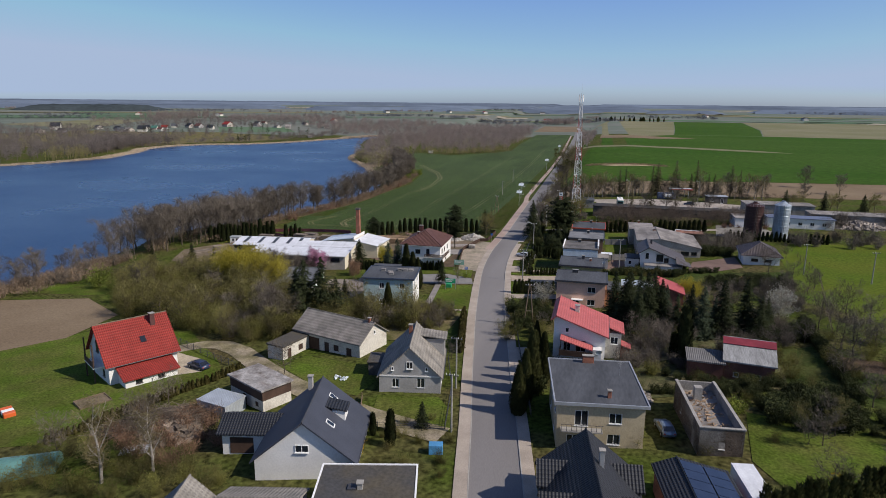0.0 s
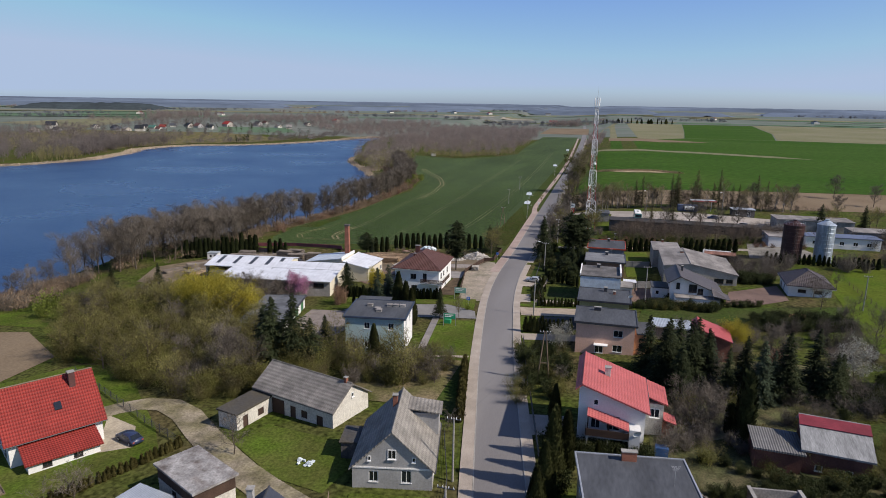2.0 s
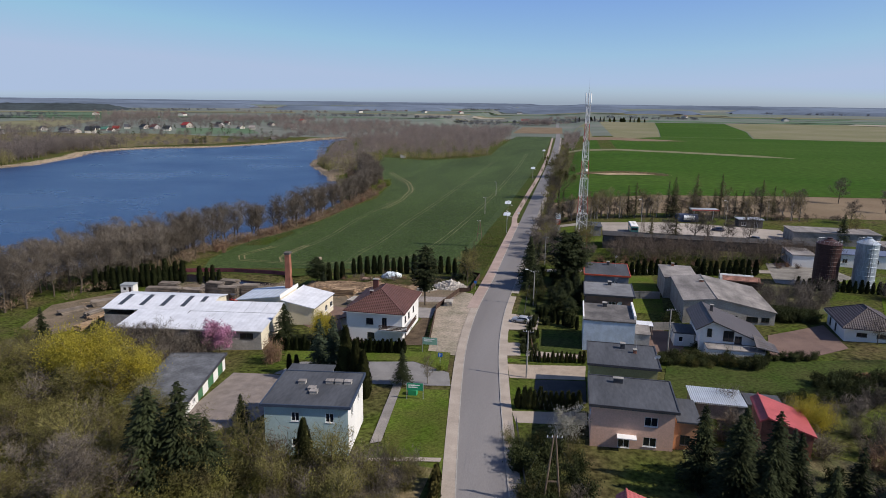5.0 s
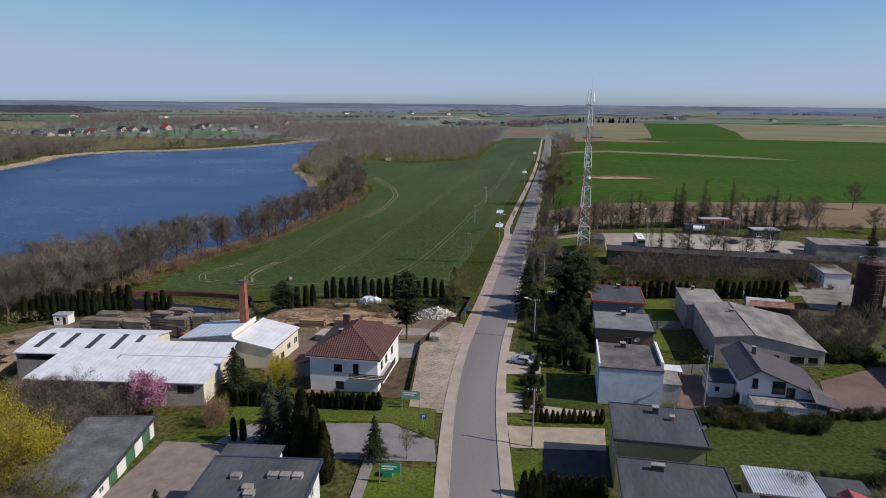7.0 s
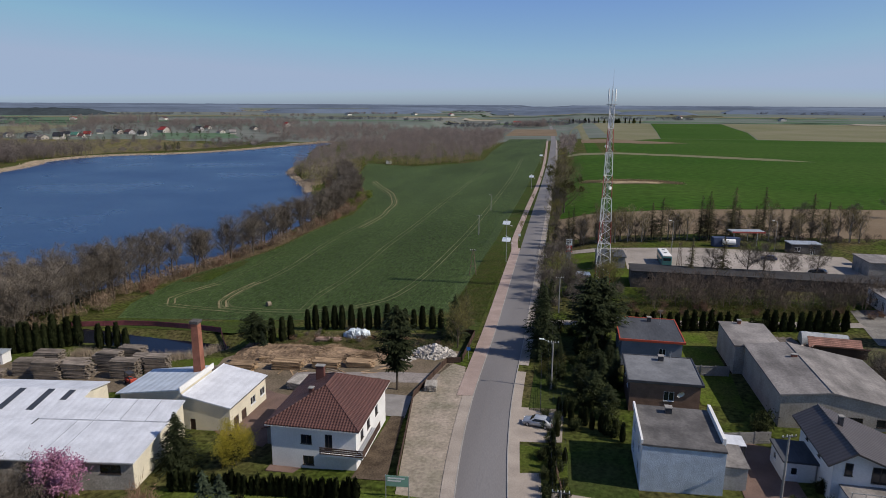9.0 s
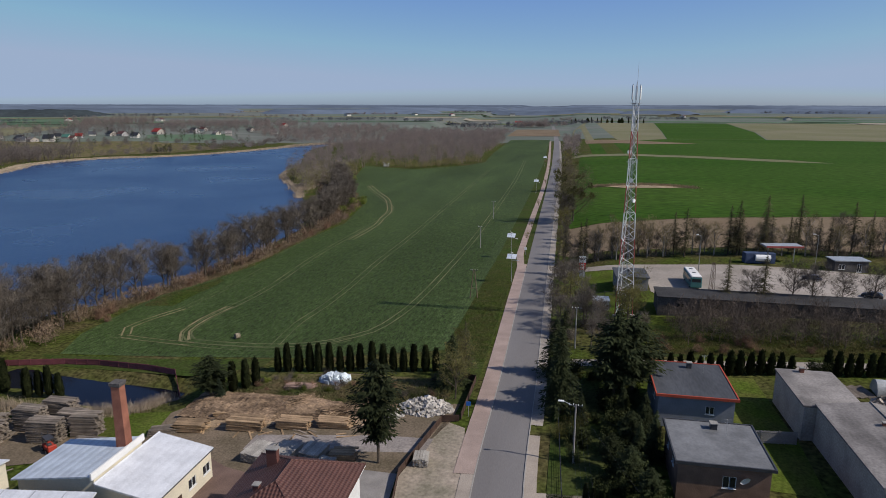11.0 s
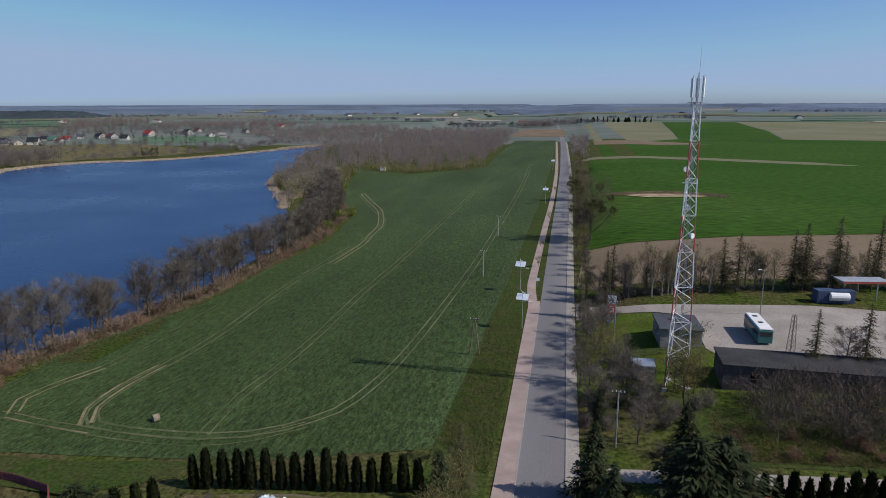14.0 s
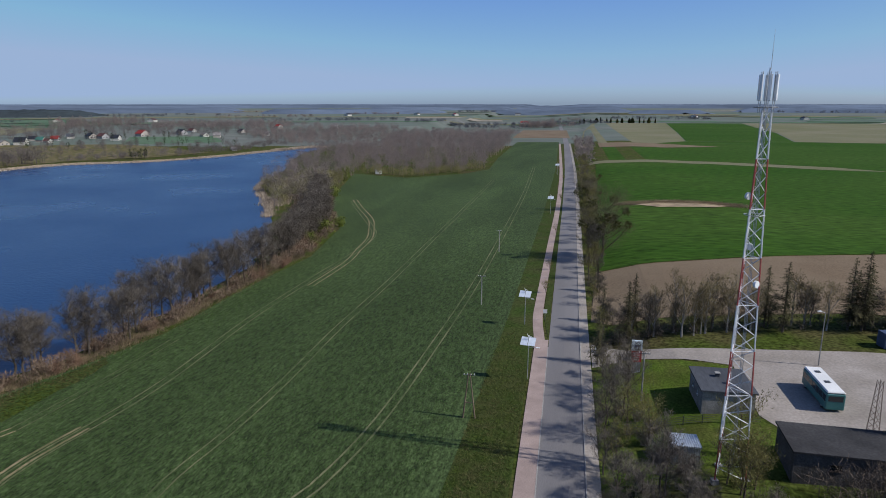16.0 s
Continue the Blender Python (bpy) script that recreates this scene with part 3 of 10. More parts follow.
# ---------------------------------------------------------------- buildings
def wall_mesh(w, profile, openings, depth=0.14):
    """One wall in its own plane: x along it, z up, y = 0 outside, y > 0 inwards. profile: top line [(x, z)...]; openings go in as recesses."""
    bm = bmesh.new()
    top = min(z for _, z in profile)
    openings = [o for o in openings if o[1] + o[3] <= top + 0.01]
    xs = sorted({0.0, w, *[o[0] for o in openings], *[o[0] + o[2] for o in openings]})
    zs = sorted({-1.2, 0.0, top, *[o[1] for o in openings], *[o[1] + o[3] for o in openings]})

    def quad(*p):
        bm.faces.new([bm.verts.new(q) for q in p])
    for x0, x1 in zip(xs, xs[1:]):
        for z0, z1 in zip(zs, zs[1:]):
            cx, cz = (x0 + x1) / 2, (z0 + z1) / 2
            if any(o[0] < cx < o[0] + o[2] and o[1] < cz < o[1] + o[3] for o in openings):
                continue
            quad((x0, 0, z0), (x1, 0, z0), (x1, 0, z1), (x0, 0, z1))
    if len(profile) > 2:
        pts = [(0, 0, top)] + [(x, 0, z) for x, z in profile] + [(w, 0, top)]
        clean = [p for i, p in enumerate(pts) if i == 0 or (Vector(p) - Vector(pts[i - 1])).length > 1e-4]
        if (Vector(clean[0]) - Vector(clean[-1])).length < 1e-4:
            clean.pop()
        bm.faces.new([bm.verts.new(p) for p in clean[::-1]])
    for x, z, ow, oh in [o[:4] for o in openings]:
        a, b, c, d = (x, z), (x + ow, z), (x + ow, z + oh), (x, z + oh)
        for p, q in ((a, b), (b, c), (c, d), (d, a)):
            quad((q[0], 0, q[1]), (p[0], 0, p[1]), (p[0], depth, p[1]), (q[0], depth, q[1]))
    bmesh.ops.remove_doubles(bm, verts=bm.verts[:], dist=0.001)
    return bm


def window_parts(w, h, parent, m, frame_mat, kind="window", pane_mat=None, label=""):
    """A frame with its bars, a pane behind it and a sill."""
    f = 0.07
    bm = bmesh.new()
    box(bm, 0, w, 0.05, 0.14, 0, f)
    box(bm, 0, w, 0.05, 0.14, h - f, h)
    box(bm, 0, f, 0.05, 0.14, f, h - f)
    box(bm, w - f, w, 0.05, 0.14, f, h - f)
    if w > 0.9 and kind == "window":
        box(bm, w / 2 - f / 2, w / 2 + f / 2, 0.05, 0.14, f, h - f)
    win = part(kind, bm, frame_mat, parent, label)
    win.matrix_local = m
    pane = part("pane", boxm(f, w - f, 0.1, 0.12, f, h - f), pane_mat or M_GLASS, win)
    if kind == "window":
        part("sill", boxm(-0.06, w + 0.06, -0.08, 0.05, -0.06, 0.0), frame_mat, win)
    return win


def face_matrix(face, w, d):
    """From a wall's own plane into the house: x along the wall as seen from outside, y inwards."""
    return {"S": pose(-w / 2, -d / 2, 0), "E": pose(w / 2, -d / 2, 0, 0, 0, 90), "N": pose(w / 2, d / 2, 0, 0, 0, 180), "W": pose(-w / 2, d / 2, 0, 0, 0, -90)}[face]


def house(name, label, x, y, yaw, w, d, h, wall, roofm, roof="flat", ridge=None, rise=2.5, hw=None, he=None, over=0.35, wins=None, category="house",
          frame_mat=None, doors=None, rim=None, wall_by=None, thick=0.22, group="", dz=0.0, foot=None):
    """A building on the terrain. Local x runs along its front (S), the ridge, if any, along local y.
    hw, he: eave heights on the W and E side; ridge: local x of the ridge; rise: ridge height above the ground floor for gable roofs."""
    z = min(G(x + a, y + b) for a in (-w / 3, w / 3) for b in (-d / 3, d / 3)) + dz
    top = empty(name, pose(x, y, z, 0, 0, yaw), label, category, group)
    hw = h if hw is None else hw
    he = h if he is None else he
    r = 0.0 if ridge is None else ridge
    wins, doors, wall_by = wins or {}, doors or {}, wall_by or {}
    fm = frame_mat or M_FRAME
    if roof == "gable":
        prof = {"S": [(0, hw), (w / 2 + r, rise), (w, he)], "N": [(0, he), (w / 2 - r, rise), (w, hw)], "E": [(0, he), (d, he)], "W": [(0, hw), (d, hw)]}
    else:
        prof = {k: [(0, h), (d if k in "EW" else w, h)] for k in "SENW"}
    for k in "SENW":
        ln = d if k in "EW" else w
        ops = list(wins.get(k, [])) + [tuple(o[:4]) for o in doors.get(k, [])]
        wl = part("wall", wall_mesh(ln, prof[k], ops), wall_by.get(k, wall), top)
        wl.matrix_local = face_matrix(k, w, d)
        for o in wins.get(k, []):
            proud = -0.13 if o[1] + o[3] > min(q[1] for q in prof[k]) + 0.01 else 0
            window_parts(o[2], o[3], top, face_matrix(k, w, d) @ pose(o[0], proud, o[1]), fm)
        for o in doors.get(k, []):
            dm = o[4] if len(o) > 4 else M_DARKWOOD
            window_parts(o[2], o[3], top, face_matrix(k, w, d) @ pose(o[0], 0, o[1]), dm, "door", dm)
    if foot:
        bm = bmesh.new()
        box(bm, -w / 2 - 0.04, w / 2 + 0.04, -d / 2 - 0.04, d / 2 + 0.04, -1.0, 0.45)
        part("plinth", bm, foot, top)
    bm = bmesh.new()
    ox, oy = w / 2 + over, d / 2 + over
    if roof == "flat":
        slab(bm, [(-ox, -oy, h + 0.22), (ox, -oy, h + 0.22), (ox, oy, h + 0.22), (-ox, oy, h + 0.22)], 0.24)
        rf = part("roof", bm, roofm, top)
        if rim:
            bm = bmesh.new()
            e = 0.18
            for a in ((-ox - e, ox + e, -oy - e, -oy), (-ox - e, ox + e, oy, oy + e), (-ox - e, -ox, -oy, oy), (ox, ox + e, -oy, oy)):
                box(bm, *a, h - 0.08, h + 0.32)
            part("roof_edge", bm, rim, top)
    elif roof == "gable":
        sw, se = (rise - hw) / (w / 2 + r), (rise - he) / (w / 2 - r)
        sw = min(sw, 6)
        se = min(se, 6)
        if w / 2 + r > 0.2:
            slab(bm, [(-ox, -oy, hw - sw * over + thick), (r, -oy, rise + thick), (r, oy, rise + thick), (-ox, oy, hw - sw * over + thick)], thick)
            part("roof", bm, roofm, top, "")
            bm = bmesh.new()
        slab(bm, [(r, -oy, rise + thick + 0.003), (ox, -oy, he - se * over + thick), (ox, oy, he - se * over + thick), (r, oy, rise + thick + 0.003)], thick)
        part("roof", bm, roofm, top)
        bm = bmesh.new()
        tube(bm, (r, -oy, rise + thick + 0.02), (r, oy, rise + thick + 0.02), 0.11, 0.11, 6)
        part("ridge_cap", bm, rim or roofm, top)
        bm = bmesh.new()
        tube(bm, (ox + 0.05, -oy, he - se * over + thick - 0.15), (ox + 0.05, oy, he - se * over + thick - 0.15), 0.07, 0.07, 6)
        part("gutter", bm, M_DARKMETAL, top)
    elif roof == "hip":
        rr = min(w, d) / 2 * 0.9
        ex, ey = (0.0, d / 2 - rr) if d >= w else (w / 2 - rr, 0.0)
        za, zb = h + 0.05, h + rise
        c = [(-ox, -oy, za), (ox, -oy, za), (ox, oy, za), (-ox, oy, za)]
        a, b = (-ex, -ey, zb), (ex, ey, zb)
        if d >= w:
            faces = [(c[0], c[1], a), (c[1], c[2], b, a), (c[2], c[3], b), (c[3], c[0], a, b)]
        else:
            faces = [(c[0], c[1], b, a), (c[1], c[2], b), (c[2], c[3], a, b), (c[3], c[0], a)]
        for f in faces:
            bm = bmesh.new()
            slab(bm, f, thick)
            part("roof", bm, roofm, top)
        done = set()
        for f in faces:
            for p, q in zip(f, f[1:] + f[:1]):
                if not (abs(p[2] - za) < 0.01 and abs(q[2] - za) < 0.01) and (q, p) not in done:
                    done.add((p, q))
                    bm = bmesh.new()
                    tube(bm, p, q, 0.09, 0.09, 5)
                    part("ridge_cap", bm, roofm, top)
        bm = bmesh.new()
        box(bm, -ox, ox, -oy, oy, za - thick - 0.1, za - thick + 0.03)
        part("soffit", bm, M_WHITE, top)
    return top


def chimney(top, x, y, z0, z1, material=None, s=0.45, cap=True, d=None):
    bm = boxm(x - s / 2, x + s / 2, y - (d or s) / 2, y + (d or s) / 2, z0, z1, 0.02)
    c = part("chimney", bm, material or M_BRICK, top)
    if cap:
        part("chimney_cap", boxm(x - s / 2 - 0.08, x + s / 2 + 0.08, y - (d or s) / 2 - 0.08, y + (d or s) / 2 + 0.08, z1, z1 + 0.1), M_CONCRETE, c)


def plate(name, top, x0, x1, y0, y1, z0, z1, material, label=""):
    return part(name, boxm(x0, x1, y0, y1, z0, z1), material, top, label)


def row(n, start, step, z, w, h):
    return [(start + i * step, z, w, h) for i in range(n)]


def dish(top, x, y, z, r=0.5, yaw=200):
    """A satellite dish on its bracket."""
    bm = bmesh.new()
    rings = []
    for k in range(4):
        a = k / 3
        rings.append([bm.verts.new((a * r * math.cos(t * math.pi / 6), a * a * 0.18, a * r * math.sin(t * math.pi / 6))) for t in range(12)] if k else [bm.verts.new((0, 0, 0))])
    for t in range(12):
        bm.faces.new((rings[0][0], rings[1][t], rings[1][(t + 1) % 12]))
        for k in (1, 2):
            bm.faces.new((rings[k][t], rings[k + 1][t], rings[k + 1][(t + 1) % 12], rings[k][(t + 1) % 12]))
    d = part("satellite_dish", bm, M_FRAME, top, "white satellite dish")
    d.matrix_local = pose(x, y, z, -25, 0, yaw)
    bm = bmesh.new()
    tube(bm, (0, 0, 0), (0, -0.05, -0.7), 0.03, 0.03, 5)
    part("bracket", bm, M_METAL, d)


def antenna(top, x, y, z, h=2.2):
    bm = bmesh.new()
    tube(bm, (x, y, z), (x, y, z + h), 0.025, 0.02, 5)
    for k in range(4):
        tube(bm, (x - 0.5 + 0.1 * k, y, z + h - 0.15 * k), (x + 0.5 - 0.1 * k, y, z + h - 0.15 * k), 0.012, 0.012, 4)
    part("antenna", bm, M_METAL, top)


W2 = (1.5, 1.4)

# -- houses right of the road
t = house("flat_roofed_house", "beige rendered two-storey house with flat bitumen roof", 1.0, 83.9, 8, 10.9, 13.6, 6.4, M_BEIGE, M_BITUMEN, over=0.3, rim=M_METAL,
          wins={"S": [(2.2, 3.4, 1.7, 2.1), (6.5, 3.9, 1.6, 1.4), (1.3, 0.9, 1.5, 1.2), (6.4, 1.0, 1.6, 1.4)], "W": [(2, 3.9, 1.4, 1.4), (6, 3.9, 1.4, 1.4), (10, 3.9, 1.4, 1.4), (3, 0.9, 1.4, 1.2), (9, 0.9, 1.4, 1.2)],
                "E": [(2, 3.9, 1.4, 1.4), (8, 3.9, 1.4, 1.4)]})
chimney(t, 1.2, -5.0, 6.5, 7.6)
chimney(t, -0.2, 6.3, 6.5, 7.7, s=1.6, d=0.5)
plate("balcony", t, -5.0, 0.2, -8.0, -6.85, 3.0, 3.18, M_CONCRETE)
for k in range(9):
    plate("baluster", t, -4.95 + k * 0.62, -4.9 + k * 0.62, -7.97, -7.92, 3.18, 4.05, M_DARKMETAL)
plate("balcony_rail", t, -5.0, 0.2, -8.0, -7.94, 4.05, 4.1, M_DARKMETAL)
antenna(t, 3.6, 2, 6.6)

t = house("ruined_outbuilding", "roofless grey plastered outbuilding with debris inside", 15.7, 84.6, 6, 5.3, 14.0, 3.9, mat("sooty_brown_plaster", (0.15, 0.115, 0.09), 0.95, 0.4, 0.6, 5.0, 0.4), M_DARKWALL, roof="none", category="outbuilding",
          wins={"S": [(2.4, 1.3, 0.7, 0.9)], "W": [(4.0, 1.2, 0.8, 0.8)]}, doors={"W": [(10.6, 0, 1.2, 2.4, M_CONCRETE)]})
bm = bmesh.new()
for a in ((-2.65, -2.4, -7, 7), (2.4, 2.65, -7, 7), (-2.4, 2.4, -7, -6.75), (-2.4, 2.4, 6.75, 7)):
    box(bm, *a, -0.5, 4.05)
part("wall_core", bm, M_GREYDARK, t)
part("coping", boxm(-2.75, -2.35, -7.1, 7.1, 4.052, 4.16), M_CONCRETE, t)
part("coping", boxm(2.35, 2.75, -7.1, 7.1, 4.052, 4.16), M_CONCRETE, t)
part("coping", boxm(-2.35, 2.35, -7.1, -6.7, 4.052, 4.16), M_CONCRETE, t)
plate("floor_slab", t, -2.4, 2.4, -6.75, 6.75, 2.55, 2.75, M_FELTGREY)
plate("flue", t, -0.9, 0.1, 3.2, 4.2, 2.75, 4.7, M_CONCRETE)
rs = random.Random(5)
bm = bmesh.new()
for k in range(120):
    a, b, s = rs.uniform(-2.2, 1.6), rs.uniform(-6.4, 6.4), rs.uniform(0.08, 0.3)
    tube(bm, (a, b, 2.72), (a + rs.uniform(-.9, .9), b + rs.uniform(-.6, .6), 2.82 + rs.uniform(0, .4)), s * .5, s * .35, 4)
part("rubble", bm, mat("broken_tile_rubble", (0.33, 0.23, 0.15), 0.95, 0.4, 1.5, 8, 0.4), t)

t = house("black_tiled_house", "house with black tiled cross-gable roof", 1.2, 60.5, 8, 9.6, 13.5, 3.2, M_GREYWALL, M_TILE_DARK, roof="gable", rise=7.2, hw=3.2, he=3.2, over=0.5)
for sx in (-1, 1):
    for yy in (-2.6, 3.4):
        bm = bmesh.new()
        slab(bm, [(sx * 5.6, yy - 2.2, 3.7), (sx * 5.6, yy, 5.6), (sx * 0.4, yy, 5.6), (sx * 2.6, yy - 2.2, 3.7)][::sx], 0.2)
        slab(bm, [(sx * 5.6, yy + 2.2, 3.7), (sx * 2.6, yy + 2.2, 3.7), (sx * 0.4, yy, 5.6), (sx * 5.6, yy, 5.6)][::sx], 0.2)
        part("dormer_roof", bm, M_TILE_DARK, t)
        bm = bmesh.new()
        bm.faces.new([bm.verts.new(p) for p in ((sx * 5.2, yy - 1.9, 2.8), (sx * 5.2, yy + 1.9, 2.8), (sx * 5.2, yy + 1.9, 3.7), (sx * 5.2, yy, 5.3), (sx * 5.2, yy - 1.9, 3.7))])
        part("dormer_wall", bm, M_GREYWALL, t)
chimney(t, 0.9, 1.0, 6.0, 8.4, M_METAL, 0.5)
t = house("solar_garage", "brick garage with solar panels on its roof", 12.5, 63.2, 8, 7.6, 11.5, 2.6, M_BRICK, M_TILE_DARK, roof="gable", rise=3.9, hw=3.0, he=2.6, ridge=-1.5, category="garage")
for i in range(2):
    for k in range(6):
        bm = bmesh.new()
        xa, xb = -1.4 + i * 2.6, 1.05 + i * 2.6
        za, zb = 4.18 - (xa + 1.5) * 0.245, 4.18 - (xb + 1.5) * 0.245
        ya = -5.4 + k * 1.8
        slab(bm, [(xa, ya, za + 0.08), (xb, ya, zb + 0.08), (xb, ya + 1.7, zb + 0.08), (xa, ya + 1.7, za + 0.08)], 0.06)
        part("solar_panel", bm, mat("solar_cell_glass", (0.02, 0.027, 0.05), 0.15, 0.2, 0.8, 4, 0.0, spec=0.6), t)
t = house("white_container", "white metal storage container", 18.3, 66, 8, 2.3, 11, 2.4, M_FRAME, M_WHITESHEET, over=0.05, category="container")

t = house("red_roofed_villa", "white two-storey house with faded red asymmetric roof", -1.75, 109.3, 0, 8.5, 10.6, 4.0, M_WHITE, M_TILE_PINK, roof="gable", ridge=-3.9, rise=9.3, hw=9.0, he=6.4, over=0.55,
          wins={"S": [(1.9, 6.6, 0.6, 0.8), (1.7, 3.3, 1.2, 2.1), (3.7, 3.3, 1.7, 2.0), (4.3, 0.5, 1.6, 1.6)], "E": [(2, 1.2, 1.4, 1.4), (2, 3.9, 1.4, 1.3)], "W": [(2, 1.2, 1.4, 1.4), (6, 1.2, 1.4, 1.4), (4, 4.4, 1.2, 1.2)]})
chimney(t, -0.7, 0.8, 6.8, 9.5, M_OFFWHITE, 0.75)
bm = bmesh.new()
slab(bm, [(-3.05, -7.1, 5.9), (2.25, -7.1, 4.4), (2.25, -5.35, 4.75), (-3.05, -5.35, 6.25)], 0.16)
part("porch_roof", bm, M_TILE_PINK, t)
plate("balcony_floor", t, -3.1, 2.3, -7.0, -5.33, 2.85, 3.05, M_GREYWALL)
plate("balcony_wall", t, -3.1, 2.3, -7.06, -6.98, 3.05, 4.0, M_DARKWOOD)
plate("balcony_wall", t, -3.18, -3.1, -7.0, -5.4, 3.05, 4.0, M_DARKWOOD)
for xx in (-3.0, -0.4):
    plate("porch_post", t, xx, xx + 0.16, -6.96, -6.8, 3.05, 5.6 if xx < -2 else 4.95, M_DARKWOOD)
for xx in (-3.0, -0.4):
    plate("balcony_post", t, xx, xx + 0.2, -6.96, -6.76, -0.8, 2.85, M_OFFWHITE)
plate("pier", t, 2.32, 3.7, -7.0, -5.33, -0.8, 4.5, M_WHITE)
dish(t, 3.2, -7.15, 4.3, 0.55)
plate("annex", t, 4.26, 7.0, 0.2, 5.3, -0.8, 5.15, M_OFFWHITE)
bm = bmesh.new()
slab(bm, [(4.82, -0.1, 6.3), (7.5, -0.1, 5.35), (7.5, 5.85, 5.35), (4.82, 5.85, 6.3)], 0.2)
part("annex_roof", bm, M_TILE_PINK, t)
window_parts(1.3, 1.3, t, pose(5.2, 0.06, 3.2), M_FRAME)
plate("lean_to", t, 7.02, 8.4, -0.6, 1.6, -0.8, 2.9, M_BRICK)
bm = bmesh.new()
slab(bm, [(7.02, -0.8, 3.5), (8.7, -0.8, 3.0), (8.7, 1.8, 3.0), (7.02, 1.8, 3.5)], 0.14)
part("lean_to_roof", bm, M_TILE_PINK, t)
bm = bmesh.new()
box(bm, 5.8, 7.4, -5.8, -4.6, -0.8, 1.9)
part("blue_gate", bm, mat("blue_paint", (0.07, 0.15, 0.33), 0.6, 0.1), t, "blue painted metal gate box")

t = house("peach_house", "peach rendered two-storey house with flat roof", -2.7, 145.2, 0, 10.6, 9.0, 6.1, M_ORANGE, M_BITUMEN, over=0.3, rim=M_DARKMETAL,
          wins={"S": [(6.8, 3.8, 1.7, 1.3), (6.8, 0.9, 1.7, 1.3), (3.6, 0.4, 1.5, 1.9)], "W": [(1.6, 3.8, 1.5, 1.3), (5.6, 3.8, 1.5, 1.3), (1.6, 0.9, 1.5, 1.3)], "E": []})
chimney(t, -1.6, 2.9, 6.2, 7.0, M_DARKMETAL, 1.3, d=0.5)
plate("annex", t, 5.3, 8.4, -3.9, 2.6, -1, 4.6, M_ORANGE2)
plate("annex_roof", t, 5.62, 8.7, -4.2, 2.9, 4.6, 4.82, M_BITUMEN)
window_parts(1.2, 1.4, t, pose(6.2, -4.02, 1.4), M_DARKFRAME)
plate("door_canopy", t, -1.9, 0.6, -5.7, -4.5, 2.2, 2.32, M_FRAME)
t = house("olive_house", "olive green rendered house with flat bitumen roof", -3.1, 158.5, 0, 9.9, 8.8, 6.6, M_OLIVE, M_BITUMEN, over=0.3, rim=M_DARKMETAL,
          wins={"W": [(1.6, 4.1, 1.5, 1.3), (5.6, 4.1, 1.5, 1.3)], "S": [(1, 1.0, 1.2, 1.2)]})
chimney(t, 0.2, 2.8, 6.7, 7.7, M_DARKMETAL, 0.7)
chimney(t, 2.0, 1.2, 6.7, 7.4, M_BRICK, 0.5)
dish(t, 5.2, -0.5, 7.2, 0.5)
antenna(t, 2.2, 1.4, 6.9)
t = house("pale_blue_house", "pale blue rough-plastered house with flat roof", -4.1, 183.1, 0, 9.4, 10.4, 6.1, M_BLUEWHITE, mottle(mat("brownish_grey_felt", (0.115, 0.107, 0.1), 0.8, 0.2, 0.3, 3.0, 0.1), 0.6, 0.85, 1.15), over=0.1,
          wins={"W": [(1.5, 3.8, 1.5, 1.3), (6.5, 3.8, 1.5, 1.3), (1.5, 0.9, 1.5, 1.3), (6.5, 0.9, 1.5, 1.3)]}, wall_by={"W": M_WHITE})
chimney(t, -0.6, 3.6, 6.2, 7.1, M_DARKMETAL, 0.8)
plate("parapet", t, 4.55, 4.95, -3.5, 5.6, 6.1, 7.0, M_WHITE)
plate("parapet", t, -4.9, -4.65, -5.2, 5.2, 6.1, 6.8, M_WHITE)
plate("annex", t, 4.72, 7.6, -3.8, 1.4, -1, 3.6, M_GREYWALL)
plate("annex_roof", t, 4.96, 7.8, -4.0, 1.6, 3.6, 3.75, M_FELTGREY)
plate("carport_roof", t, 5.6, 8.8, 1.7, 4.4, 3.5, 3.62, M_WHITESHEET)
plate("carport_post", t, 8.55, 8.7, 1.8, 1.95, -1, 3.5, M_DARKMETAL)
plate("carport_post", t, 8.55, 8.7, 4.1, 4.25, -1, 3.5, M_DARKMETAL)
t = house("brown_brick_house", "brown brick house with flat grey roof", -3.1, 205.0, 0, 10.2, 10.0, 5.0, M_BROWNWALL, mottle(mat("pale_grey_felt", (0.165, 0.168, 0.172), 0.8, 0.15, 0.3, 3.0, 0.1), 0.5, 0.85, 1.12), over=0.25, rim=M_DARKMETAL,
          wins={"S": [(5.0, 2.2, 1.5, 1.5)], "W": [(2, 2.8, 1.4, 1.3), (6, 2.8, 1.4, 1.3)]})
chimney(t, 0.4, 3.6, 5.1, 6.0, M_DARKMETAL, 0.8)
dish(t, 2.2, -5.2, 3.6, 0.6)
antenna(t, 1.6, 2, 5.2)
t = house("grey_blue_house", "grey-blue house with flat roof and red roof edge", -2.8, 224.8, 0, 10.4, 12.0, 5.1, mat("grey_blue_render", (0.23, 0.245, 0.275), 0.9, 0.12), M_BITUMEN, over=0.3, rim=mat("red_roof_edge", (0.42, 0.075, 0.04), 0.6, 0.15),
          wins={"W": [(2, 2.8, 1.5, 1.3), (7, 2.8, 1.5, 1.3)], "S": [(6.5, 2.6, 1.2, 1.2)]})
chimney(t, 0.6, 4.4, 5.2, 6.2, M_DARKMETAL, 0.7)
antenna(t, 2.4, 2.6, 5.3, 3)

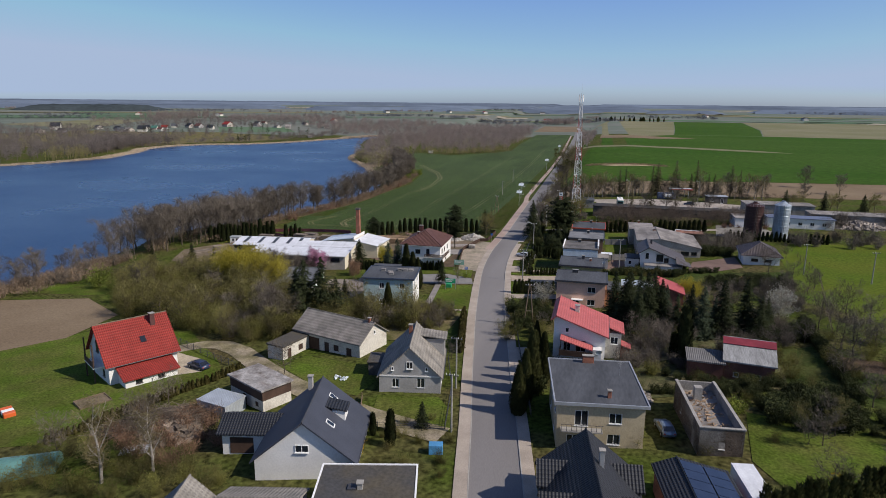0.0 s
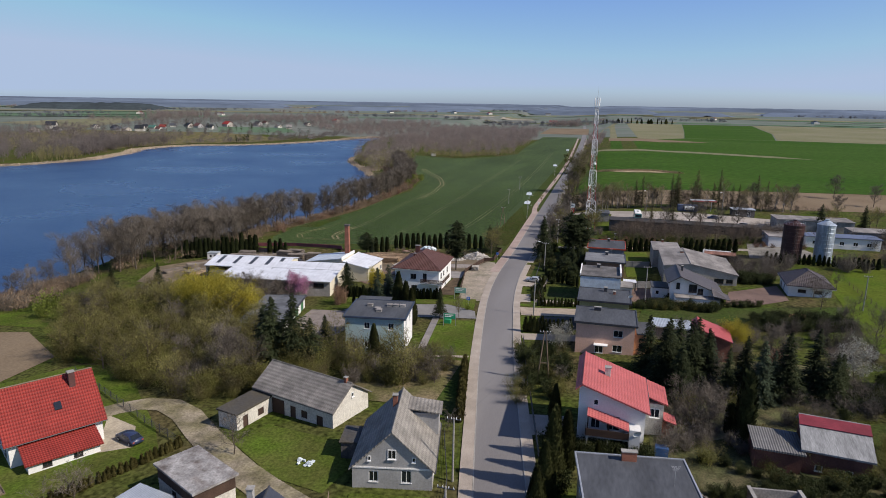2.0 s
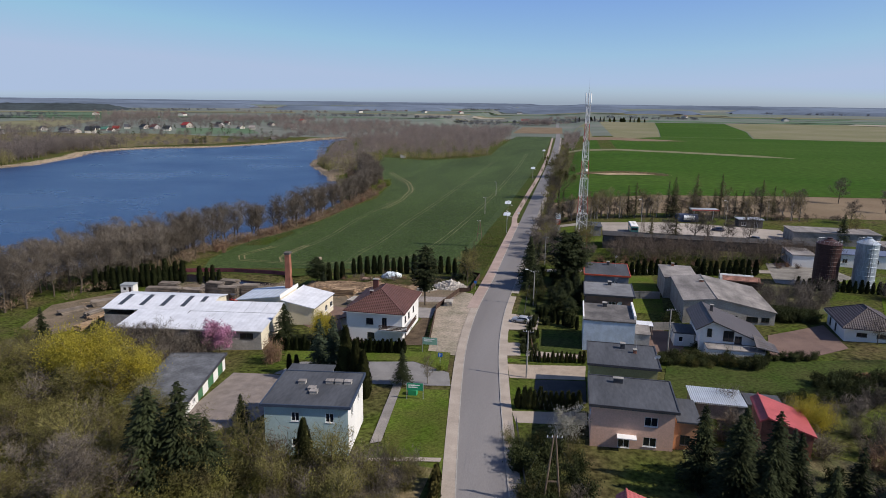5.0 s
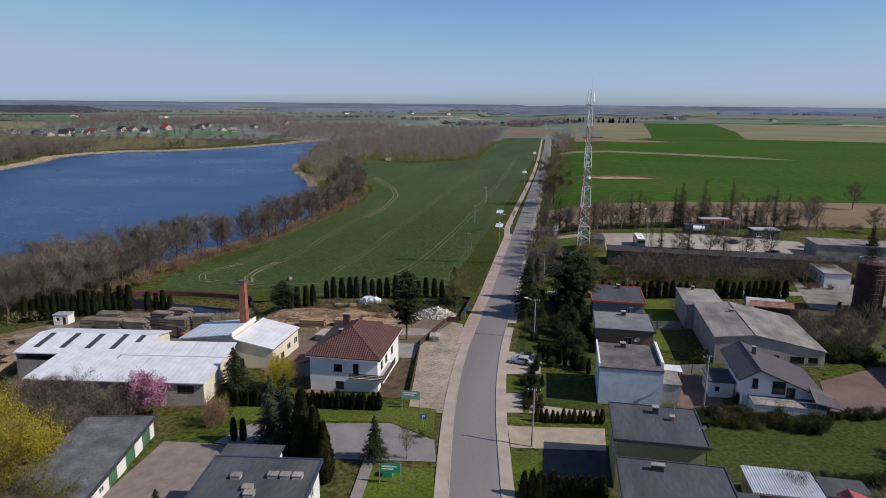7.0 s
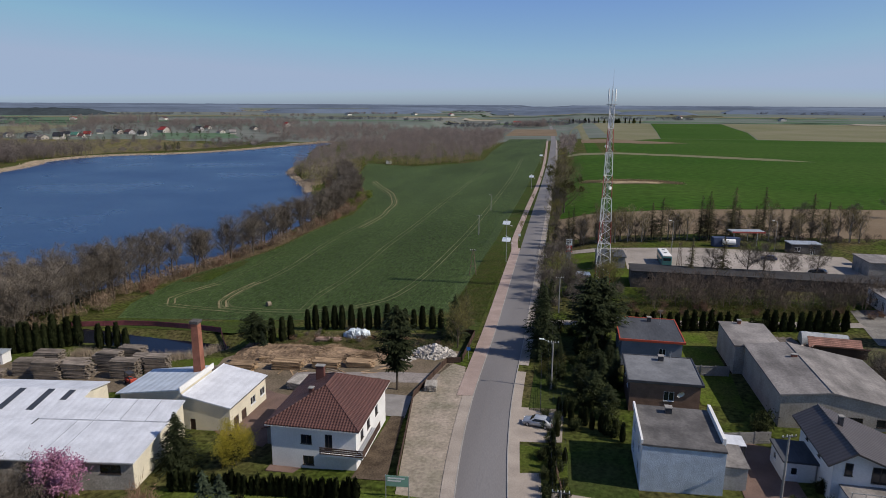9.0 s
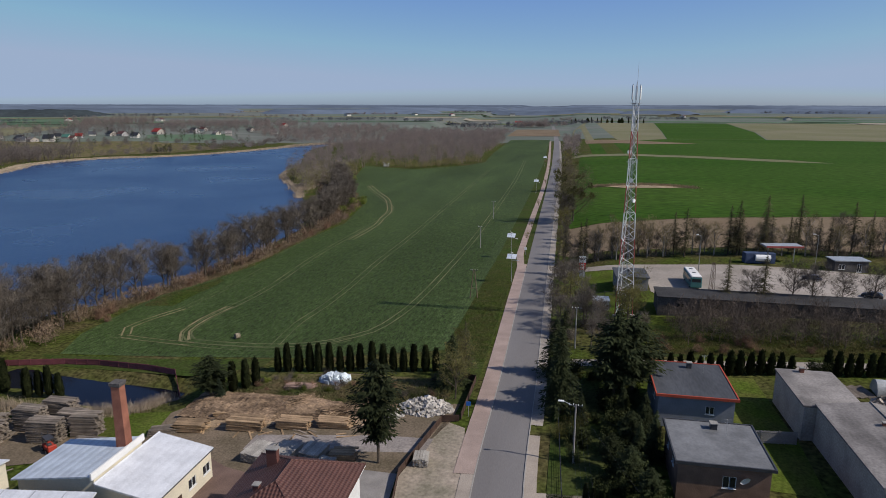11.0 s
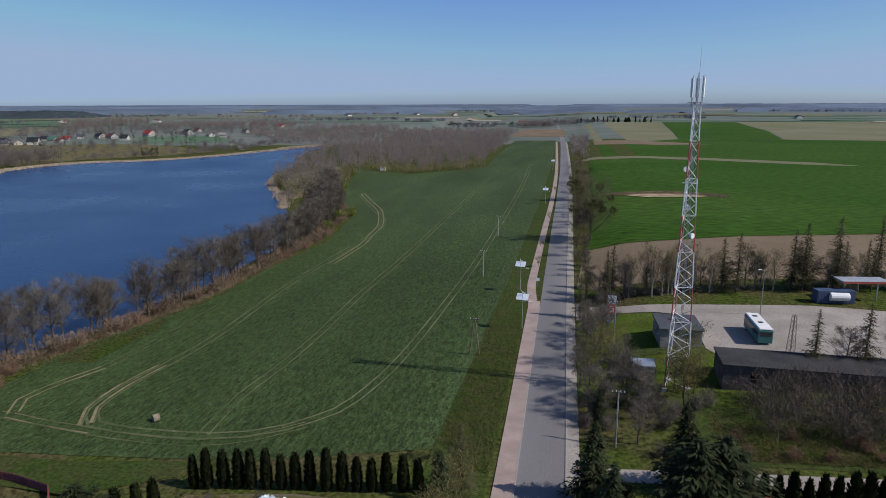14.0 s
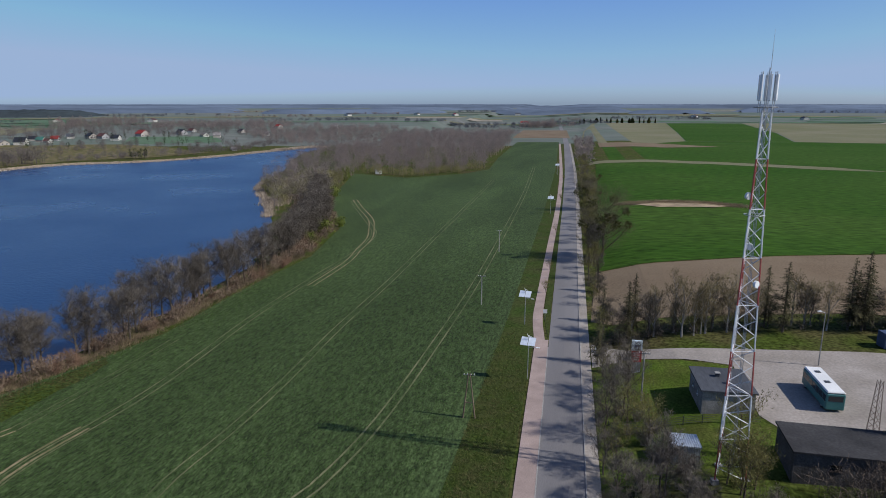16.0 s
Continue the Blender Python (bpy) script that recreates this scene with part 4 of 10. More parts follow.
M_HALLWALL = mat("stained_beige_concrete", (0.41, 0.37, 0.31), 0.95, 0.25, 0.4, 4.0, 0.2, col2=(0.3, 0.27, 0.225), patch=0.4)
t = house("workshop_hall", "grey concrete workshop hall with low-pitched felt roof", 21.0, 206.5, 0, 18.0, 19.5, 4, M_HALLWALL, M_FELTGREY, roof="gable", ridge=-2.6, rise=5.9, hw=5.1, he=3.7, over=0.25, category="workshop",
          wins={"S": [(8.5, 1.4, 2.3, 1.2), (12.5, 1.4, 2.3, 1.2), (15.4, 1.6, 1.6, 1.0)]}, frame_mat=M_DARKFRAME)
chimney(t, -3.4, 3.5, 5.4, 6.4, M_BRICK, 0.9, d=0.4)
t = house("workshop_annex", "grey workshop annex with flat felt roof", 14.3, 222.7, 0, 7.6, 12.5, 5.2, M_HALLWALL, M_FELTGREY, over=0.2, category="workshop")
chimney(t, -0.5, 5.5, 5.3, 6.1, M_BRICK, 0.6)
t = house("balcony_house", "white house with long brown-grey sloping roof and balcony", 17.6, 183.6, 0, 11.0, 10.5, 3, M_WHITE, M_SHEETGREY, roof="gable", ridge=-3.6, rise=6.6, hw=5.4, he=3.0, over=0.9,
          wins={"S": [(1.2, 3.6, 0.8, 1.5), (1.0, 0.8, 1.2, 0.9), (4.0, 3.0, 1.8, 1.9), (6.0, 2.6, 1.2, 1.4)], "W": [(2, 3.4, 0.8, 1.4), (6, 3.4, 0.8, 1.4)]}, frame_mat=M_DARKFRAME)
plate("terrace", t, -4.6, 5.0, -8.4, -5.3, -1, 2.3, M_WHITE)
window_parts(1.5, 0.6, t, pose(-2.8, -8.5, 0.9), M_DARKFRAME)
window_parts(1.5, 0.6, t, pose(1.6, -8.5, 0.9), M_DARKFRAME)
plate("terrace_floor", t, -4.7, 5.1, -8.5, -5.2, 2.3, 2.45, M_FELTGREY)
plate("balcony_rail", t, -4.7, 5.1, -8.48, -8.42, 3.3, 3.36, M_METAL)
for k in range(8):
    plate("rail_post", t, -4.65 + k * 1.37, -4.6 + k * 1.37, -8.47, -8.42, 2.45, 3.3, M_METAL)
bm = bmesh.new()
slab(bm, [(3.4, -8.6, 3.4), (7.2, -8.6, 2.7), (7.2, -5.2, 3.0), (3.4, -5.2, 4.6)], 0.15)
part("canopy", bm, M_SHEETGREY, t)
chimney(t, -2.6, 1.5, 6.0, 7.6, M_DARKMETAL, 0.5)
t2 = house("white_annex", "small white outbuilding with dark flat roof", 10.1, 184.6, 0, 3.6, 5.0, 2.7, M_WHITE, M_BITUMEN, over=0.25, category="outbuilding", wins={"W": [(1, 1, 1, 1)], "S": [(0.8, 1, .8, 1)]})
t = house("hip_roofed_bungalow", "white bungalow with dark brown hipped roof", 44.9, 193.6, -4, 9.2, 11.0, 2.9, M_WHITE, M_TILE_DB, roof="hip", rise=2.9, over=0.7, wins={"S": [(2, 1.2, 1.8, 0.8), (5.4, 1.2, 1.8, 0.8)], "W": [(1.5, 0.3, 1.0, 2.1), (5, 0.3, 1.0, 2.1)]}, frame_mat=M_DARKFRAME)
M_OLDBRICK = mat("dark_old_brick", (0.15, 0.066, 0.05), 0.9, 0.3, 0.6, 8.0, 0.3)
t = house("brick_barn", "old dark brick barn with grey and red sheet roof", 24.9, 105.6, 82, 6.4, 7.2, 3.2, M_OLDBRICK, mat("pale_weathered_sheet", (0.27, 0.27, 0.265), 0.8, 0.3, 0.5, 3.0, 0.3, stretch=(3, 0.4, 1)), roof="gable", ridge=2.0, rise=5.2, hw=3.2, he=4.3, over=0.3, category="barn", wins={"W": [(1.4, .7, .8, .8), (4.6, .7, .8, .8)]})
bm = bmesh.new()
slab(bm, [(0.2, -3.92, 4.9), (2.05, -3.92, 5.53), (2.05, 3.92, 5.53), (0.2, 3.92, 4.9)], 0.07)
part("ridge_sheet", bm, mat("dark_red_sheet", (0.2, 0.028, 0.04), 0.6, 0.2), t, "dark red sheet along the ridge")
t = house("corrugated_shed", "low brick shed with corrugated fibre-cement roof", 18.3, 105.2, -4, 5.2, 5.4, 3.0, M_OLDBRICK, ribbed("dark_fibre_cement", (0.17, 0.165, 0.16), 0.9, 0.3, 0, 0.2, 0.0, 0.7, 0.75, 0.0, 0.2), over=0.3, category="shed")
t = house("tin_shed", "low shed with shiny sheet roof", 10.2, 153.7, 0, 7.0, 5.0, 2.5, M_GREYDARK, M_TIN, over=0.3, category="shed")
t = house("red_roofed_shed", "brick shed with red sheet roof", 16.0, 143.2, -4, 6.0, 6.6, 4.2, M_BRICK, mat("red_sheet_roof", (0.36, 0.075, 0.075), 0.6, 0.15), roof="gable", ridge=-2.4, rise=5.9, hw=5.5, he=4.2, over=0.3, category="shed", wins={"W": [(2.4, 2.6, 1.0, 1.0)]})
t = house("felt_roofed_shed", "small shed with dark felt roof", 16.6, 153.6, 0, 4.6, 3.6, 2.2, M_DARKWALL, M_BITUMEN, over=0.2, category="shed")

# -- silos
def silo(x, y, r, h, material, label):
    top = empty("silo", pose(x, y, G(x, y)), label, "silo", "farm silos")
    bm = bmesh.new()
    n = 28
    prof = [(r, -1.0)]
    z = 0.0
    while z < h - 0.01:
        prof += [(r, z), (r + 0.04, z + 0.06), (r + 0.04, z + 0.14), (r, z + 0.2)]
        z += h / 10
    prof += [(r, h), (r + 0.12, h), (r + 0.12, h + 0.12), (0.6, h + 1.3), (0.6, h + 1.6), (0.0, h + 1.7)]
    rings = [[bm.verts.new((a * math.cos(k * 2 * math.pi / n), a * math.sin(k * 2 * math.pi / n), zz)) for k in range(n)] for a, zz in prof[:-1]]
    for p, q in zip(rings, rings[1:]):
        for k in range(n):
            bm.faces.new((p[k], p[(k + 1) % n], q[(k + 1) % n], q[k]))
    bm.faces.new(rings[-1])
    part("tank", bm, material, top)
    bm = bmesh.new()
    for s in (-0.25, 0.25):
        tube(bm, (s, -r - 0.25, 0), (s, -r - 0.25, h + 0.6), 0.03, 0.03, 4)
    for k in range(int(h / 0.5)):
        tube(bm, (-0.25, -r - 0.25, 0.4 + k * 0.5), (0.25, -r - 0.25, 0.4 + k * 0.5), 0.02, 0.02, 4)
    part("ladder", bm, M_DARKMETAL, top)
    bm = bmesh.new()
    for k in range(16):
        a = k * math.pi / 8
        tube(bm, ((r - .1) * math.cos(a), (r - .1) * math.sin(a), h + 0.15), ((r - .1) * math.cos(a), (r - .1) * math.sin(a), h + 1.0), 0.025, 0.025, 4)
        b = a + math.pi / 8
        tube(bm, ((r - .1) * math.cos(a), (r - .1) * math.sin(a), h + 1.0), ((r - .1) * math.cos(b), (r - .1) * math.sin(b), h + 1.0), 0.025, 0.025, 4)
    part("railing", bm, M_METAL, top)


silo(51.1, 232.5, 2.85, 10.6, mat("dark_brown_tank_paint", (0.05, 0.022, 0.02), 0.55, 0.2, 0.6, 4, 0.1), "dark brown steel silo")
silo(59.4, 231.5, 2.45, 11.3, mat("weathered_silver_steel", (0.36, 0.41, 0.46), 0.5, 0.25, 0.6, 4, 0.1, metal=0.4, stretch=(1, 1, 0.2)), "silvery steel silo with rust streaks")
t = house("farm_office", "white low building with blue-grey roof", 72.0, 258, 0, 22, 7, 3.6, M_WHITE, mat("blue_grey_sheet", (0.12, 0.14, 0.2), 0.5, 0.1), over=0.3, wins={"S": row(5, 2, 4, 1.2, 1.4, 1.2)}, category="building")
t = house("farm_shed", "white shed beside the silo", 52.0, 256, 0, 6, 10, 3.4, M_WHITE, M_FELTGREY, over=0.2, wins={"W": row(3, 1, 3, 0.5, 1.2, 2)}, category="shed")

# -- houses left of the road
t = house("gable_house", "old grey rendered gable house with tiled roof", -27.9, 94.6, 11, 9.6, 11.5, 3.0, M_GREYWALL, M_SLATEGREY, roof="gable", rise=7.6, over=0.35,
          wins={"S": [(2.0, 1.1, 1.1, 1.4), (5.9, 1.1, 1.2, 1.6), (4.3, 4.2, 1.0, 1.2), (1.9, 3.9, 0.4, 0.6), (7.2, 3.9, 0.4, 0.6)], "E": [(2, 1.1, 1.1, 1.4), (7, 1.1, 1.1, 1.4)]})
chimney(t, -0.6, 2.2, 6.3, 8.6, M_BRICK, 0.6)
plate("string_course", t, -4.86, 4.86, -5.83, -5.752, 2.9, 3.08, M_WHITE)
bm = bmesh.new()
slab(bm, [(0.8, 2.0, 6.9), (5.4, 2.0, 6.3), (5.4, 5.6, 6.3), (0.8, 5.6, 6.9)], 0.15)
part("dormer_roof", bm, M_ETERNIT, t)
plate("dormer_wall", t, 1.2, 5.0, 2.3, 5.3, 3.2, 6.12, M_GREYWALL)
plate("side_shed", t, -7.6, -4.9, 1.0, 5.0, -1, 2.2, M_DARKWALL)
plate("side_shed_roof", t, -7.8, -4.85, 0.8, 5.2, 2.2, 2.35, M_BITUMEN2)
t = house("long_barn", "long pale barn with grey corrugated roof", -46.2, 107.8, 73, 8.2, 15.5, 3.3, M_OFFWHITE, M_ETERNIT, roof="gable", rise=6.0, over=0.4, category="barn",
          wins={"S": [(4.2, 3.9, 0.5, 0.7)], "E": [(5.2, 1.0, 0.9, 1.1)]}, doors={"W": [(1.2, 0, 1.1, 2.1), (3.4, 0, 2.6, 2.5), (7.2, 0, 1.1, 2.1), (9.4, 0.8, 1.2, 1.2), (12.4, 0, 1.2, 2.0)]})
chimney(t, 0.0, -6.9, 5.4, 6.9, M_BRICK, 0.45)
t = house("ruined_shed", "small crumbling whitewashed shed", -54.2, 102.2, -14, 3.6, 7.2, 2.7, M_OFFWHITE, M_BITUMEN2, over=0.2, category="shed", doors={"E": [(1.2, 0, 1.0, 2), (4.2, 0.7, 1.2, 1.1)]})
t = house("brick_shed", "shed with whitewashed base and grey felt roof", -48.8, 82.4, -27, 8.6, 5.0, 3.7, M_OFFWHITE, mottle(mat("peeling_whitish_felt", (0.3, 0.285, 0.27), 0.85, 0.3, 0.8, 4.0, 0.2, col2=(0.13, 0.105, 0.09), patch=0.42), 0.7, 0.8, 1.2), over=0.35, category="shed", doors={"S": [(3.2, 0, 1.1, 1.9), (6.6, .8, .8, .8)]})
plate("boarding", t, -4.34, 4.34, -2.54, 2.54, 2.1, 3.69, M_DARKWOOD, "dark red-brown boarded upper wall")
t = house("metal_shed", "pale blue-white sheet metal shed", -52.4, 77.4, -12, 5.4, 4.2, 2.2, M_TIN, M_TIN, over=0.1, category="shed")
t = house("navy_roofed_house", "white house with dark grey tiled gable roof", -33.2, 68.3, 13, 11.8, 12.0, 3.0, M_WHITE, mat("anthracite_roof", (0.05, 0.055, 0.072), 0.6, 0.12, 0.4, 5), roof="gable", rise=7.8, over=0.45,
          wins={"S": [(4.9, 4.0, 1.6, 0.95)]}, rim=M_DARKMETAL)
chimney(t, -1.4, 5.0, 6.8, 8.7, M_GREYWALL, 0.6)
for yy, xx in ((-2.6, 2.6), (3.4, 1.9)):
    zz = 7.8 - xx * 0.813 + 0.3
    bm = bmesh.new()
    slab(bm, [(xx - 0.5, yy - 0.45, zz + 0.42), (xx + 0.5, yy - 0.45, zz - 0.39), (xx + 0.5, yy + 0.45, zz - 0.39), (xx - 0.5, yy + 0.45, zz + 0.42)], 0.12)
    sk = part("skylight", bm, M_FRAME, t)
    bm = bmesh.new()
    slab(bm, [(xx - 0.4, yy - 0.35, zz + 0.36), (xx + 0.4, yy - 0.35, zz - 0.29), (xx + 0.4, yy + 0.35, zz - 0.29), (xx - 0.4, yy + 0.35, zz + 0.36)], 0.02)
    part("pane", bm, M_GLASS, sk)
bm = bmesh.new()
slab(bm, [(1.5, 0.0, 6.9), (4.2, 0.0, 6.3), (4.2, 2.6, 6.3), (1.5, 2.6, 6.9)], 0.15)
part("dormer_roof", bm, M_TILE_DARK, t)
plate("dormer_wall", t, 2.0, 3.9, 0.2, 2.4, 4.6, 6.2, M_WHITE)
plate("wing", t, -12.0, -5.92, 0.4, 5.2, -1, 2.6, M_WHITE)
bm = bmesh.new()
slab(bm, [(-12.6, -0.2, 2.9), (-4.2, -0.2, 2.9), (-4.2, 3.0, 4.3), (-12.6, 3.0, 4.3)], 0.18)
slab(bm, [(-12.6, 3.0, 4.303), (-4.2, 3.0, 4.303), (-4.2, 6.0, 2.9), (-12.6, 6.0, 2.9)], 0.18)
part("wing_roof", bm, M_TILE_DARK, t)
plate("car_door", t, -11.0, -8.0, 0.33, 0.41, 0, 2.2, M_DARKWOOD)
t = house("flat_roofed_building", "low building with weathered dark felt roof and white edge", -21.6, 55.5, 14, 10.0, 10.5, 3.9, M_GREYWALL, M_BITUMEN2, over=0.15, category="building", rim=M_FRAME)
chimney(t, -0.6, 1.0, 4.0, 4.8, M_CONCRETE, 0.6)
plate("roof_hatch", t, -1.9, -1.0, 0.6, 1.6, 4.12, 4.3, M_DARKMETAL)
t = house("grey_roofed_house", "house with old grey tiled roof", -31.6, 51.3, 103, 9.0, 8.0, 2.8, M_GREYWALL, M_SLATEGREY, roof="gable", rise=4.6, over=0.3)
t = house("grey_roofed_house", "small house with steep old grey roof", -38.6, 47.5, 13, 6.0, 9.0, 2.8, M_GREYWALL, M_SLATEGREY, roof="gable", rise=5.6, over=0.3)
t = house("red_tiled_house", "white house with bright red tiled roof and balcony", -78.2, 90.5, -33.4, 10.6, 11.2, 4.2, M_WHITE, M_TILE_RED, roof="gable", rise=9.4, over=0.55, frame_mat=M_DARKFRAME, rim=M_WOOD,
          wins={"N": [(2, 1.2, 1.4, 1.4), (7, 1.2, 1.4, 1.4), (4.6, 5.6, 1.3, 1.4)], "S": [(2.2, 1.2, 1.3, 1.3), (7.0, 1.2, 1.3, 1.3), (4.6, 4.9, 1.3, 2.0)], "E": []})
bm = bmesh.new()
slab(bm, [(4.9, -4.6, 3.62), (9.3, -4.6, 2.25), (9.3, 4.6, 2.25), (4.9, 4.6, 3.62)], 0.2)
part("annex_roof", bm, M_TILE_RED, t)
an = part("annex_wall", wall_mesh(8.4, [(0, 2.25), (8.4, 2.25)], [(1.6, 1.1, 1.1, 0.85), (5.2, 1.1, 1.1, 0.85)]), M_WHITE, t)
an.matrix_local = pose(8.8, -4.2, 0, 0, 0, 90)
for u in (1.6, 5.2):
    window_parts(1.1, 0.85, t, pose(8.8, -4.2, 0, 0, 0, 90) @ pose(u, 0, 1.1), M_DARKFRAME)
for yy in (-4.2, 4.2):
    bm = bmesh.new()
    f = [bm.verts.new(p) for p in ((5.3, yy, -1), (8.8, yy, -1), (8.8, yy, 2.22), (5.3, yy, 3.3))]
    bm.faces.new(f if yy < 0 else f[::-1])
    part("annex_wall", bm, M_WHITE, t)
chimney(t, 1.2, 3.2, 7.0, 10.2, mat("dark_clinker", (0.10, 0.045, 0.04), 0.8, 0.2), 0.8)
zz = 9.4 - 3.2 * 0.98 + 0.28
bm = bmesh.new()
slab(bm, [(2.8, 0.4, zz + 0.45), (3.6, 0.4, zz - 0.33), (3.6, 1.3, zz - 0.33), (2.8, 1.3, zz + 0.45)], 0.1)
part("skylight", bm, M_GLASS, t)
plate("balcony", t, -2.6, 2.6, -7.2, -5.6, 2.9, 3.1, M_WHITE)
plate("balcony_wall", t, -2.6, 2.6, -7.2, -7.1, 3.1, 4.1, M_DARKWOOD)
for xx in (-2.5, 2.3):
    plate("balcony_post", t, xx, xx + 0.2, -7.15, -6.95, -1, 7.2, M_DARKWOOD)

t = house("pale_teal_building", "pale teal two-storey building with dark flat roof", -45.5, 136.9, 8, 11.2, 10.2, 7.5, M_TEAL, M_BITUMEN, over=0.25, rim=mat("navy_roof_edge", (0.04, 0.055, 0.085), 0.6, 0.1), category="building",
          wins={"S": [(3.6, 5.3, 1.1, 1.3), (3.6, 1.6, 1.1, 1.2), (8.2, 5.3, 1.1, 1.3)], "E": [(2, 5.2, 1.4, 1.3), (6.4, 5.2, 1.4, 1.3), (2, 1.6, 1.4, 1.3)]}, wall_by={"E": M_WHITE})
plate("upper_block", t, -5.5, 0.6, 5.12, 8.2, -1, 7.35, M_WHITE)
plate("upper_roof", t, -5.8, 0.9, 5.6, 8.5, 7.35, 7.55, M_BITUMEN)
for a, b in ((-2.2, 1.4), (0.2, -1.6), (1.6, 1.8), (2.9, 1.8), (4.2, 1.8), (-0.3, -0.6)):
    plate("vent_box", t, a - 0.5, a + 0.5, b - 0.4, b + 0.4, 7.7, 8.05, M_CONCRETE)
    plate("vent_cap", t, a - 0.55, a + 0.55, b - 0.45, b + 0.45, 8.12, 8.18, M_FELTGREY)
    plate("vent_neck", t, a - 0.3, a + 0.3, b - 0.3, b + 0.3, 8.05, 8.12, M_DARKMETAL)

t = house("hip_roofed_house", "white two-storey house with brown hipped tile roof", -50.0, 184.3, 1, 11.6, 14.5, 6.6, M_WHITE, M_TILE_BROWN, roof="hip", rise=3.3, over=0.6, frame_mat=M_DARKFRAME,
          wins={"S": [(4.1, 3.9, 1.5, 1.3), (7.4, 3.4, 1.0, 2.1), (4.3, 0.9, 1.5, 1.3)], "E": [(2, 3.9, 1.3, 1.3), (5, 3.9, 1.3, 1.3), (9, 3.9, 1.3, 1.3), (2, .9, 1.3, 1.3), (7, .9, 1.3, 1.3)]})
chimney(t, -2.6, 3.0, 8.3, 10.4, mat("brown_chimney", (0.12, 0.05, 0.04), 0.8, 0.2), 1.2, d=0.7)
chimney(t, -2.0, -2.2, 8.0, 9.4, mat("brown_chimney", (0.12, 0.05, 0.04), 0.8, 0.2), 0.6)
plate("balcony", t, 1.2, 6.9, -8.2, -7.3, 2.9, 3.1, M_WHITE)
plate("balcony", t, 5.85, 7.0, -7.3, 0, 2.9, 3.1, M_WHITE)
for k in range(4):
    plate("balcony_slat", t, 1.2, 7.0, -8.25, -8.2, 3.2 + k * 0.27, 3.38 + k * 0.27, M_DARKWOOD)
    plate("balcony_slat", t, 6.98, 7.03, -8.2, 0, 3.2 + k * 0.27, 3.38 + k * 0.27, M_DARKWOOD)
plate("base_band", t, -6.2, 7.2, -8.6, -7.27, -1, 0.35, M_BRICKPAVE)
plate("side_path", t, 5.85, 7.6, -7.2, 7.2, -1, 0.2, M_BRICKPAVE)
plate("porch", t, -9.2, -5.85, -1.5, 3.0, -1, 2.6, M_GREYWALL)
bm = bmesh.new()
slab(bm, [(-9.8, -2.0, 2.5), (-5.8, -2.0, 3.9), (-5.8, 3.5, 3.9), (-9.8, 3.5, 2.5)], 0.15)
part("porch_roof", bm, M_TILE_BROWN, t)

# -- timber works
MILL_X, MILL_Y, MILL_YAW = -70.3, 169.0, 8.4        # the front eave's eastern corner


def mill(a, b):
    c, q = math.cos(math.radians(MILL_YAW)), math.sin(math.radians(MILL_YAW))
    return MILL_X + c * a - q * b, MILL_Y + q * a + c * b


def roof_sheet(top, cx, cy, poly, material, name="roof", thick=0.2):
    """A sloping sheet; the corners are in the mill's own plan, heights in the world."""
    bm = bmesh.new()
    slab(bm, [(x - cx, y - cy, z - top.location.z) for x, y, z in poly], thick)
    return part(name, bm, material, top)


def wall_panel(top, cx, cy, poly, material):
    bm = bmesh.new()
    bm.faces.new([bm.verts.new((x - cx, y - cy, z - top.location.z)) for x, y, z in poly])
    return part("gable_wall", bm, material, top)


M_MILLGREY = mat("grey_weathered_render", (0.33, 0.31, 0.28), 0.9, 0.25, 0.4, 4.0, 0.1)
M_STRIP = mat("grey_polycarbonate", (0.05, 0.055, 0.062), 0.35, 0.2)
cx, cy = -14.9, 4.9
t = house("sawmill_hall", "low production hall with white sheet roof", *mill(cx, cy), MILL_YAW, 29.2, 9.0, 5.0, M_CREAM, M_WHITESHEET, roof="none", category="hall", frame_mat=M_DARKFRAME, wall_by={"S": M_MILLGREY},
          wins={"S": [(3, 3.5, 2.6, 1.2), (8.6, 3.5, 2.6, 1.2), (14.8, 3.5, 3.4, 1.2), (20, 3.5, 2.0, 1.2), (24.9, 3.5, 2.7, 1.2)]})
z0 = t.location.z
roof_sheet(t, cx, cy, [(-29.8, 0, -1.95), (0, 0, -1.95), (0, 9.65, -1.45), (-29.8, 9.65, -1.45)], M_WHITESHEET)
roof_sheet(t, cx, cy, [(-18.45, 9.65, -1.42), (0, 9.65, -1.42), (0, 15.1, -0.8), (-18.45, 15.1, -0.8)], M_WHITESHEET)
for xx in (-0.29, -29.51):
    q = [(xx, 0.4, z0 + 5.0), (xx, 9.4, z0 + 5.0), (xx, 9.4, -1.6), (xx, 0.4, -2.1)]
    wall_panel(t, cx, cy, q if xx > -1 else q[::-1], M_CREAM)
wall_panel(t, cx, cy, [(-0.3, 9.4, z0 - 1), (-0.3, 14.8, z0 - 1), (-0.3, 14.8, -1.0), (-0.3, 9.4, -1.6)], M_CREAM)
wall_panel(t, cx, cy, [(-0.3, 14.8, z0 - 1), (-18.2, 14.8, z0 - 1), (-18.2, 14.8, -1.0), (-0.3, 14.8, -1.0)], M_CREAM)
wall_panel(t, cx, cy, [(-18.2, 14.8, z0 - 1), (-18.2, 9.4, z0 - 1), (-18.2, 9.4, -1.6), (-18.2, 14.8, -1.0)], M_GREYDARK)
window_parts(3.4, 1.5, t, pose(-0.3 - cx, 10.4 - cy, -3.3 - z0, 0, 0, 90), M_FRAME)
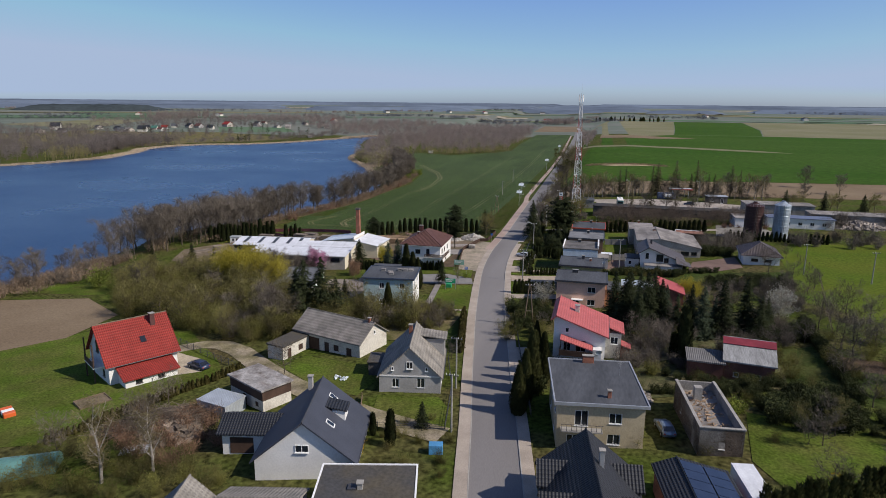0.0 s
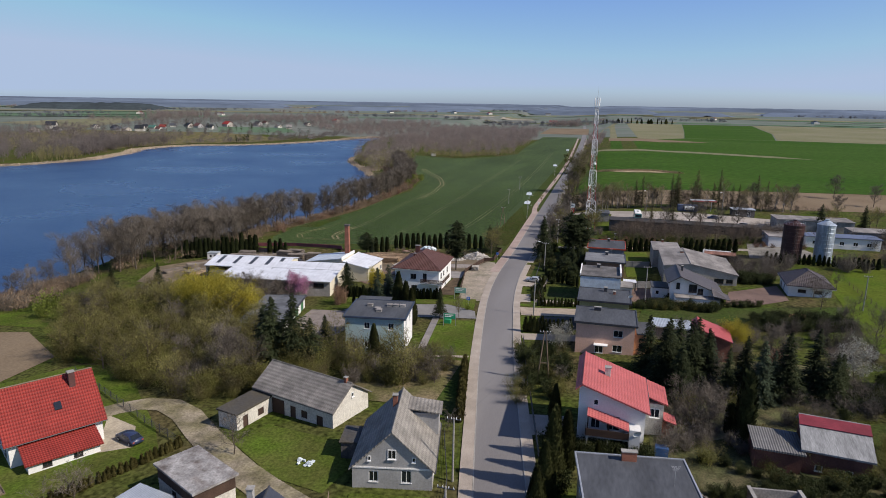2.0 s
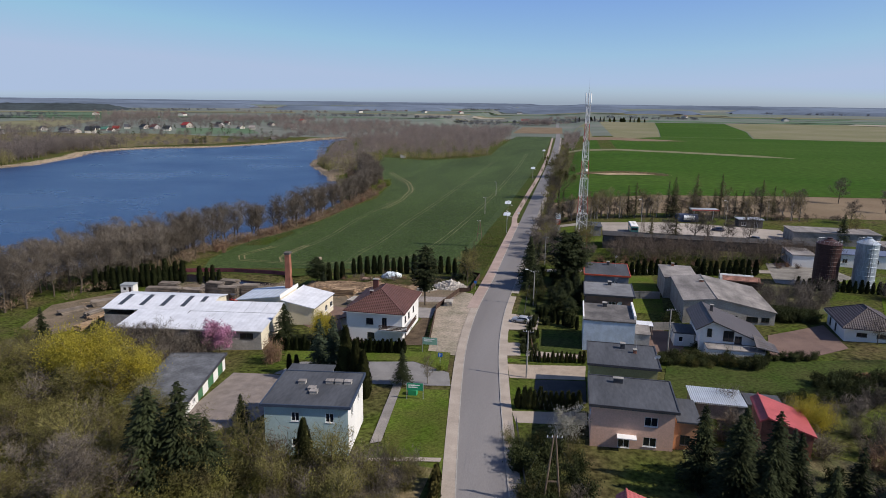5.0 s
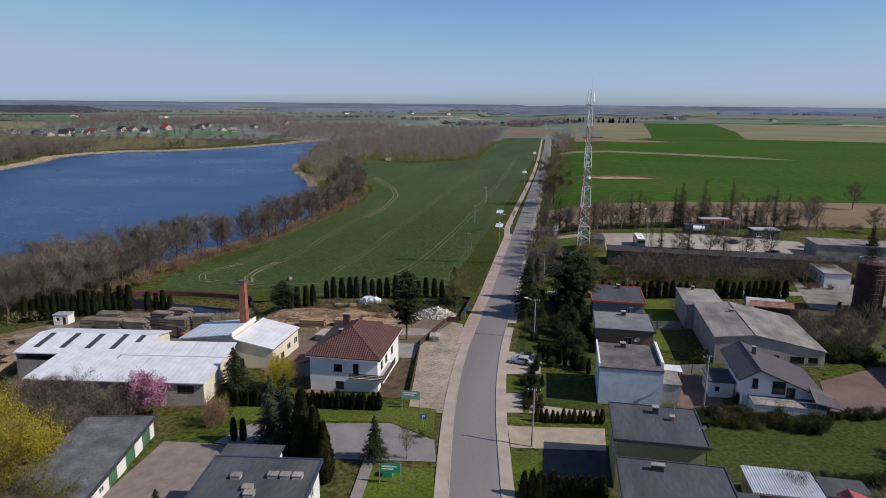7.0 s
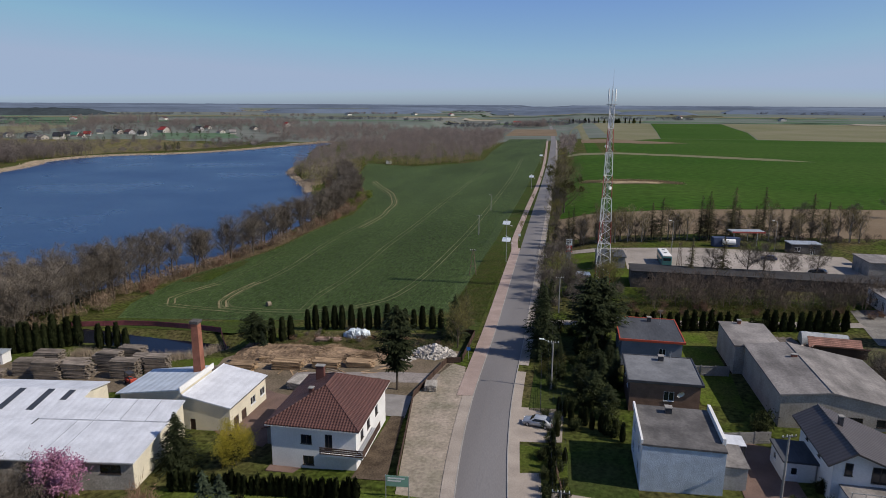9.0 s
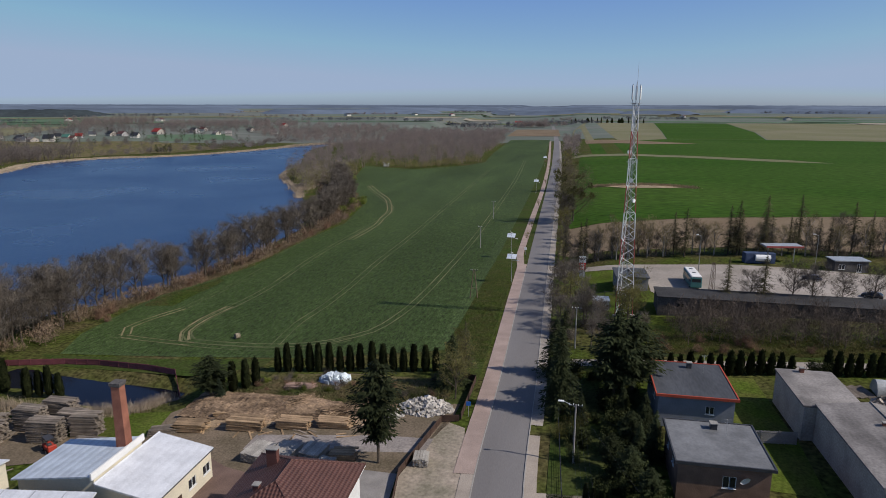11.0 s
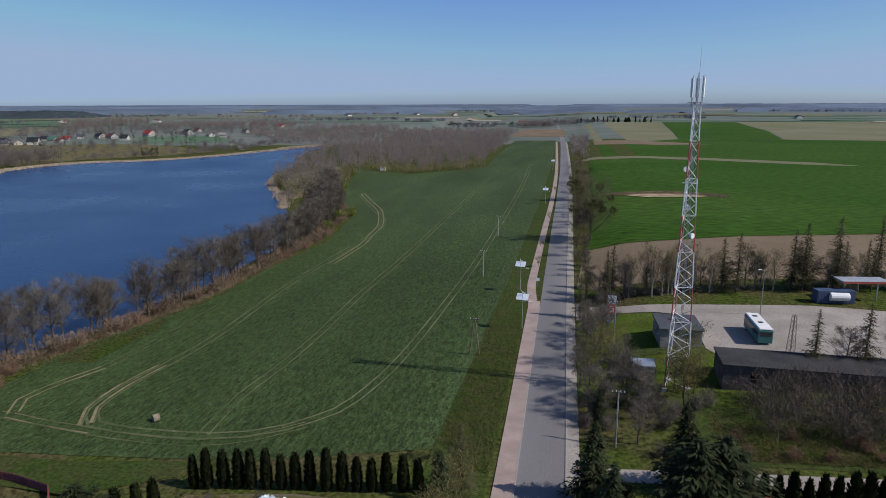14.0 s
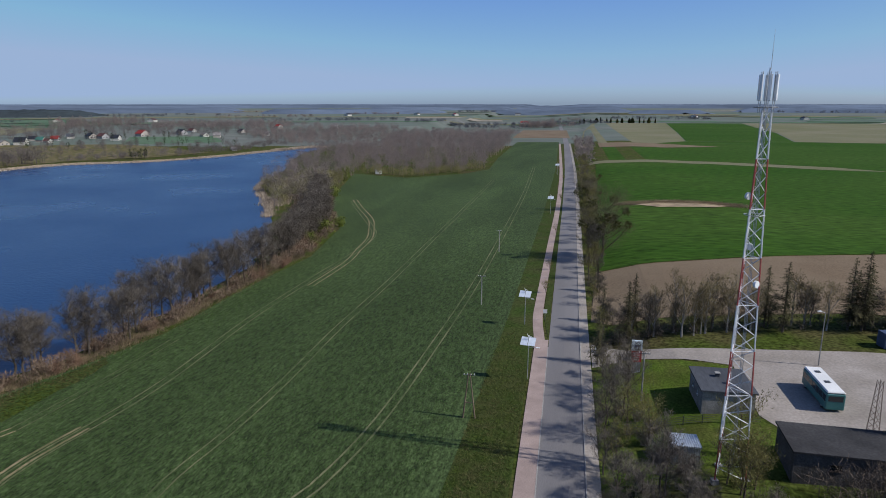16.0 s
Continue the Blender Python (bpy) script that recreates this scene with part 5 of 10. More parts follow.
for xx in (-10.6, -7.0, -3.4):
    roof_sheet(t, cx, cy, [(xx, 9.8, -1.38), (xx + 0.1, 9.8, -1.38), (xx + 0.1, 15.0, -0.79), (xx, 15.0, -0.79)], M_METAL, "roof_seam", 0.03)
for xx in (-12.8, -10.6):
    roof_sheet(t, cx, cy, [(xx, 0.1, -1.93), (xx + 0.1, 0.1, -1.93), (xx + 0.1, 9.55, -1.44), (xx, 9.55, -1.44)], M_METAL, "roof_seam", 0.03)
roof_sheet(t, cx, cy, [(-18.4, 9.5, -1.43), (-0.1, 9.5, -1.43), (-0.1, 9.68, -1.4), (-18.4, 9.68, -1.4)], M_METAL, "roof_seam", 0.03)
roof_sheet(t, cx, cy, [(-18.62, 8.2, -1.49), (-18.44, 8.2, -1.49), (-18.44, 9.66, -1.4), (-18.62, 9.66, -1.4)], M_DARKMETAL, "roof_seam", 0.05)
roof_sheet(t, cx, cy, [(-29.8, -0.06, -2.0), (0, -0.06, -2.0), (0, -0.005, -2.0), (-29.8, -0.005, -2.0)], M_METAL, "gutter", 0.16)
cx, cy = -28.2, 15.9
t = house("sawmill_hall", "larger production hall with white roof and dark skylight strips", *mill(cx, cy), MILL_YAW, 18.9, 12.2, 5.2, M_CREAM, M_WHITESHEET, roof="none", category="hall", wall_by={"S": M_GREYDARK, "W": M_GREYDARK})
z0 = t.location.z
roof_sheet(t, cx, cy, [(-38.0, 9.68, -1.5), (-18.48, 9.68, -1.5), (-18.48, 17.4, -0.5), (-38.0, 17.4, -0.5)], M_WHITESHEET)
roof_sheet(t, cx, cy, [(-38.0, 17.4, -0.503), (-15.4, 17.4, -0.503), (-15.4, 22.3, -1.5), (-38.0, 22.3, -1.5)], M_WHITESHEET)
roof_sheet(t, cx, cy, [(-18.46, 15.12, -0.83), (-15.4, 15.12, -0.83), (-15.4, 17.39, -0.506), (-18.46, 17.39, -0.506)], M_WHITESHEET)
for xx in (-37.66, -18.74):
    q = [(xx, 9.9, z0 + 5.0), (xx, 21.9, z0 + 5.0), (xx, 21.9, -1.7), (xx, 17.4, -0.75), (xx, 9.9, -1.72)]
    wall_panel(t, cx, cy, q if xx > -20 else q[::-1], M_CREAM)
wall_panel(t, cx, cy, [(-15.7, 15.2, z0 - 1), (-15.7, 21.9, z0 - 1), (-15.7, 21.9, -1.7), (-15.7, 17.4, -0.75), (-15.7, 15.2, -1.0)], M_CREAM)
for k, xx in enumerate((-35.6, -30.9, -26.3, -21.8)):
    roof_sheet(t, cx, cy, [(xx, 11.7, -1.18), (xx + 1.0, 11.7, -1.18), (xx + 1.0, 17.1, -0.48), (xx, 17.1, -0.48)], M_STRIP, "skylight", 0.06)
roof_sheet(t, cx, cy, [(-18.42, 14.3, -0.81), (-17.5, 14.3, -0.81), (-17.5, 16.9, -0.48), (-18.42, 16.9, -0.48)], M_STRIP, "skylight", 0.06)
t = house("boiler_house", "boiler house with white sheet roof and brick stack", -79.4, 189.9, 0, 10.4, 8.6, 5.2, M_CREAM, M_TIN, roof="none", category="workshop")
bm = bmesh.new()
slab(bm, [(-5.7, -4.7, 5.5), (5.1, -4.7, 7.1), (5.1, 4.7, 7.1), (-5.7, 4.7, 5.5)], 0.2)
part("roof", bm, ribbed("pale_blue_grey_sheet", (0.5, 0.55, 0.6), 0.5, 1.2, 0, 0.14, 0.0, 0.25, 0.86), t)
bm = bmesh.new()
for yy in (-4.3, 4.3):
    f = [bm.verts.new(p) for p in ((-5.2, yy, 5.2), (5.2, yy, 5.2), (5.2, yy, 6.9))]
    bm.faces.new(f if yy < 0 else f[::-1])
bm.faces.new([bm.verts.new(p) for p in ((5.2, -4.3, 5.2), (5.2, 4.3, 5.2), (5.2, 4.3, 6.95), (5.2, -4.3, 6.95))])
part("gable_wall", bm, M_CREAM, t)
plate("parapet", t, 5.12, 5.34, -4.75, 4.75, 6.6, 7.45, M_WHITE, "white rendered parapet between the roofs")
st = empty("brick_stack", pose(-75.4, 192.6, G(-75.4, 192.6), 0, 0, 48), "tapered square red brick chimney stack", "chimney")
bm = bmesh.new()
tube(bm, (0, 0, -0.8), (0, 0, 15.0 - 0.4), 1.05, 0.78, 4)
part("shaft", bm, M_BRICK, st)
bm = bmesh.new()
tube(bm, (0, 0, 15.0 - 0.5), (0, 0, 15.0 - 0.3), 0.9, 1.0, 4)
tube(bm, (0, 0, 15.0 - 0.3), (0, 0, 15.0), 1.0, 1.0, 4)
part("crown_ring", bm, M_DARKWALL, st)
t = house("cream_workshop", "cream rendered workshop with white roof", -70.2, 191.2, 0, 7.6, 11.6, 4.2, M_CREAM, M_WHITESHEET, roof="gable", ridge=-3.6, rise=5.6, hw=5.4, he=4.3, over=0.3, category="workshop", doors={"E": [(1.0, 0, 1.5, 2.2), (3.4, 0, 1.5, 2.2)], "S": [(1.0, 0, 0.9, 2.0)]}, wins={"E": [(6.4, 1.6, 1.6, 1.3), (9.6, 1.6, 1.6, 1.3)]})
t = house("garage_row", "white garage row with green doors and felt roof", -74.8, 148.2, 13, 9.2, 20.0, 2.9, M_WHITE, mottle(mat("blue_grey_felt", (0.115, 0.12, 0.128), 0.8, 0.25, 0.3, 3.0, 0.15), 0.4, 0.8, 1.2), over=0.25, category="garage",
          doors={"E": [(6.0, 0, 2.3, 2.4, mat("green_door_paint", (0.06, 0.16, 0.08), 0.6, 0.2)), (10.8, 0, 2.8, 2.5, mat("green_door_paint", (0, 0, 0))), (16.0, 0, 2.6, 2.5, mat("green_door_paint", (0, 0, 0)))]}, wins={"E": [(1.2, 1.3, 1.2, .8), (3.6, 1.3, 1.2, .8)]}, rim=M_DARKMETAL)

# -- mast and yard
def lattice_mast(x, y, h, label):
    top = empty("lattice_mast", pose(x, y, G(x, y), 0, 0, 12), label, "mast")
    n = 24

    def corner(k, z):
        w = 2.25 - 1.65 * min(1, z / (h - 6))
        a = math.radians(90 + 120 * k)
        return Vector((w * math.cos(a), w * math.sin(a), z))
    zs = [0.0]
    step = (h - 4) / n
    for i in range(n):
        zs.append(zs[-1] + step)
    for i in range(n):
        m = M_TOWERRED if (i // 3) % 2 == 0 else M_TOWERWHITE
        for k in range(3):
            if i % 3 == 0:
                bm = bmesh.new()
                tube(bm, corner(k, zs[i]), corner(k, zs[i + 3]), 0.1, 0.1, 6)
                part("leg_section", bm, m, top, "red painted mast leg" if m == M_TOWERRED else "white painted mast leg")
            a, b = (k, (k + 1) % 3) if i % 2 else ((k + 1) % 3, k)
            bm = bmesh.new()
            tube(bm, corner(a, zs[i]), corner(b, zs[i + 1]), 0.055, 0.055, 4)
            part("diagonal_brace", bm, M_TOWERWHITE, top)
            if i % 3 == 2:
                bm = bmesh.new()
                tube(bm, corner(k, zs[i + 1]), corner((k + 1) % 3, zs[i + 1]), 0.045, 0.045, 4)
                part("cross_brace", bm, M_TOWERWHITE, top)
    bm = bmesh.new()
    for s in (-0.2, 0.2):
        tube(bm, (-1.1 + s, 0.3, 0), (-0.1 + s, 0.1, h - 4), 0.03, 0.03, 4)
    for k in range(int(h - 4)):
        f = k / (h - 4)
        tube(bm, (-1.3 + f, 0.3 - .2 * f, k + 0.5), (-0.9 + f, 0.3 - .2 * f, k + 0.5), 0.03, 0.03, 4)
    for s in (0.0, 0.15, 0.3):
        tube(bm, (0.7 + s - .5, -0.6, 0), (-0.1 + s, 0.05, h - 5), 0.04, 0.04, 4)
    part("cable_ladder", bm, M_METAL, top)
    for zc, rr in ((h - 4, 1.25), (h - 16, 1.1)):
        bm = bmesh.new()
        for k in range(12):
            a, b = k * math.pi / 6, (k + 1) * math.pi / 6
            tube(bm, (rr * math.cos(a), rr * math.sin(a), zc), (rr * math.cos(b), rr * math.sin(b), zc), 0.05, 0.05, 4)
            if zc > h - 5:
                tube(bm, (rr * math.cos(a), rr * math.sin(a), zc), (0.3 * math.cos(a), 0.3 * math.sin(a), zc), 0.03, 0.03, 4)
        part("platform_ring", bm, M_METAL, top)
    for k in range(6):
        a = math.radians(60 * k + 15)
        px, py = 0.82 * math.cos(a), 0.82 * math.sin(a)
        bm = bmesh.new()
        tube(bm, (px, py, h - 4.6), (px, py, h - 0.2), 0.05, 0.05, 5)
        part("antenna_pole", bm, M_METAL, top)
        bm = boxm(-0.17, 0.17, -0.09, 0.09, h - 3.3, h - 0.5, 0.03)
        p = part("panel_antenna", bm, M_FRAME, top, "white sector antenna")
        p.matrix_local = pose(px * 1.13, py * 1.13, 0, 0, 0, math.degrees(a) - 90)
    for zc, a in ((h - 14, 200), (h - 20, 160), (h - 24, 30)):
        bm = bmesh.new()
        tube(bm, (0, 0, 0), (0, -0.3, 0), 0.42, 0.42, 14)
        p = part("microwave_dish", bm, M_FRAME, top)
        p.matrix_local = pose(1.0 * math.sin(math.radians(a)), -1.0 * math.cos(math.radians(a)), zc, 0, 0, a)
    bm = bmesh.new()
    tube(bm, (0, 0, h - 4), (0, 0, h + 0.2), 0.09, 0.07, 6)
    tube(bm, (0.1, 0, h), (0.1, 0, h + 4.2), 0.035, 0.015, 5)
    part("lightning_rod", bm, M_METAL, top)
    bm = bmesh.new()
    for k in range(3):
        c = corner(k, 0)
        box(bm, c.x - 0.4, c.x + 0.4, c.y - 0.4, c.y + 0.4, -0.6, 0.25)
    part("footing", bm, M_CONCRETE, top)


lattice_mast(-9.3, 268.3, 49.3, "red and white painted steel lattice telecom mast")
t = house("equipment_hut", "grey flat-roofed equipment hut beside the mast", -6.0, 288.6, 2, 7.4, 8.6, 3.6, M_GREYDARK, M_BITUMEN, over=0.3, category="hut", wins={"W": [(2, 1.6, .9, .8), (5, 1.6, .9, .8)]})
chimney(t, -0.5, 1.0, 3.7, 4.4, M_DARKMETAL, 0.6)
chimney(t, 0.6, -1.5, 3.7, 4.3, M_DARKMETAL, 0.4)
t = house("tin_kiosk", "small grey sheet metal kiosk on grass", -13.7, 272.8, 2, 3.4, 3.2, 2.6, M_TIN, M_TIN, over=0.15, category="kiosk")

# ---------------------------------------------------------------- trees
def blades(c, n, length, width, rng, up=0.2, spread=1.0, out=None):
    """n thin leaf or twig blades round the centres c: arrays of vertices and faces."""
    idx = rng.integers(0, len(c), n)
    p = c[idx] + rng.normal(0, spread, (n, 3))
    d = rng.normal(0, 1, (n, 3))
    if out is not None:
        d += out[idx] * 1.4
    d[:, 2] += up
    d /= np.linalg.norm(d, axis=1)[:, None]
    s = np.cross(d, rng.normal(0, 1, (n, 3)))
    s /= np.linalg.norm(s, axis=1)[:, None]
    ln = length * rng.uniform(0.6, 1.3, (n, 1))
    wd = width * rng.uniform(0.6, 1.3, (n, 1))
    v = np.concatenate([p - s * wd / 2, p + s * wd / 2, p + d * ln], 1).reshape(-1, 3)
    return v, [(3 * i, 3 * i + 1, 3 * i + 2) for i in range(n)]


def quads(p, d, s, ln, wd):
    """Rhombic leaves at p along d with side s."""
    n = len(p)
    v = np.concatenate([p, p + d * ln / 2 + s * wd / 2, p + d * ln, p + d * ln / 2 - s * wd / 2], 1).reshape(-1, 3)
    return v, [(4 * i, 4 * i + 1, 4 * i + 2, 4 * i + 3) for i in range(n)]


def skeleton(rng, h, w, trunk=0.35, limbs=9, forks=4, clear=0.22, rise=0.9):
    """Trunk and limbs of a broadleaved tree; returns its mesh and the tips of the branches."""
    bm = bmesh.new()
    tips, dirs = [], []
    r0 = h * 0.018
    pts = [Vector((0, 0, -0.4))]
    for k in range(1, 5):
        pts.append(Vector((rng.normal(0, 0.012) * h, rng.normal(0, 0.012) * h, h * 0.78 * k / 4)))
    for k in range(4):
        tube(bm, pts[k], pts[k + 1], r0 * (1 - k * 0.22), r0 * (1 - (k + 1) * 0.22), 6, cap=False)
    for i in range(limbs):
        f = clear + (0.95 - clear) * (i + rng.uniform(0, 0.8)) / limbs
        base = pts[min(3, int(f * 4))].lerp(pts[min(4, int(f * 4) + 1)], (f * 4) % 1)
        a = i * 2.4 + rng.uniform(-0.4, 0.4)
        reach = w / 2 * (1.05 - 0.6 * abs(f - 0.45)) * rng.uniform(0.7, 1.1)
        d = Vector((math.cos(a), math.sin(a), rise * rng.uniform(0.6, 1.3)))
        mid = base + d * reach * 0.5
        end = mid + Vector((math.cos(a), math.sin(a), rise * 1.3)).normalized() * reach * 0.6
        rr = r0 * 0.42 * (1 - 0.5 * f)
        tube(bm, base, mid, rr, rr * 0.7, 4, cap=False)
        tube(bm, mid, end, rr * 0.7, rr * 0.25, 4, cap=False)
        for k in range(forks):
            s = base.lerp(mid, rng.uniform(0.4, 1)) if k % 2 else mid.lerp(end, rng.uniform(0, 0.9))
            e = s + Vector((rng.normal(0, 1), rng.normal(0, 1), rng.uniform(0.2, 1.4))).normalized() * reach * rng.uniform(0.3, 0.6)
            tube(bm, s, e, rr * 0.4, rr * 0.12, 3, cap=False)
            for q in (0.3, 0.6, 0.9, 1.0):
                tips.append(s.lerp(e, q))
                dirs.append((e - s).normalized())
        for q in (0.4, 0.7, 1.0):
            tips.append(mid.lerp(end, q))
            dirs.append((end - mid).normalized())
    return bm, np.array([tuple(p) for p in tips]), np.array([tuple(d) for d in dirs])


def tree_thing(name, label, bm_trunk, v, f, trunk_mat, crown_mat, m, group=""):
    top = empty(name, m, label, "tree", group)
    part("trunk", bm_trunk, trunk_mat, top)
    pydata("crown", v, f, crown_mat, top)
    return top


def bare_tree(seed, h=11, w=7, n=1500, name="bare_tree", label="leafless broadleaved tree with fine twigs", twig=None, bark=None, length=0.9, width=0.055, spread=0.35, m=None, limbs=10, rise=0.9, up=0.5, clear=0.22):
    rng = np.random.default_rng(seed)
    bm, tips, dirs = skeleton(rng, h, w, limbs=limbs, rise=rise, clear=clear)
    v, f = blades(tips, n, length, width, rng, up, spread, dirs)
    return tree_thing(name, label, bm, v, f, bark or M_BARK, twig or M_TWIG, m or pose(0, 0, 0))


def leafy_tree(seed, h, w, n, leaf, name, label, size=0.35, spread=0.55, bark=None, m=None, droop=0.0, rise=0.9, clear=0.2, limbs=11):
    rng = np.random.default_rng(seed)
    bm, tips, dirs = skeleton(rng, h, w, limbs=limbs, clear=clear, rise=rise)
    idx = rng.integers(0, len(tips), n)
    p = tips[idx] + rng.normal(0, spread, (n, 3)) * np.array([1, 1, 0.8])
    p[:, 2] -= droop * rng.uniform(0, 1, n) ** 1.5
    p[:, 2] = np.maximum(p[:, 2], 0.3)
    d = rng.normal(0, 1, (n, 3))
    d[:, 2] -= droop * 0.6
    d /= np.linalg.norm(d, axis=1)[:, None]
    s = np.cross(d, rng.normal(0, 1, (n, 3)))
    s /= np.linalg.norm(s, axis=1)[:, None]
    v, f = quads(p, d, s, size * rng.uniform(0.6, 1.4, (n, 1)) * (1 + droop * 0.25), size * 0.6 * rng.uniform(0.6, 1.4, (n, 1)))
    return tree_thing(name, label, bm, v, f, bark or M_BARK, leaf, m or pose(0, 0, 0))


def conifer(seed, h, w, leaf, name="spruce_tree", label="dark green tapering spruce tree", m=None, clear=0.06, dense=1.0, ragged=0.25, rounded=False, droop=0.32, lw=0.24):
    rng = np.random.default_rng(seed)
    bm = bmesh.new()
    tube(bm, (0, 0, -0.4), (0, 0, h * 0.5), h * 0.016, h * 0.01, 6, cap=False)
    tube(bm, (0, 0, h * 0.5), (0, 0, h * 0.98), h * 0.01, 0.02, 5, cap=False)
    P, D, S, L, W = [], [], [], [], []
    layers = int(h * 3.0)
    for i in range(layers):
        t = i / (layers - 1)
        z = h * (clear + (0.985 - clear) * t)
        reach = w / 2 * (max(0.0, math.sin(math.pi * (0.16 + 0.84 * t))) ** 0.75 * rng.uniform(0.75, 1.1) if rounded else (1 - t) ** 0.85) + 0.15
        k = max(4, int((9 - 4 * t) * dense * 1.5))
        for j in range(k):
            a = rng.uniform(0, 2 * math.pi)
            r = reach * rng.uniform(1 - ragged * 1.6, 1 + ragged * 0.5)
            seg = max(2, int(r / 0.42))
            dirn = np.array([math.cos(a), math.sin(a), 0])
            for q in range(seg):
                f0 = q / seg
                pz = z - r * droop * f0 ** 1.2 + (0.1 if f0 > 0.8 else 0)
                for sgn in (-1, 1):
                    b = a + sgn * rng.uniform(0.25, 0.9)
                    P.append((dirn[0] * r * f0, dirn[1] * r * f0, pz + rng.normal(0, 0.06)))
                    D.append((math.cos(b), math.sin(b), -0.3 + rng.normal(0, 0.2)))
                    S.append((-math.sin(b), math.cos(b), rng.normal(0, 0.5)))
                    L.append(min(0.9, r / seg * 1.6 + 0.15) * rng.uniform(0.7, 1.2))
                    W.append(lw * rng.uniform(0.7, 1.3))
    P, D, S = np.array(P), np.array(D), np.array(S)
    D /= np.linalg.norm(D, axis=1)[:, None]
    S /= np.linalg.norm(S, axis=1)[:, None]
    v, f = quads(P, D, S, np.array(L)[:, None], np.array(W)[:, None])
    return tree_thing(name, label, bm, v, f, M_BARK, leaf, m or pose(0, 0, 0))


def thuja(seed, h, w, leaf, name="thuja_tree", label="dark dense columnar thuja tree", m=None, n=420, taper=0.75):
    rng = np.random.default_rng(seed)
    bm = bmesh.new()
    tube(bm, (0, 0, -0.3), (0, 0, h * 0.6), 0.08, 0.04, 5, cap=False)

    def rad(t):
        return w / 2 * np.minimum(1, (1 - t) / (1 - 0.3) * 1.0) ** taper * np.minimum(1, 0.65 + t * 2)
    t = rng.uniform(0, 0.97, n) ** 1.1
    a = rng.uniform(0, 2 * math.pi, n)
    r = rad(t) * rng.uniform(0.75, 1.02, n)
    p = np.stack([r * np.cos(a), r * np.sin(a), t * h], 1)
    d = np.stack([np.cos(a) * 0.35, np.sin(a) * 0.35, np.ones(n)], 1) + rng.normal(0, 0.18, (n, 3))
    d /= np.linalg.norm(d, axis=1)[:, None]
    s = np.stack([-np.sin(a), np.cos(a), np.zeros(n)], 1) + rng.normal(0, 0.3, (n, 3))
    s /= np.linalg.norm(s, axis=1)[:, None]
    v, f = quads(p, d, s, 0.5 * rng.uniform(0.6, 1.2, (n, 1)) * min(1.2, h / 4 + 0.3), 0.22 * rng.uniform(0.7, 1.3, (n, 1)))
    # inner dark core so that the column is not see-through
    k = len(v)
    core = []
    for i, tt in enumerate((0.0, 0.3, 0.6, 0.9)):
        rr = float(rad(np.array([tt]))[0]) * 0.8
        core += [(rr * math.cos(j * math.pi / 4), rr * math.sin(j * math.pi / 4), tt * h) for j in range(8)]
    v = np.concatenate([v, np.array(core)])
    for i in range(3):
        for j in range(8):
            f.append((k + i * 8 + j, k + i * 8 + (j + 1) % 8, k + i * 8 + 8 + (j + 1) % 8, k + i * 8 + 8 + j))
    f.append(tuple(k + 24 + j for j in range(8)))
    return tree_thing(name, label, bm, v, f, M_BARK, leaf, m or pose(0, 0, 0))


def bush(seed, h, w, leaf, n=500, name="bush", label="budding olive-brown deciduous shrub", size=0.32, m=None, blade=0.0):
    """A shrub: several stems from the ground and many small leaves in uneven clumps."""
    rng = np.random.default_rng(seed)
    bm = bmesh.new()
    tips = []
    for k in range(9):
        a = rng.uniform(0, 2 * math.pi)
        e = Vector((math.cos(a) * w / 2 * rng.uniform(0.2, 0.9), math.sin(a) * w / 2 * rng.uniform(0.2, 0.9), h * rng.uniform(0.55, 1.0)))
        s = Vector((e.x * 0.15, e.y * 0.15, -0.2))
        tube(bm, s, e, 0.05, 0.015, 3, cap=False)
        for q in np.linspace(0.25, 1.0, 6):
            tips.append(tuple(s.lerp(e, float(q))))
    tips = np.array(tips)
    if blade:
        v, f = blades(tips, n, size * 2, blade, rng, 0.8, w * 0.1)
    else:
        idx = rng.integers(0, len(tips), n)
        p = tips[idx] + rng.normal(0, w * 0.11, (n, 3)) * np.array([1, 1, 0.7])
        p[:, 2] = np.clip(p[:, 2], 0.05, h * 1.05)
        d = rng.normal(0, 1, (n, 3))
        d[:, 2] += 0.4
        d /= np.linalg.norm(d, axis=1)[:, None]
        s = np.cross(d, rng.normal(0, 1, (n, 3)))
        s /= np.linalg.norm(s, axis=1)[:, None]
        v, f = quads(p, d, s, size * rng.uniform(0.6, 1.4, (n, 1)), size * 0.6 * rng.uniform(0.6, 1.4, (n, 1)))
    me = bpy.data.meshes.new(name)
    bm.verts.ensure_lookup_table()
    sv = [tuple(p.co) for p in bm.verts]
    bm.verts.index_update()
    sf = [tuple(q.index for q in fc.verts) for fc in bm.faces]
    bm.free()
    o = len(sv)
    me.from_pydata(sv + [tuple(p) for p in v], [], sf + [tuple(i + o for i in q) for q in f])
    me.materials.append(leaf)
    top = tagged(new(name, me), label, "bush")
    top.matrix_world = m or pose(0, 0, 0)
    return top


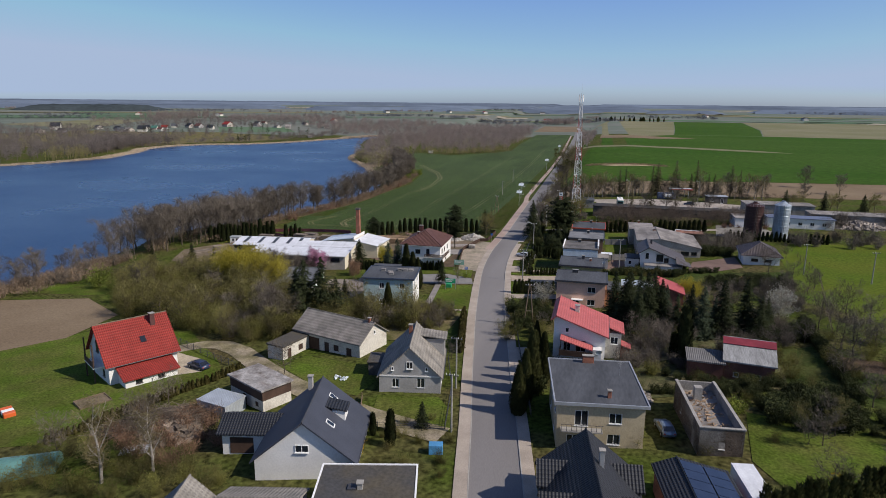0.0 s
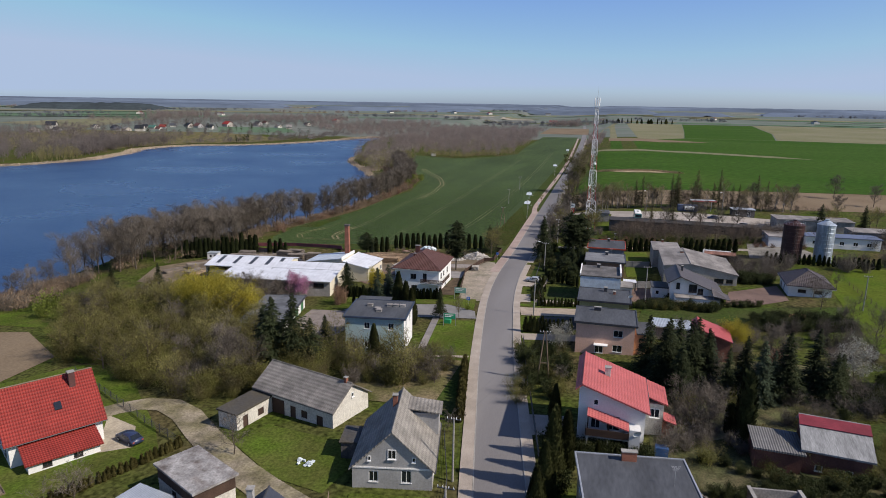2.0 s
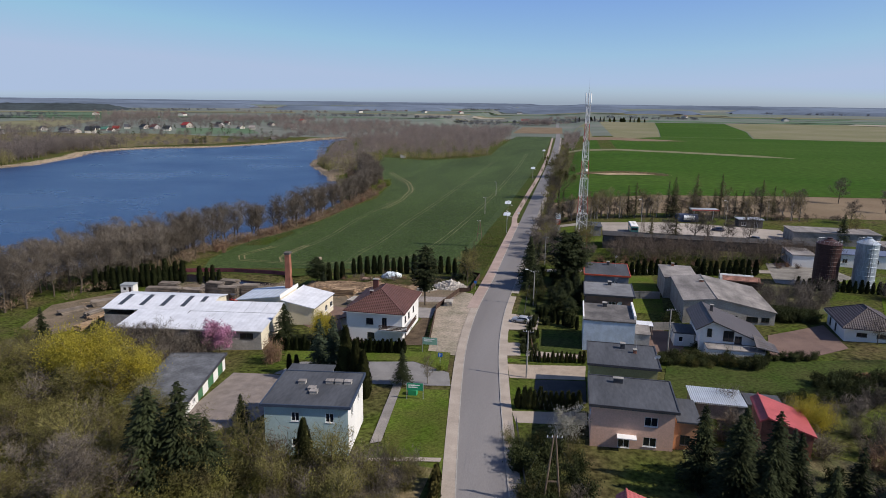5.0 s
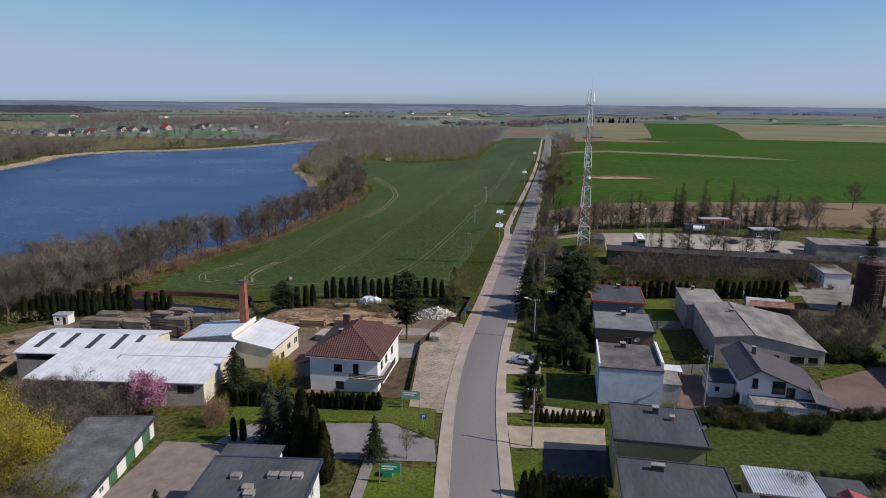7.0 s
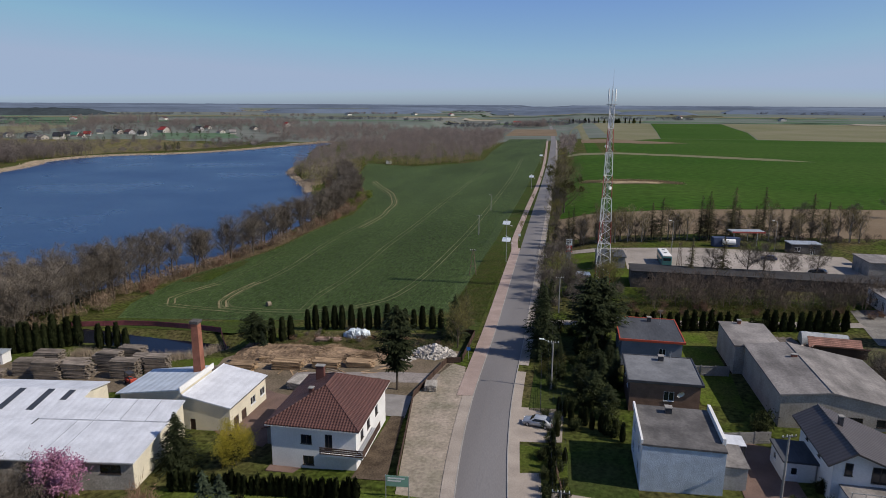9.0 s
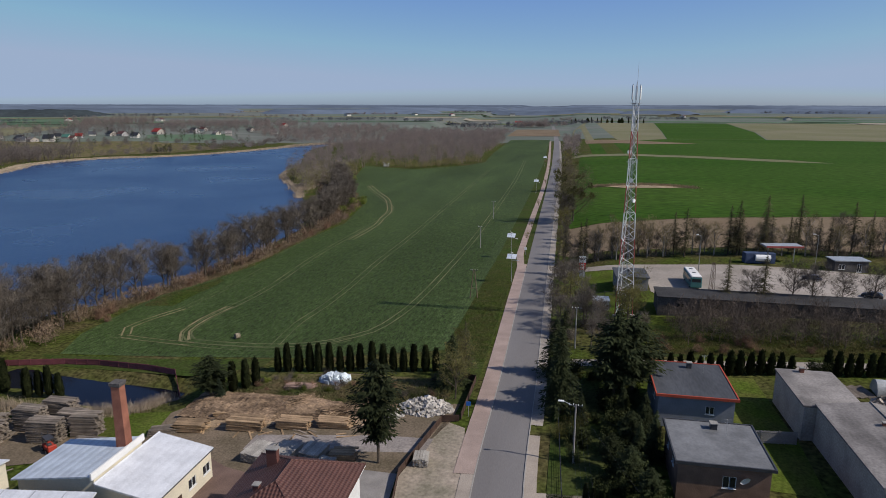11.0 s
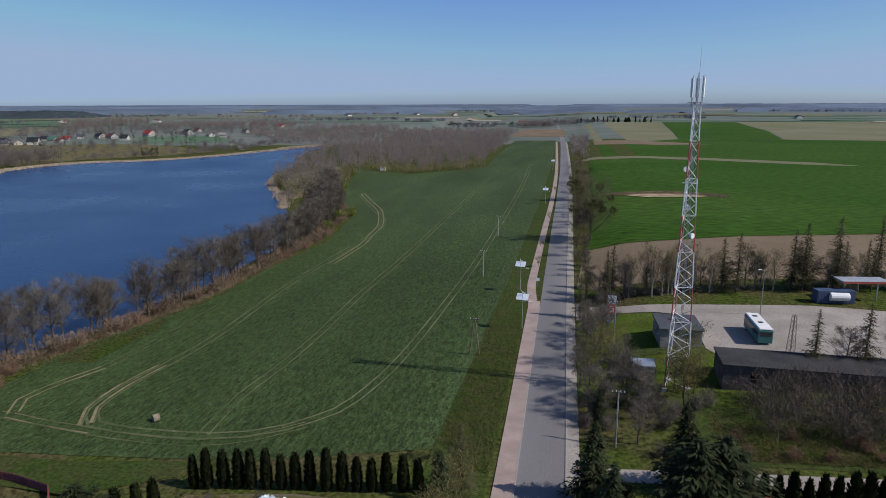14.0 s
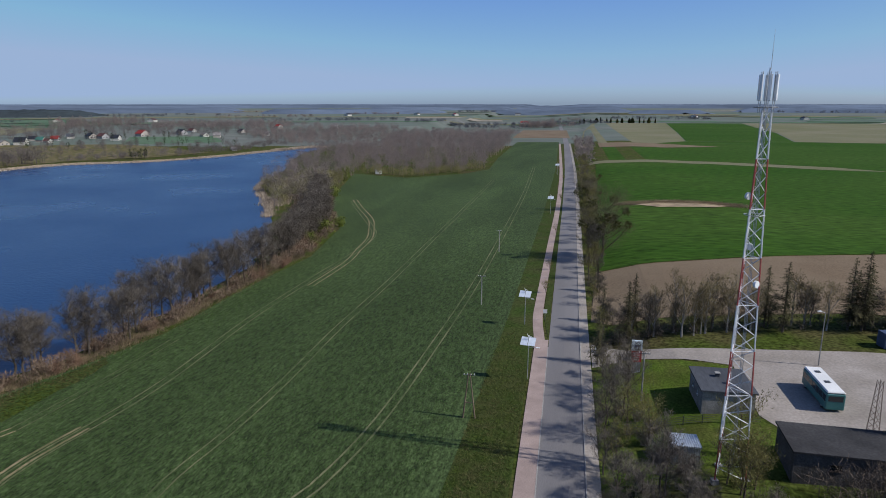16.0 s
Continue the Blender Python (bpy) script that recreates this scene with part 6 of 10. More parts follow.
class Planter:
    """Plants copies of a few prototypes of one kind; the prototypes themselves stand as the first ones."""

    def __init__(self, makers):
        self.makers, self.made, self.k = makers, [None] * len(makers), 0

    def plant(self, x, y, scale=1.0, which=None, tall=None):
        rs = random.Random(int(x * 131 + y * 17) & 0xffff)
        i = (self.k if which is None else which) % len(self.makers)
        self.k += 1
        m = pose(x, y, G(x, y) - 0.05, 0, 0, rs.uniform(0, 360))
        sc = (scale, scale, scale * (tall or rs.uniform(0.92, 1.1)))
        if self.made[i] is None:
            ob = self.made[i] = self.makers[i]()
            ob.matrix_world = m
            ob.scale = sc
            return ob
        ob = copy_thing(self.made[i], m)
        ob.scale = sc
        return ob


BARE = Planter([lambda s=s: bare_tree(s, 12, 7.5, 2700, width=0.05, limbs=12) for s in (1, 2, 3, 4)])
BARE_S = Planter([lambda s=s: bare_tree(s, 6, 5.5, 900, "fruit_tree", "small leafless garden tree", length=0.6, width=0.045, spread=0.25) for s in (11, 12, 13)])
BUD = Planter([lambda s=s: bare_tree(s, 12, 8, 1600, "budding_tree", "broadleaved tree with first yellow-green buds", M_TWIG2, length=0.7, width=0.09, spread=0.45) for s in (21, 22, 23)])
BIRCH = Planter([lambda s=s: bare_tree(s, 12, 5, 1900, "birch_tree", "slender birch tree coming into leaf", M_BIRCHTWIG, M_BIRCH, 0.6, 0.055, 0.4, rise=1.6, up=0.0, clear=0.15) for s in (31, 32, 33)])
SPRUCE = Planter([lambda s=s, w=w, c=c: conifer(s, 14, w, M_SPRUCE, clear=c, ragged=0.32) for s, w, c in ((41, 8.0, .06), (42, 7.0, .16), (43, 9.0, .1), (44, 7.6, .2))])
PINE = Planter([lambda s=s: conifer(s, 12, 7.0, M_SPRUCE, "pine_tree", "dark pine tree with bare lower trunk", clear=0.28, dense=1.1, ragged=0.4, rounded=True, droop=-0.15) for s in (46, 47)])
LARCH = Planter([lambda s=s, w=w: conifer(s, 13, w, M_LARCH, "larch_tree", "brownish larch tree with open branches", clear=0.16, dense=0.75, ragged=0.55, droop=0.12, lw=0.12) for s, w in ((48, 5.6), (49, 6.4), (50, 5.0))])
HEDGE = Planter([lambda s=s: thuja(s, 2.2, 1.15, M_HEDGE, "hedge_shrub", "olive-brown clipped hedge shrub", n=260) for s in (68, 69)])
BLUESPR = Planter([lambda s=s: conifer(s, 12, 6.4, M_BLUESPRUCE, "blue_spruce", "blue-green dense garden spruce") for s in (51, 52)])
THUJA = Planter([lambda s=s: thuja(s, 4.6, 1.25, M_THUJA, taper=0.45, n=1100) for s in (61, 62, 63, 64)])
THUJA_S = Planter([lambda s=s: thuja(s, 2.4, 0.85, M_THUJA, "thuja_shrub", "small clipped columnar thuja", n=420) for s in (66, 67)])
THUJA_L = Planter([lambda s=s: thuja(s, 3.6, 1.3, M_THUJA2, "thuja_tree", "olive-green pointed thuja in a hedge row", n=420) for s in (73, 74)])
BIGTHUJA = Planter([lambda s=s: thuja(s, 10, 3.2, M_THUJA2, "cypress_tree", "tall dense cypress tree", n=3600) for s in (71, 72)])
BUSH = Planter([lambda s=s: bush(s, 3.6, 5.0, M_BUSH, 2700, size=0.165) for s in (81, 82, 83, 84)])
GARDENBUSH = Planter([lambda s=s: bush(s, 3.6, 5.0, M_BUSH, 2400, "garden_shrub", "budding brown-green garden shrub", 0.165) for s in (131, 132)])
BUSHG = Planter([lambda s=s: bush(s, 3.0, 4.0, M_BUSHGREEN, 650, label="fresh spring-green garden shrub") for s in (86, 87)])
BRUSH = Planter([lambda s=s: bush(s, 3.4, 4.5, M_TWIG, 1100, "thicket", "leafless brown tangled thicket", 0.5, blade=0.05) for s in (91, 92, 93)])
BRUSHR = Planter([lambda s=s: bush(s, 2.4, 3.6, M_TWIGRED, 600, "thicket", "reddish leafless lakeside thicket", 0.5, blade=0.05) for s in (96, 97)])
DARKBUSH = Planter([lambda s=s: bush(s, 2.2, 2.6, leafmat("evergreen_leaves", (0.045, 0.054, 0.02), 0.35, 0.08), 1700, "evergreen_shrub", "dark dense evergreen shrub", 0.2) for s in (101, 102)])
LAUREL = Planter([lambda s=s: bush(s, 2.2, 2.6, leafmat("evergreen_hedge_leaves", (0.048, 0.056, 0.022), 0.35, 0.08), 1700, "laurel_shrub", "dark evergreen shrub in a garden hedge", 0.2) for s in (103, 104)])
WILLOW = Planter([lambda s=s: leafy_tree(s, 9, 9, 17000, M_WILLOW, "willow_tree", "yellow-green weeping willow tree", 0.17, 0.6, droop=2.6, limbs=15) for s in (111, 112)])
PINKTREE = Planter([lambda: leafy_tree(121, 5.2, 5.6, 6000, M_PINK, "blossom_tree", "pink blossoming ornamental plum tree", 0.24, 0.35, clear=0.15)])
WHITETREE = Planter([lambda: leafy_tree(125, 6.5, 7, 3000, M_WHITEBLOSSOM, "blossom_tree", "white blossoming fruit tree", 0.24, 0.4)])


M_MISTLE = leafmat("mistletoe_leaves", (0.1, 0.098, 0.036), 0.3, 0.15)


def mistletoe_tree():
    top = leafy_tree(131, 15, 12, 9000, leafmat("roadside_tree_twigs", (0.17, 0.145, 0.085), 0.3, 0.15), "old_roadside_tree", "old roadside tree with olive mistletoe clumps", 0.2, 0.8, limbs=15, clear=0.12)
    rng = np.random.default_rng(7)
    for k in range(18):
        a, r = rng.uniform(0, 6.28), rng.uniform(2.0, 5.2)
        c = np.array([r * math.cos(a), r * math.sin(a), rng.uniform(6.5, 13.5)])
        n = 130
        p = rng.normal(0, 1, (n, 3))
        p /= np.linalg.norm(p, axis=1)[:, None]
        s = np.cross(p, rng.normal(0, 1, (n, 3)))
        s /= np.linalg.norm(s, axis=1)[:, None]
        v, f = quads(c + p * rng.uniform(0.1, 0.75, (n, 1)), p, s, 0.5 * rng.uniform(0.6, 1.3, (n, 1)), 0.22 * rng.uniform(0.6, 1.3, (n, 1)))
        pydata("mistletoe", v, f, M_MISTLE, top)
    return top


MISTLE = Planter([mistletoe_tree])


def line_of(pl, x0, y0, x1, y1, n, scale=1.0, jitter=0.15):
    rs = random.Random(int(x0 * 7 + y0 * 3 + n))
    for i in range(n):
        f = i / max(1, n - 1)
        pl.plant(x0 + (x1 - x0) * f + rs.uniform(-jitter, jitter), y0 + (y1 - y0) * f + rs.uniform(-jitter, jitter), scale * rs.uniform(0.88, 1.12))


def scatter(pl, poly, n, smin=0.8, smax=1.2, seed=0, gap=2.0, avoid=()):
    rs = random.Random(seed)
    xs, ys = [p[0] for p in poly], [p[1] for p in poly]
    got, tries = [], 0
    while len(got) < n and tries < n * 60:
        tries += 1
        x, y = rs.uniform(min(xs), max(xs)), rs.uniform(min(ys), max(ys))
        if signed(poly, [x], [y])[0] > 0 or any((x - a) ** 2 + (y - b) ** 2 < gap * gap for a, b in got):
            continue
        got.append((x, y))
        pl.plant(x, y, rs.uniform(smin, smax))


# ---------------------------------------------------------------- planting
# lake shore
SHORE = [(-134, 236), (-138, 262), (-134, 290), (-126, 312), (-125, 345), (-122, 394), (-131, 447), (-152, 498), (-172, 548)]
for (a, b), (c, d) in zip(SHORE, SHORE[1:]):
    L = math.hypot(c - a, d - b)
    line_of(BARE, a - 5, b, c - 5, d, int(L / 2.9), 1.2, 3.2)
scatter(BARE, [(-165, 178), (-150, 180), (-141, 204), (-134, 226), (-139, 262), (-158, 252), (-168, 230), (-165, 205)], 64, 1.0, 1.35, 3, 3.4)
scatter(BARE, [(-176, 118), (-158, 124), (-152, 140), (-151, 178), (-162, 174), (-163, 145), (-172, 128)], 16, 0.6, 0.9, 31, 3.6)
scatter(BUSHG, [(-132, 150), (-118, 162), (-96, 159), (-100, 151), (-122, 142)], 16, 0.8, 1.2, 33, 3)
scatter(BRUSH, [(-160, 128), (-146, 132), (-140, 150), (-150, 176), (-160, 172)], 18, 0.7, 1.1, 34, 2.6)
BUSHG.plant(-168, 548, 2.4)
BUSHG.plant(-190, 625, 3.4)
BUSHG.plant(-172, 536, 2.2)
BUSHG.plant(-125, 414, 1.6)
BUSHG.plant(-130, 437, 2.4)
for x, y, s in ((-176, 560, 1.0), (-180, 585, 1.1), (-166, 530, .9), (-150, 492, .9), (-186, 605, 1.0)):
    BUD.plant(x, y, s)
scatter(BRUSHR, [(-131, 250), (-128, 312), (-123, 345), (-119, 394), (-129, 447), (-135, 445), (-127, 390), (-129, 340), (-137, 300), (-138, 262)], 36, 0.7, 1.2, 35, 3)
BUSHG.plant(-128, 452, 1.5)
# thicket in the middle of the village
GARDEN = [(-19.5, 198), (-10, 198), (-9.5, 237), (-22, 238)]
scatter(SPRUCE, GARDEN, 4, 0.35, 0.5, 51, 6)
scatter(DARKBUSH, GARDEN, 26, 0.9, 1.6, 52, 2.2)
scatter(DARKBUSH, [(-16, 118), (-9, 118), (-9, 138), (-18, 140)], 22, 0.9, 1.5, 53, 2)
scatter(GARDENBUSH, [(-17, 116), (-9, 116), (-9, 139), (-19, 140)], 12, 0.5, 0.8, 54, 2.5)
scatter(DARKBUSH, [(5, 118), (34, 118), (36, 142), (4, 142)], 16, 0.8, 1.3, 55, 3.2)
scatter(BRUSH, [(10, 116), (34, 116), (37, 140), (12, 141)], 26, 0.6, 1.0, 56, 2.6)
WILD = [(-122, 140), (-104, 118), (-86, 112.5), (-75, 107.5), (-63, 106.5), (-56.5, 114), (-42, 117), (-34, 117), (-33, 128), (-56, 131), (-66, 136), (-78, 146), (-96, 158), (-118, 160), (-132, 150)]
scatter(BUSH, WILD, 215, 0.85, 1.45, 7, 2.1)
scatter(BUD, WILD, 52, 0.5, 0.78, 8, 3.8)
BARE.plant(-63.6, 113, 0.95)
BARE.plant(-67.5, 117.5, 0.8)
BUD.plant(-71, 121, 0.95)
scatter(BRUSH, WILD, 24, 0.9, 1.5, 9, 3.5)
scatter(BUSHG, [(-136, 142), (-110, 128), (-104, 132), (-128, 150)], 8, 0.9, 1.2, 10, 4)
BUSHG.plant(-134, 146, 1.6)
for x, y, s in ((-129, 161, .6), (-121, 169, .55), (-99, 160, .6)):
    SPRUCE.plant(x, y, s)
WILLOW.plant(-86.5, 144, 1.28)
WILLOW.plant(-93, 147, 1.28)
WILLOW.plant(-81.5, 145, 1.0)
WILLOW.plant(-60.8, 176.6, 0.62)
for x, y, s in ((-60.2, 121.2, 1.2), (-56.4, 122.0, 1.25), (-63.0, 123.4, 1.0), (-53.4, 122.4, .85)):
    SPRUCE.plant(x, y, s, tall=0.82)
SPRUCE.plant(-58.0, 138.6, 0.4)
SPRUCE.plant(-68.4, 175.2, 0.74, tall=0.78, which=2)
PINE.plant(-61, 176, 0.45, tall=0.9)
PINE.plant(-79.9, 219.6, 0.95, tall=0.72)
BLUESPR.plant(-77.6, 218.5, 0.45, tall=0.85)
for x, y, s in ((-89.5, 161.7, .62), (-96.8, 162.9, .6), (-83.0, 164.2, .5), (-93.2, 161.6, .66), (-86.4, 163.2, .52)):
    BARE.plant(x, y, s)
PINKTREE.plant(-77.5, 165.5, 1.15)
scatter(BRUSH, [(-104, 150), (-80, 156), (-80, 165), (-102, 166)], 20, 1.0, 1.5, 21, 3)
scatter(BARE_S, [(-104, 150), (-80, 156), (-80, 165), (-102, 166)], 8, 0.9, 1.3, 22, 4)
BRUSHR.plant(-65.3, 162.4, 0.85, tall=2.0)
BRUSHR.plant(-64.4, 163.8, 0.8, tall=1.8)
BRUSHR.plant(-66.2, 164.2, 0.75, tall=2.2)
# rows of thuja
line_of(THUJA, -74, 233.0, -44.5, 235.5, 16, 1.06, 0.2)
line_of(THUJA, -79, 221.5, -75, 226, 4, 1.05, 0.2)
line_of(THUJA, -140, 208, -121, 219, 16, 1.3, 0.25)
line_of(THUJA, -114.6, 217.9, -109.4, 219.4, 4, 1.1, 0.15)
line_of(THUJA_S, -66, 169.8, -42, 170.8, 30, 1.08, 0.08)
line_of(THUJA_S, -5, 238.7, 16.5, 240.2, 14, 1.55, 0.1)
line_of(THUJA_S, 22, 240, 37, 241, 10, 1.7, 0.1)
line_of(THUJA_S, 43, 226, 72, 225, 24, 1.2, 0.1)
line_of(THUJA_L, 18.5, 64, 37, 73.5, 22, 1.1, 0.25)
line_of(HEDGE, -26.5, 128, -22.9, 108, 19, 1.15, 0.12)
line_of(HEDGE, -70.5, 64, -58.5, 92.5, 46, 0.68, 0.15)
line_of(THUJA_L, -18.5, 151.0, -9.5, 151.4, 12, 0.85, 0.1)
line_of(THUJA_L, -18, 170.6, -8.6, 171.0, 13, 0.55, 0.1)
line_of(THUJA, -18.5, 197.5, -10, 190, 10, 0.6, 0.3)
line_of(THUJA_S, -19.5, 187, -19, 176, 7, 0.9, 0.2)
THUJA.plant(-59.9, 158.9, 0.7)
THUJA.plant(-58.6, 159.1, 0.7)
BIGTHUJA.plant(-43.6, 128.3, 0.74)
# conifers along the road
for x, y, s in ((-22.0, 221, 0.98), (-23, 236, .85), (-12.2, 240.5, 0.8), (-9.6, 209, .5), (-21.5, 257, .5)):
    SPRUCE.plant(x, y, s)
PINE.plant(-45.5, 202.9, 1.15)
PINE.plant(-13.8, 225.0, 1.3)
PINE.plant(-10.9, 226.6, 1.35)
PINE.plant(-13.0, 232.0, 1.0)
SPRUCE.plant(-40.2, 229, 0.75)
LARCH.plant(-38.9, 235.2, 0.75)
LARCH.plant(-40.0, 233.2, 0.62)
BUD.plant(-38.8, 224, 0.8)
BUD.plant(-39.3, 230, 0.75)
BUD.plant(-41, 243, 0.5)
for x, y, s in ((-53.4, 157.5, .95), (-50.0, 155.0, .95)):
    BLUESPR.plant(x, y, s)
BIGTHUJA.plant(-47.2, 153.6, 1.0)
BIGTHUJA.plant(-45.0, 152.2, 0.95)
BIGTHUJA.plant(-43.2, 150.4, 0.85)
SPRUCE.plant(-38.2, 155.8, 0.5)
BIRCH.plant(-34.2, 157, 0.5)
MISTLE.plant(-19.7, 391.7, 1.45)
BARE.plant(-22.4, 385, 1.0)
MISTLE.plant(-23, 488, 1.1)
rs = random.Random(41)
for y in range(300, 720, 6):
    (BRUSH, BUD, BARE, LARCH if y < 360 else BUD)[y // 6 % 4].plant(-22.8 + rs.uniform(-1.6, 1.6), y, rs.uniform(0.5, 0.85) * (1 if y < 400 else 1.15))
for y in (352, 376, 433, 520, 610):
    BUD.plant(-35.4, y, 0.3)
# gardens on the right
for x, y, s in ((4.5, 133, .75), (7.4, 129.5, .8), (9.6, 135, .7), (12.1, 131.5, .78), (14.8, 134.5, .62), (20.2, 122.7, .86), (18.6, 126.4, .7), (28.4, 126.5, .82), (30.6, 124.5, .6), (23.4, 129, .55)):
    (BLUESPR if int(x) % 3 == 2 else SPRUCE).plant(x, y, s, tall=1.0)
WILLOW.plant(20.6, 146.5, 0.62)
WHITETREE.plant(35.4, 131.5, 1.0)
for x, y, s in ((6.4, 124.4, .85), (10.4, 126.6, .9), (13.2, 128, .7), (8.6, 122, .66), (24, 124.5, .85), (32.5, 128, .55), (16, 125.5, .52)):
    SPRUCE.plant(x, y, s)
WHITETREE.plant(-10.8, 139.5, 0.85)
BRUSHR.plant(26.0, 139.8, 1.2)
for x, y, s in ((8.6, 112.5, 1.1), (12, 113.5, 1.1), (38.1, 103.8, 1.1), (47, 104, 1.3), (10.5, 109.5, .9), (31.5, 89.2, .7), (27.5, 82.5, .6), (-9.5, 125, .6)):
    BARE_S.plant(x, y, s)
THUJA.plant(15.6, 110, 1.9, tall=1.1)
THUJA.plant(14.2, 112, 1.0)
for x, y, s in ((-8.4, 93.4, .95), (-7.0, 97.0, .8), (-8.9, 89.0, .85), (-8.6, 100.8, .7), (-9.4, 85.0, .8), (-9.4, 110.6, .6)):
    BIGTHUJA.plant(x, y, s)
scatter(LAUREL, [(-7.6, 101.5), (2.5, 102.2), (2.5, 104.0), (-7.6, 103.6)], 14, 0.8, 1.15, 57, 1.2)
scatter(BRUSH, [(4, 104.5), (15, 106), (14, 119), (4, 118)], 20, 0.55, 0.9, 58, 2.0)
scatter(LAUREL, [(9, 95.5), (12, 95), (29, 101.2), (28, 102.2)], 24, 0.55, 0.85, 59, 1.0)
DARKBUSH.plant(-7.4, 92.5, 1.3)
DARKBUSH.plant(-9.2, 102, 1.2)
scatter(LAUREL, [(5, 104), (15, 102.5), (24, 92), (38, 86), (40, 90), (30, 99), (18, 100)], 40, 0.6, 0.95, 13, 1.6)
scatter(GARDENBUSH, [(5, 97), (30, 100), (46, 96), (50, 128), (34, 120), (8, 122)], 26, 0.5, 0.9, 14, 4)
scatter(BRUSH, [(8, 140), (40, 140), (52, 180), (30, 158), (10, 142)], 12, 0.5, 1.0, 15, 4)
scatter(LAUREL, [(5, 174), (32, 176.5), (32, 178.4), (5, 176.2)], 26, 0.55, 0.85, 16, 1.1)
scatter(LAUREL, [(26, 200), (38, 198.5), (38, 202), (26, 203.5)], 22, 0.9, 1.3, 17, 1.2)
scatter(LAUREL, [(26, 162), (46, 166), (46, 170), (27, 166)], 20, 0.8, 1.2, 18, 1.5)
scatter(BRUSH, [(30, 204), (44, 206), (50, 226), (36, 226)], 16, 0.8, 1.2, 19, 2.8)
scatter(BRUSH, [(58, 214), (90, 220), (100, 240), (70, 238)], 12, 0.9, 1.4, 20, 3)
HEDGEROW = [(1, 171.8), (21, 171), (23.5, 176.2), (6.9, 175.4)]
scatter(LAUREL, HEDGEROW, 40, 0.6, 1.0, 60, 1.5)
scatter(GARDENBUSH, HEDGEROW, 12, 0.35, 0.55, 61, 2)
scatter(BUSHG, HEDGEROW, 3, 0.4, 0.6, 62, 4)
scatter(BARE_S, [(36, 118), (56, 116), (60, 138), (44, 148), (39, 134)], 12, 0.8, 1.2, 63, 4)
scatter(LAUREL, [(-20.4, 174), (-17.6, 174), (-18.2, 197), (-21.6, 197)], 16, 0.5, 0.8, 64, 1.6)
YELLOW = Planter([lambda: bush(141, 2.6, 2.4, M_YELLOWBUSH, 600, "forsythia_bush", "yellow blossoming forsythia bush", 0.25)])
YELLOW.plant(-28, 69.2, 0.9)
YELLOW.plant(27.5, 72, 0.8)
BUSHG.plant(19.6, 89.7, 0.9)
BUSHG.plant(-33.5, 163.2, 0.5)
for x, y, s in ((-24.5, 72.4, 1.0), (-27.7, 74.6, .7), (-25.4, 76, .6)):
    THUJA.plant(x, y, s)
SPRUCE.plant(-21.9, 78.5, 0.3)
for x, y, s in ((-61.5, 77.5, .9), (-61, 116, 1.2), (-76, 118, 1.1), (-73, 127, 1.2), (-23.7, 104.7, .5), (-57.5, 66, 1.0), (-60, 70, 1.1), (-50, 92, .9), (-66, 61, 1), (-64, 112, 1.3), (-67, 109, 1.0)):
    BARE_S.plant(x, y, s)
BIRCH.plant(-55.8, 57.1, 1.0)
BIRCH.plant(-51.3, 60.6, 0.9)
scatter(BRUSHR, [(-64, 62), (-50, 60), (-46, 70), (-54, 76), (-62, 74)], 20, 0.7, 1.1, 23, 2.2)
scatter(GARDENBUSH, [(-72, 52), (-40, 56), (-42, 62), (-68, 62)], 24, 0.5, 0.9, 24, 2.2)
scatter(GARDENBUSH, [(-33, 76), (-22, 80), (-20, 84), (-14, 66), (-24, 66)], 16, 0.3, 0.5, 25, 1.6)
# belt behind the yard
for x, y, s in ((-13.4, 201.5, .5), (-11.4, 198.2, .42), (-15.4, 205.5, .45), (-12.4, 211, .5)):
    PINE.plant(x, y, s, tall=1.0)
for x, y, s in ((-12.3, 219.2, .42), (-9.4, 213.4, .3), (-17.6, 183.5, .24), (-18.8, 190.4, .3)):
    BIGTHUJA.plant(x, y, s)
rs = random.Random(77)
for k in range(62):
    x = -20 + k * 1.55
    pl = LARCH if k % 9 == 1 or k in (28, 30, 31, 35, 40, 41, 47) else BIRCH if k % 4 else BARE
    if pl is BIRCH and k % 3 == 0:
        continue
    pl.plant(x + rs.uniform(-1, 1), 318 + rs.uniform(-2, 2) + k * 0.24, rs.uniform(0.72, 1.0) * (0.8 if pl is BARE else 1.1))
for x, y, s in ((26.7, 322.9, 1.05), (35.6, 328.5, 1.1), (45.4, 331, 1.1), (12, 321, 0.95), (62, 336, 1.0)):
    LARCH.plant(x, y, s * 1.15)
BARE.plant(108.7, 387.5, 1.1)
BARE.plant(92.9, 330, 0.9)
for x, y, s in ((13.2, 273.9, .95), (18.5, 275, .8), (20.8, 274.3, 1.0), (26.9, 274.9, .9), (30.5, 274.1, 1.0), (37, 275, .8), (44, 277, .9)):
    (LARCH if int(x) in (13, 20) else BARE).plant(x, y, s)
for x, y, s in ((-6.8, 273.0, 0.8), (-8.6, 262, 0.75)):
    BUD.plant(x, y, s)
for x, y, s in ((-17.6, 265, .75), (-20.5, 281, .7), (-22, 293, .6), (-18, 276, .7), (-23, 262, .7), (-15, 262, .6), (-22.5, 270, .65)):
    (BARE if int(x) % 2 else BUD).plant(x, y, s)
BUD.plant(-8.4, 264.6, 0.72)
BUD.plant(-6.6, 265.8, 0.6)
BARE.plant(-9.6, 266.6, 0.55)
scatter(BRUSH, [(-24.5, 255), (-10, 255), (-4, 262), (-24.5, 262)], 10, 0.5, 0.9, 26, 2.2)
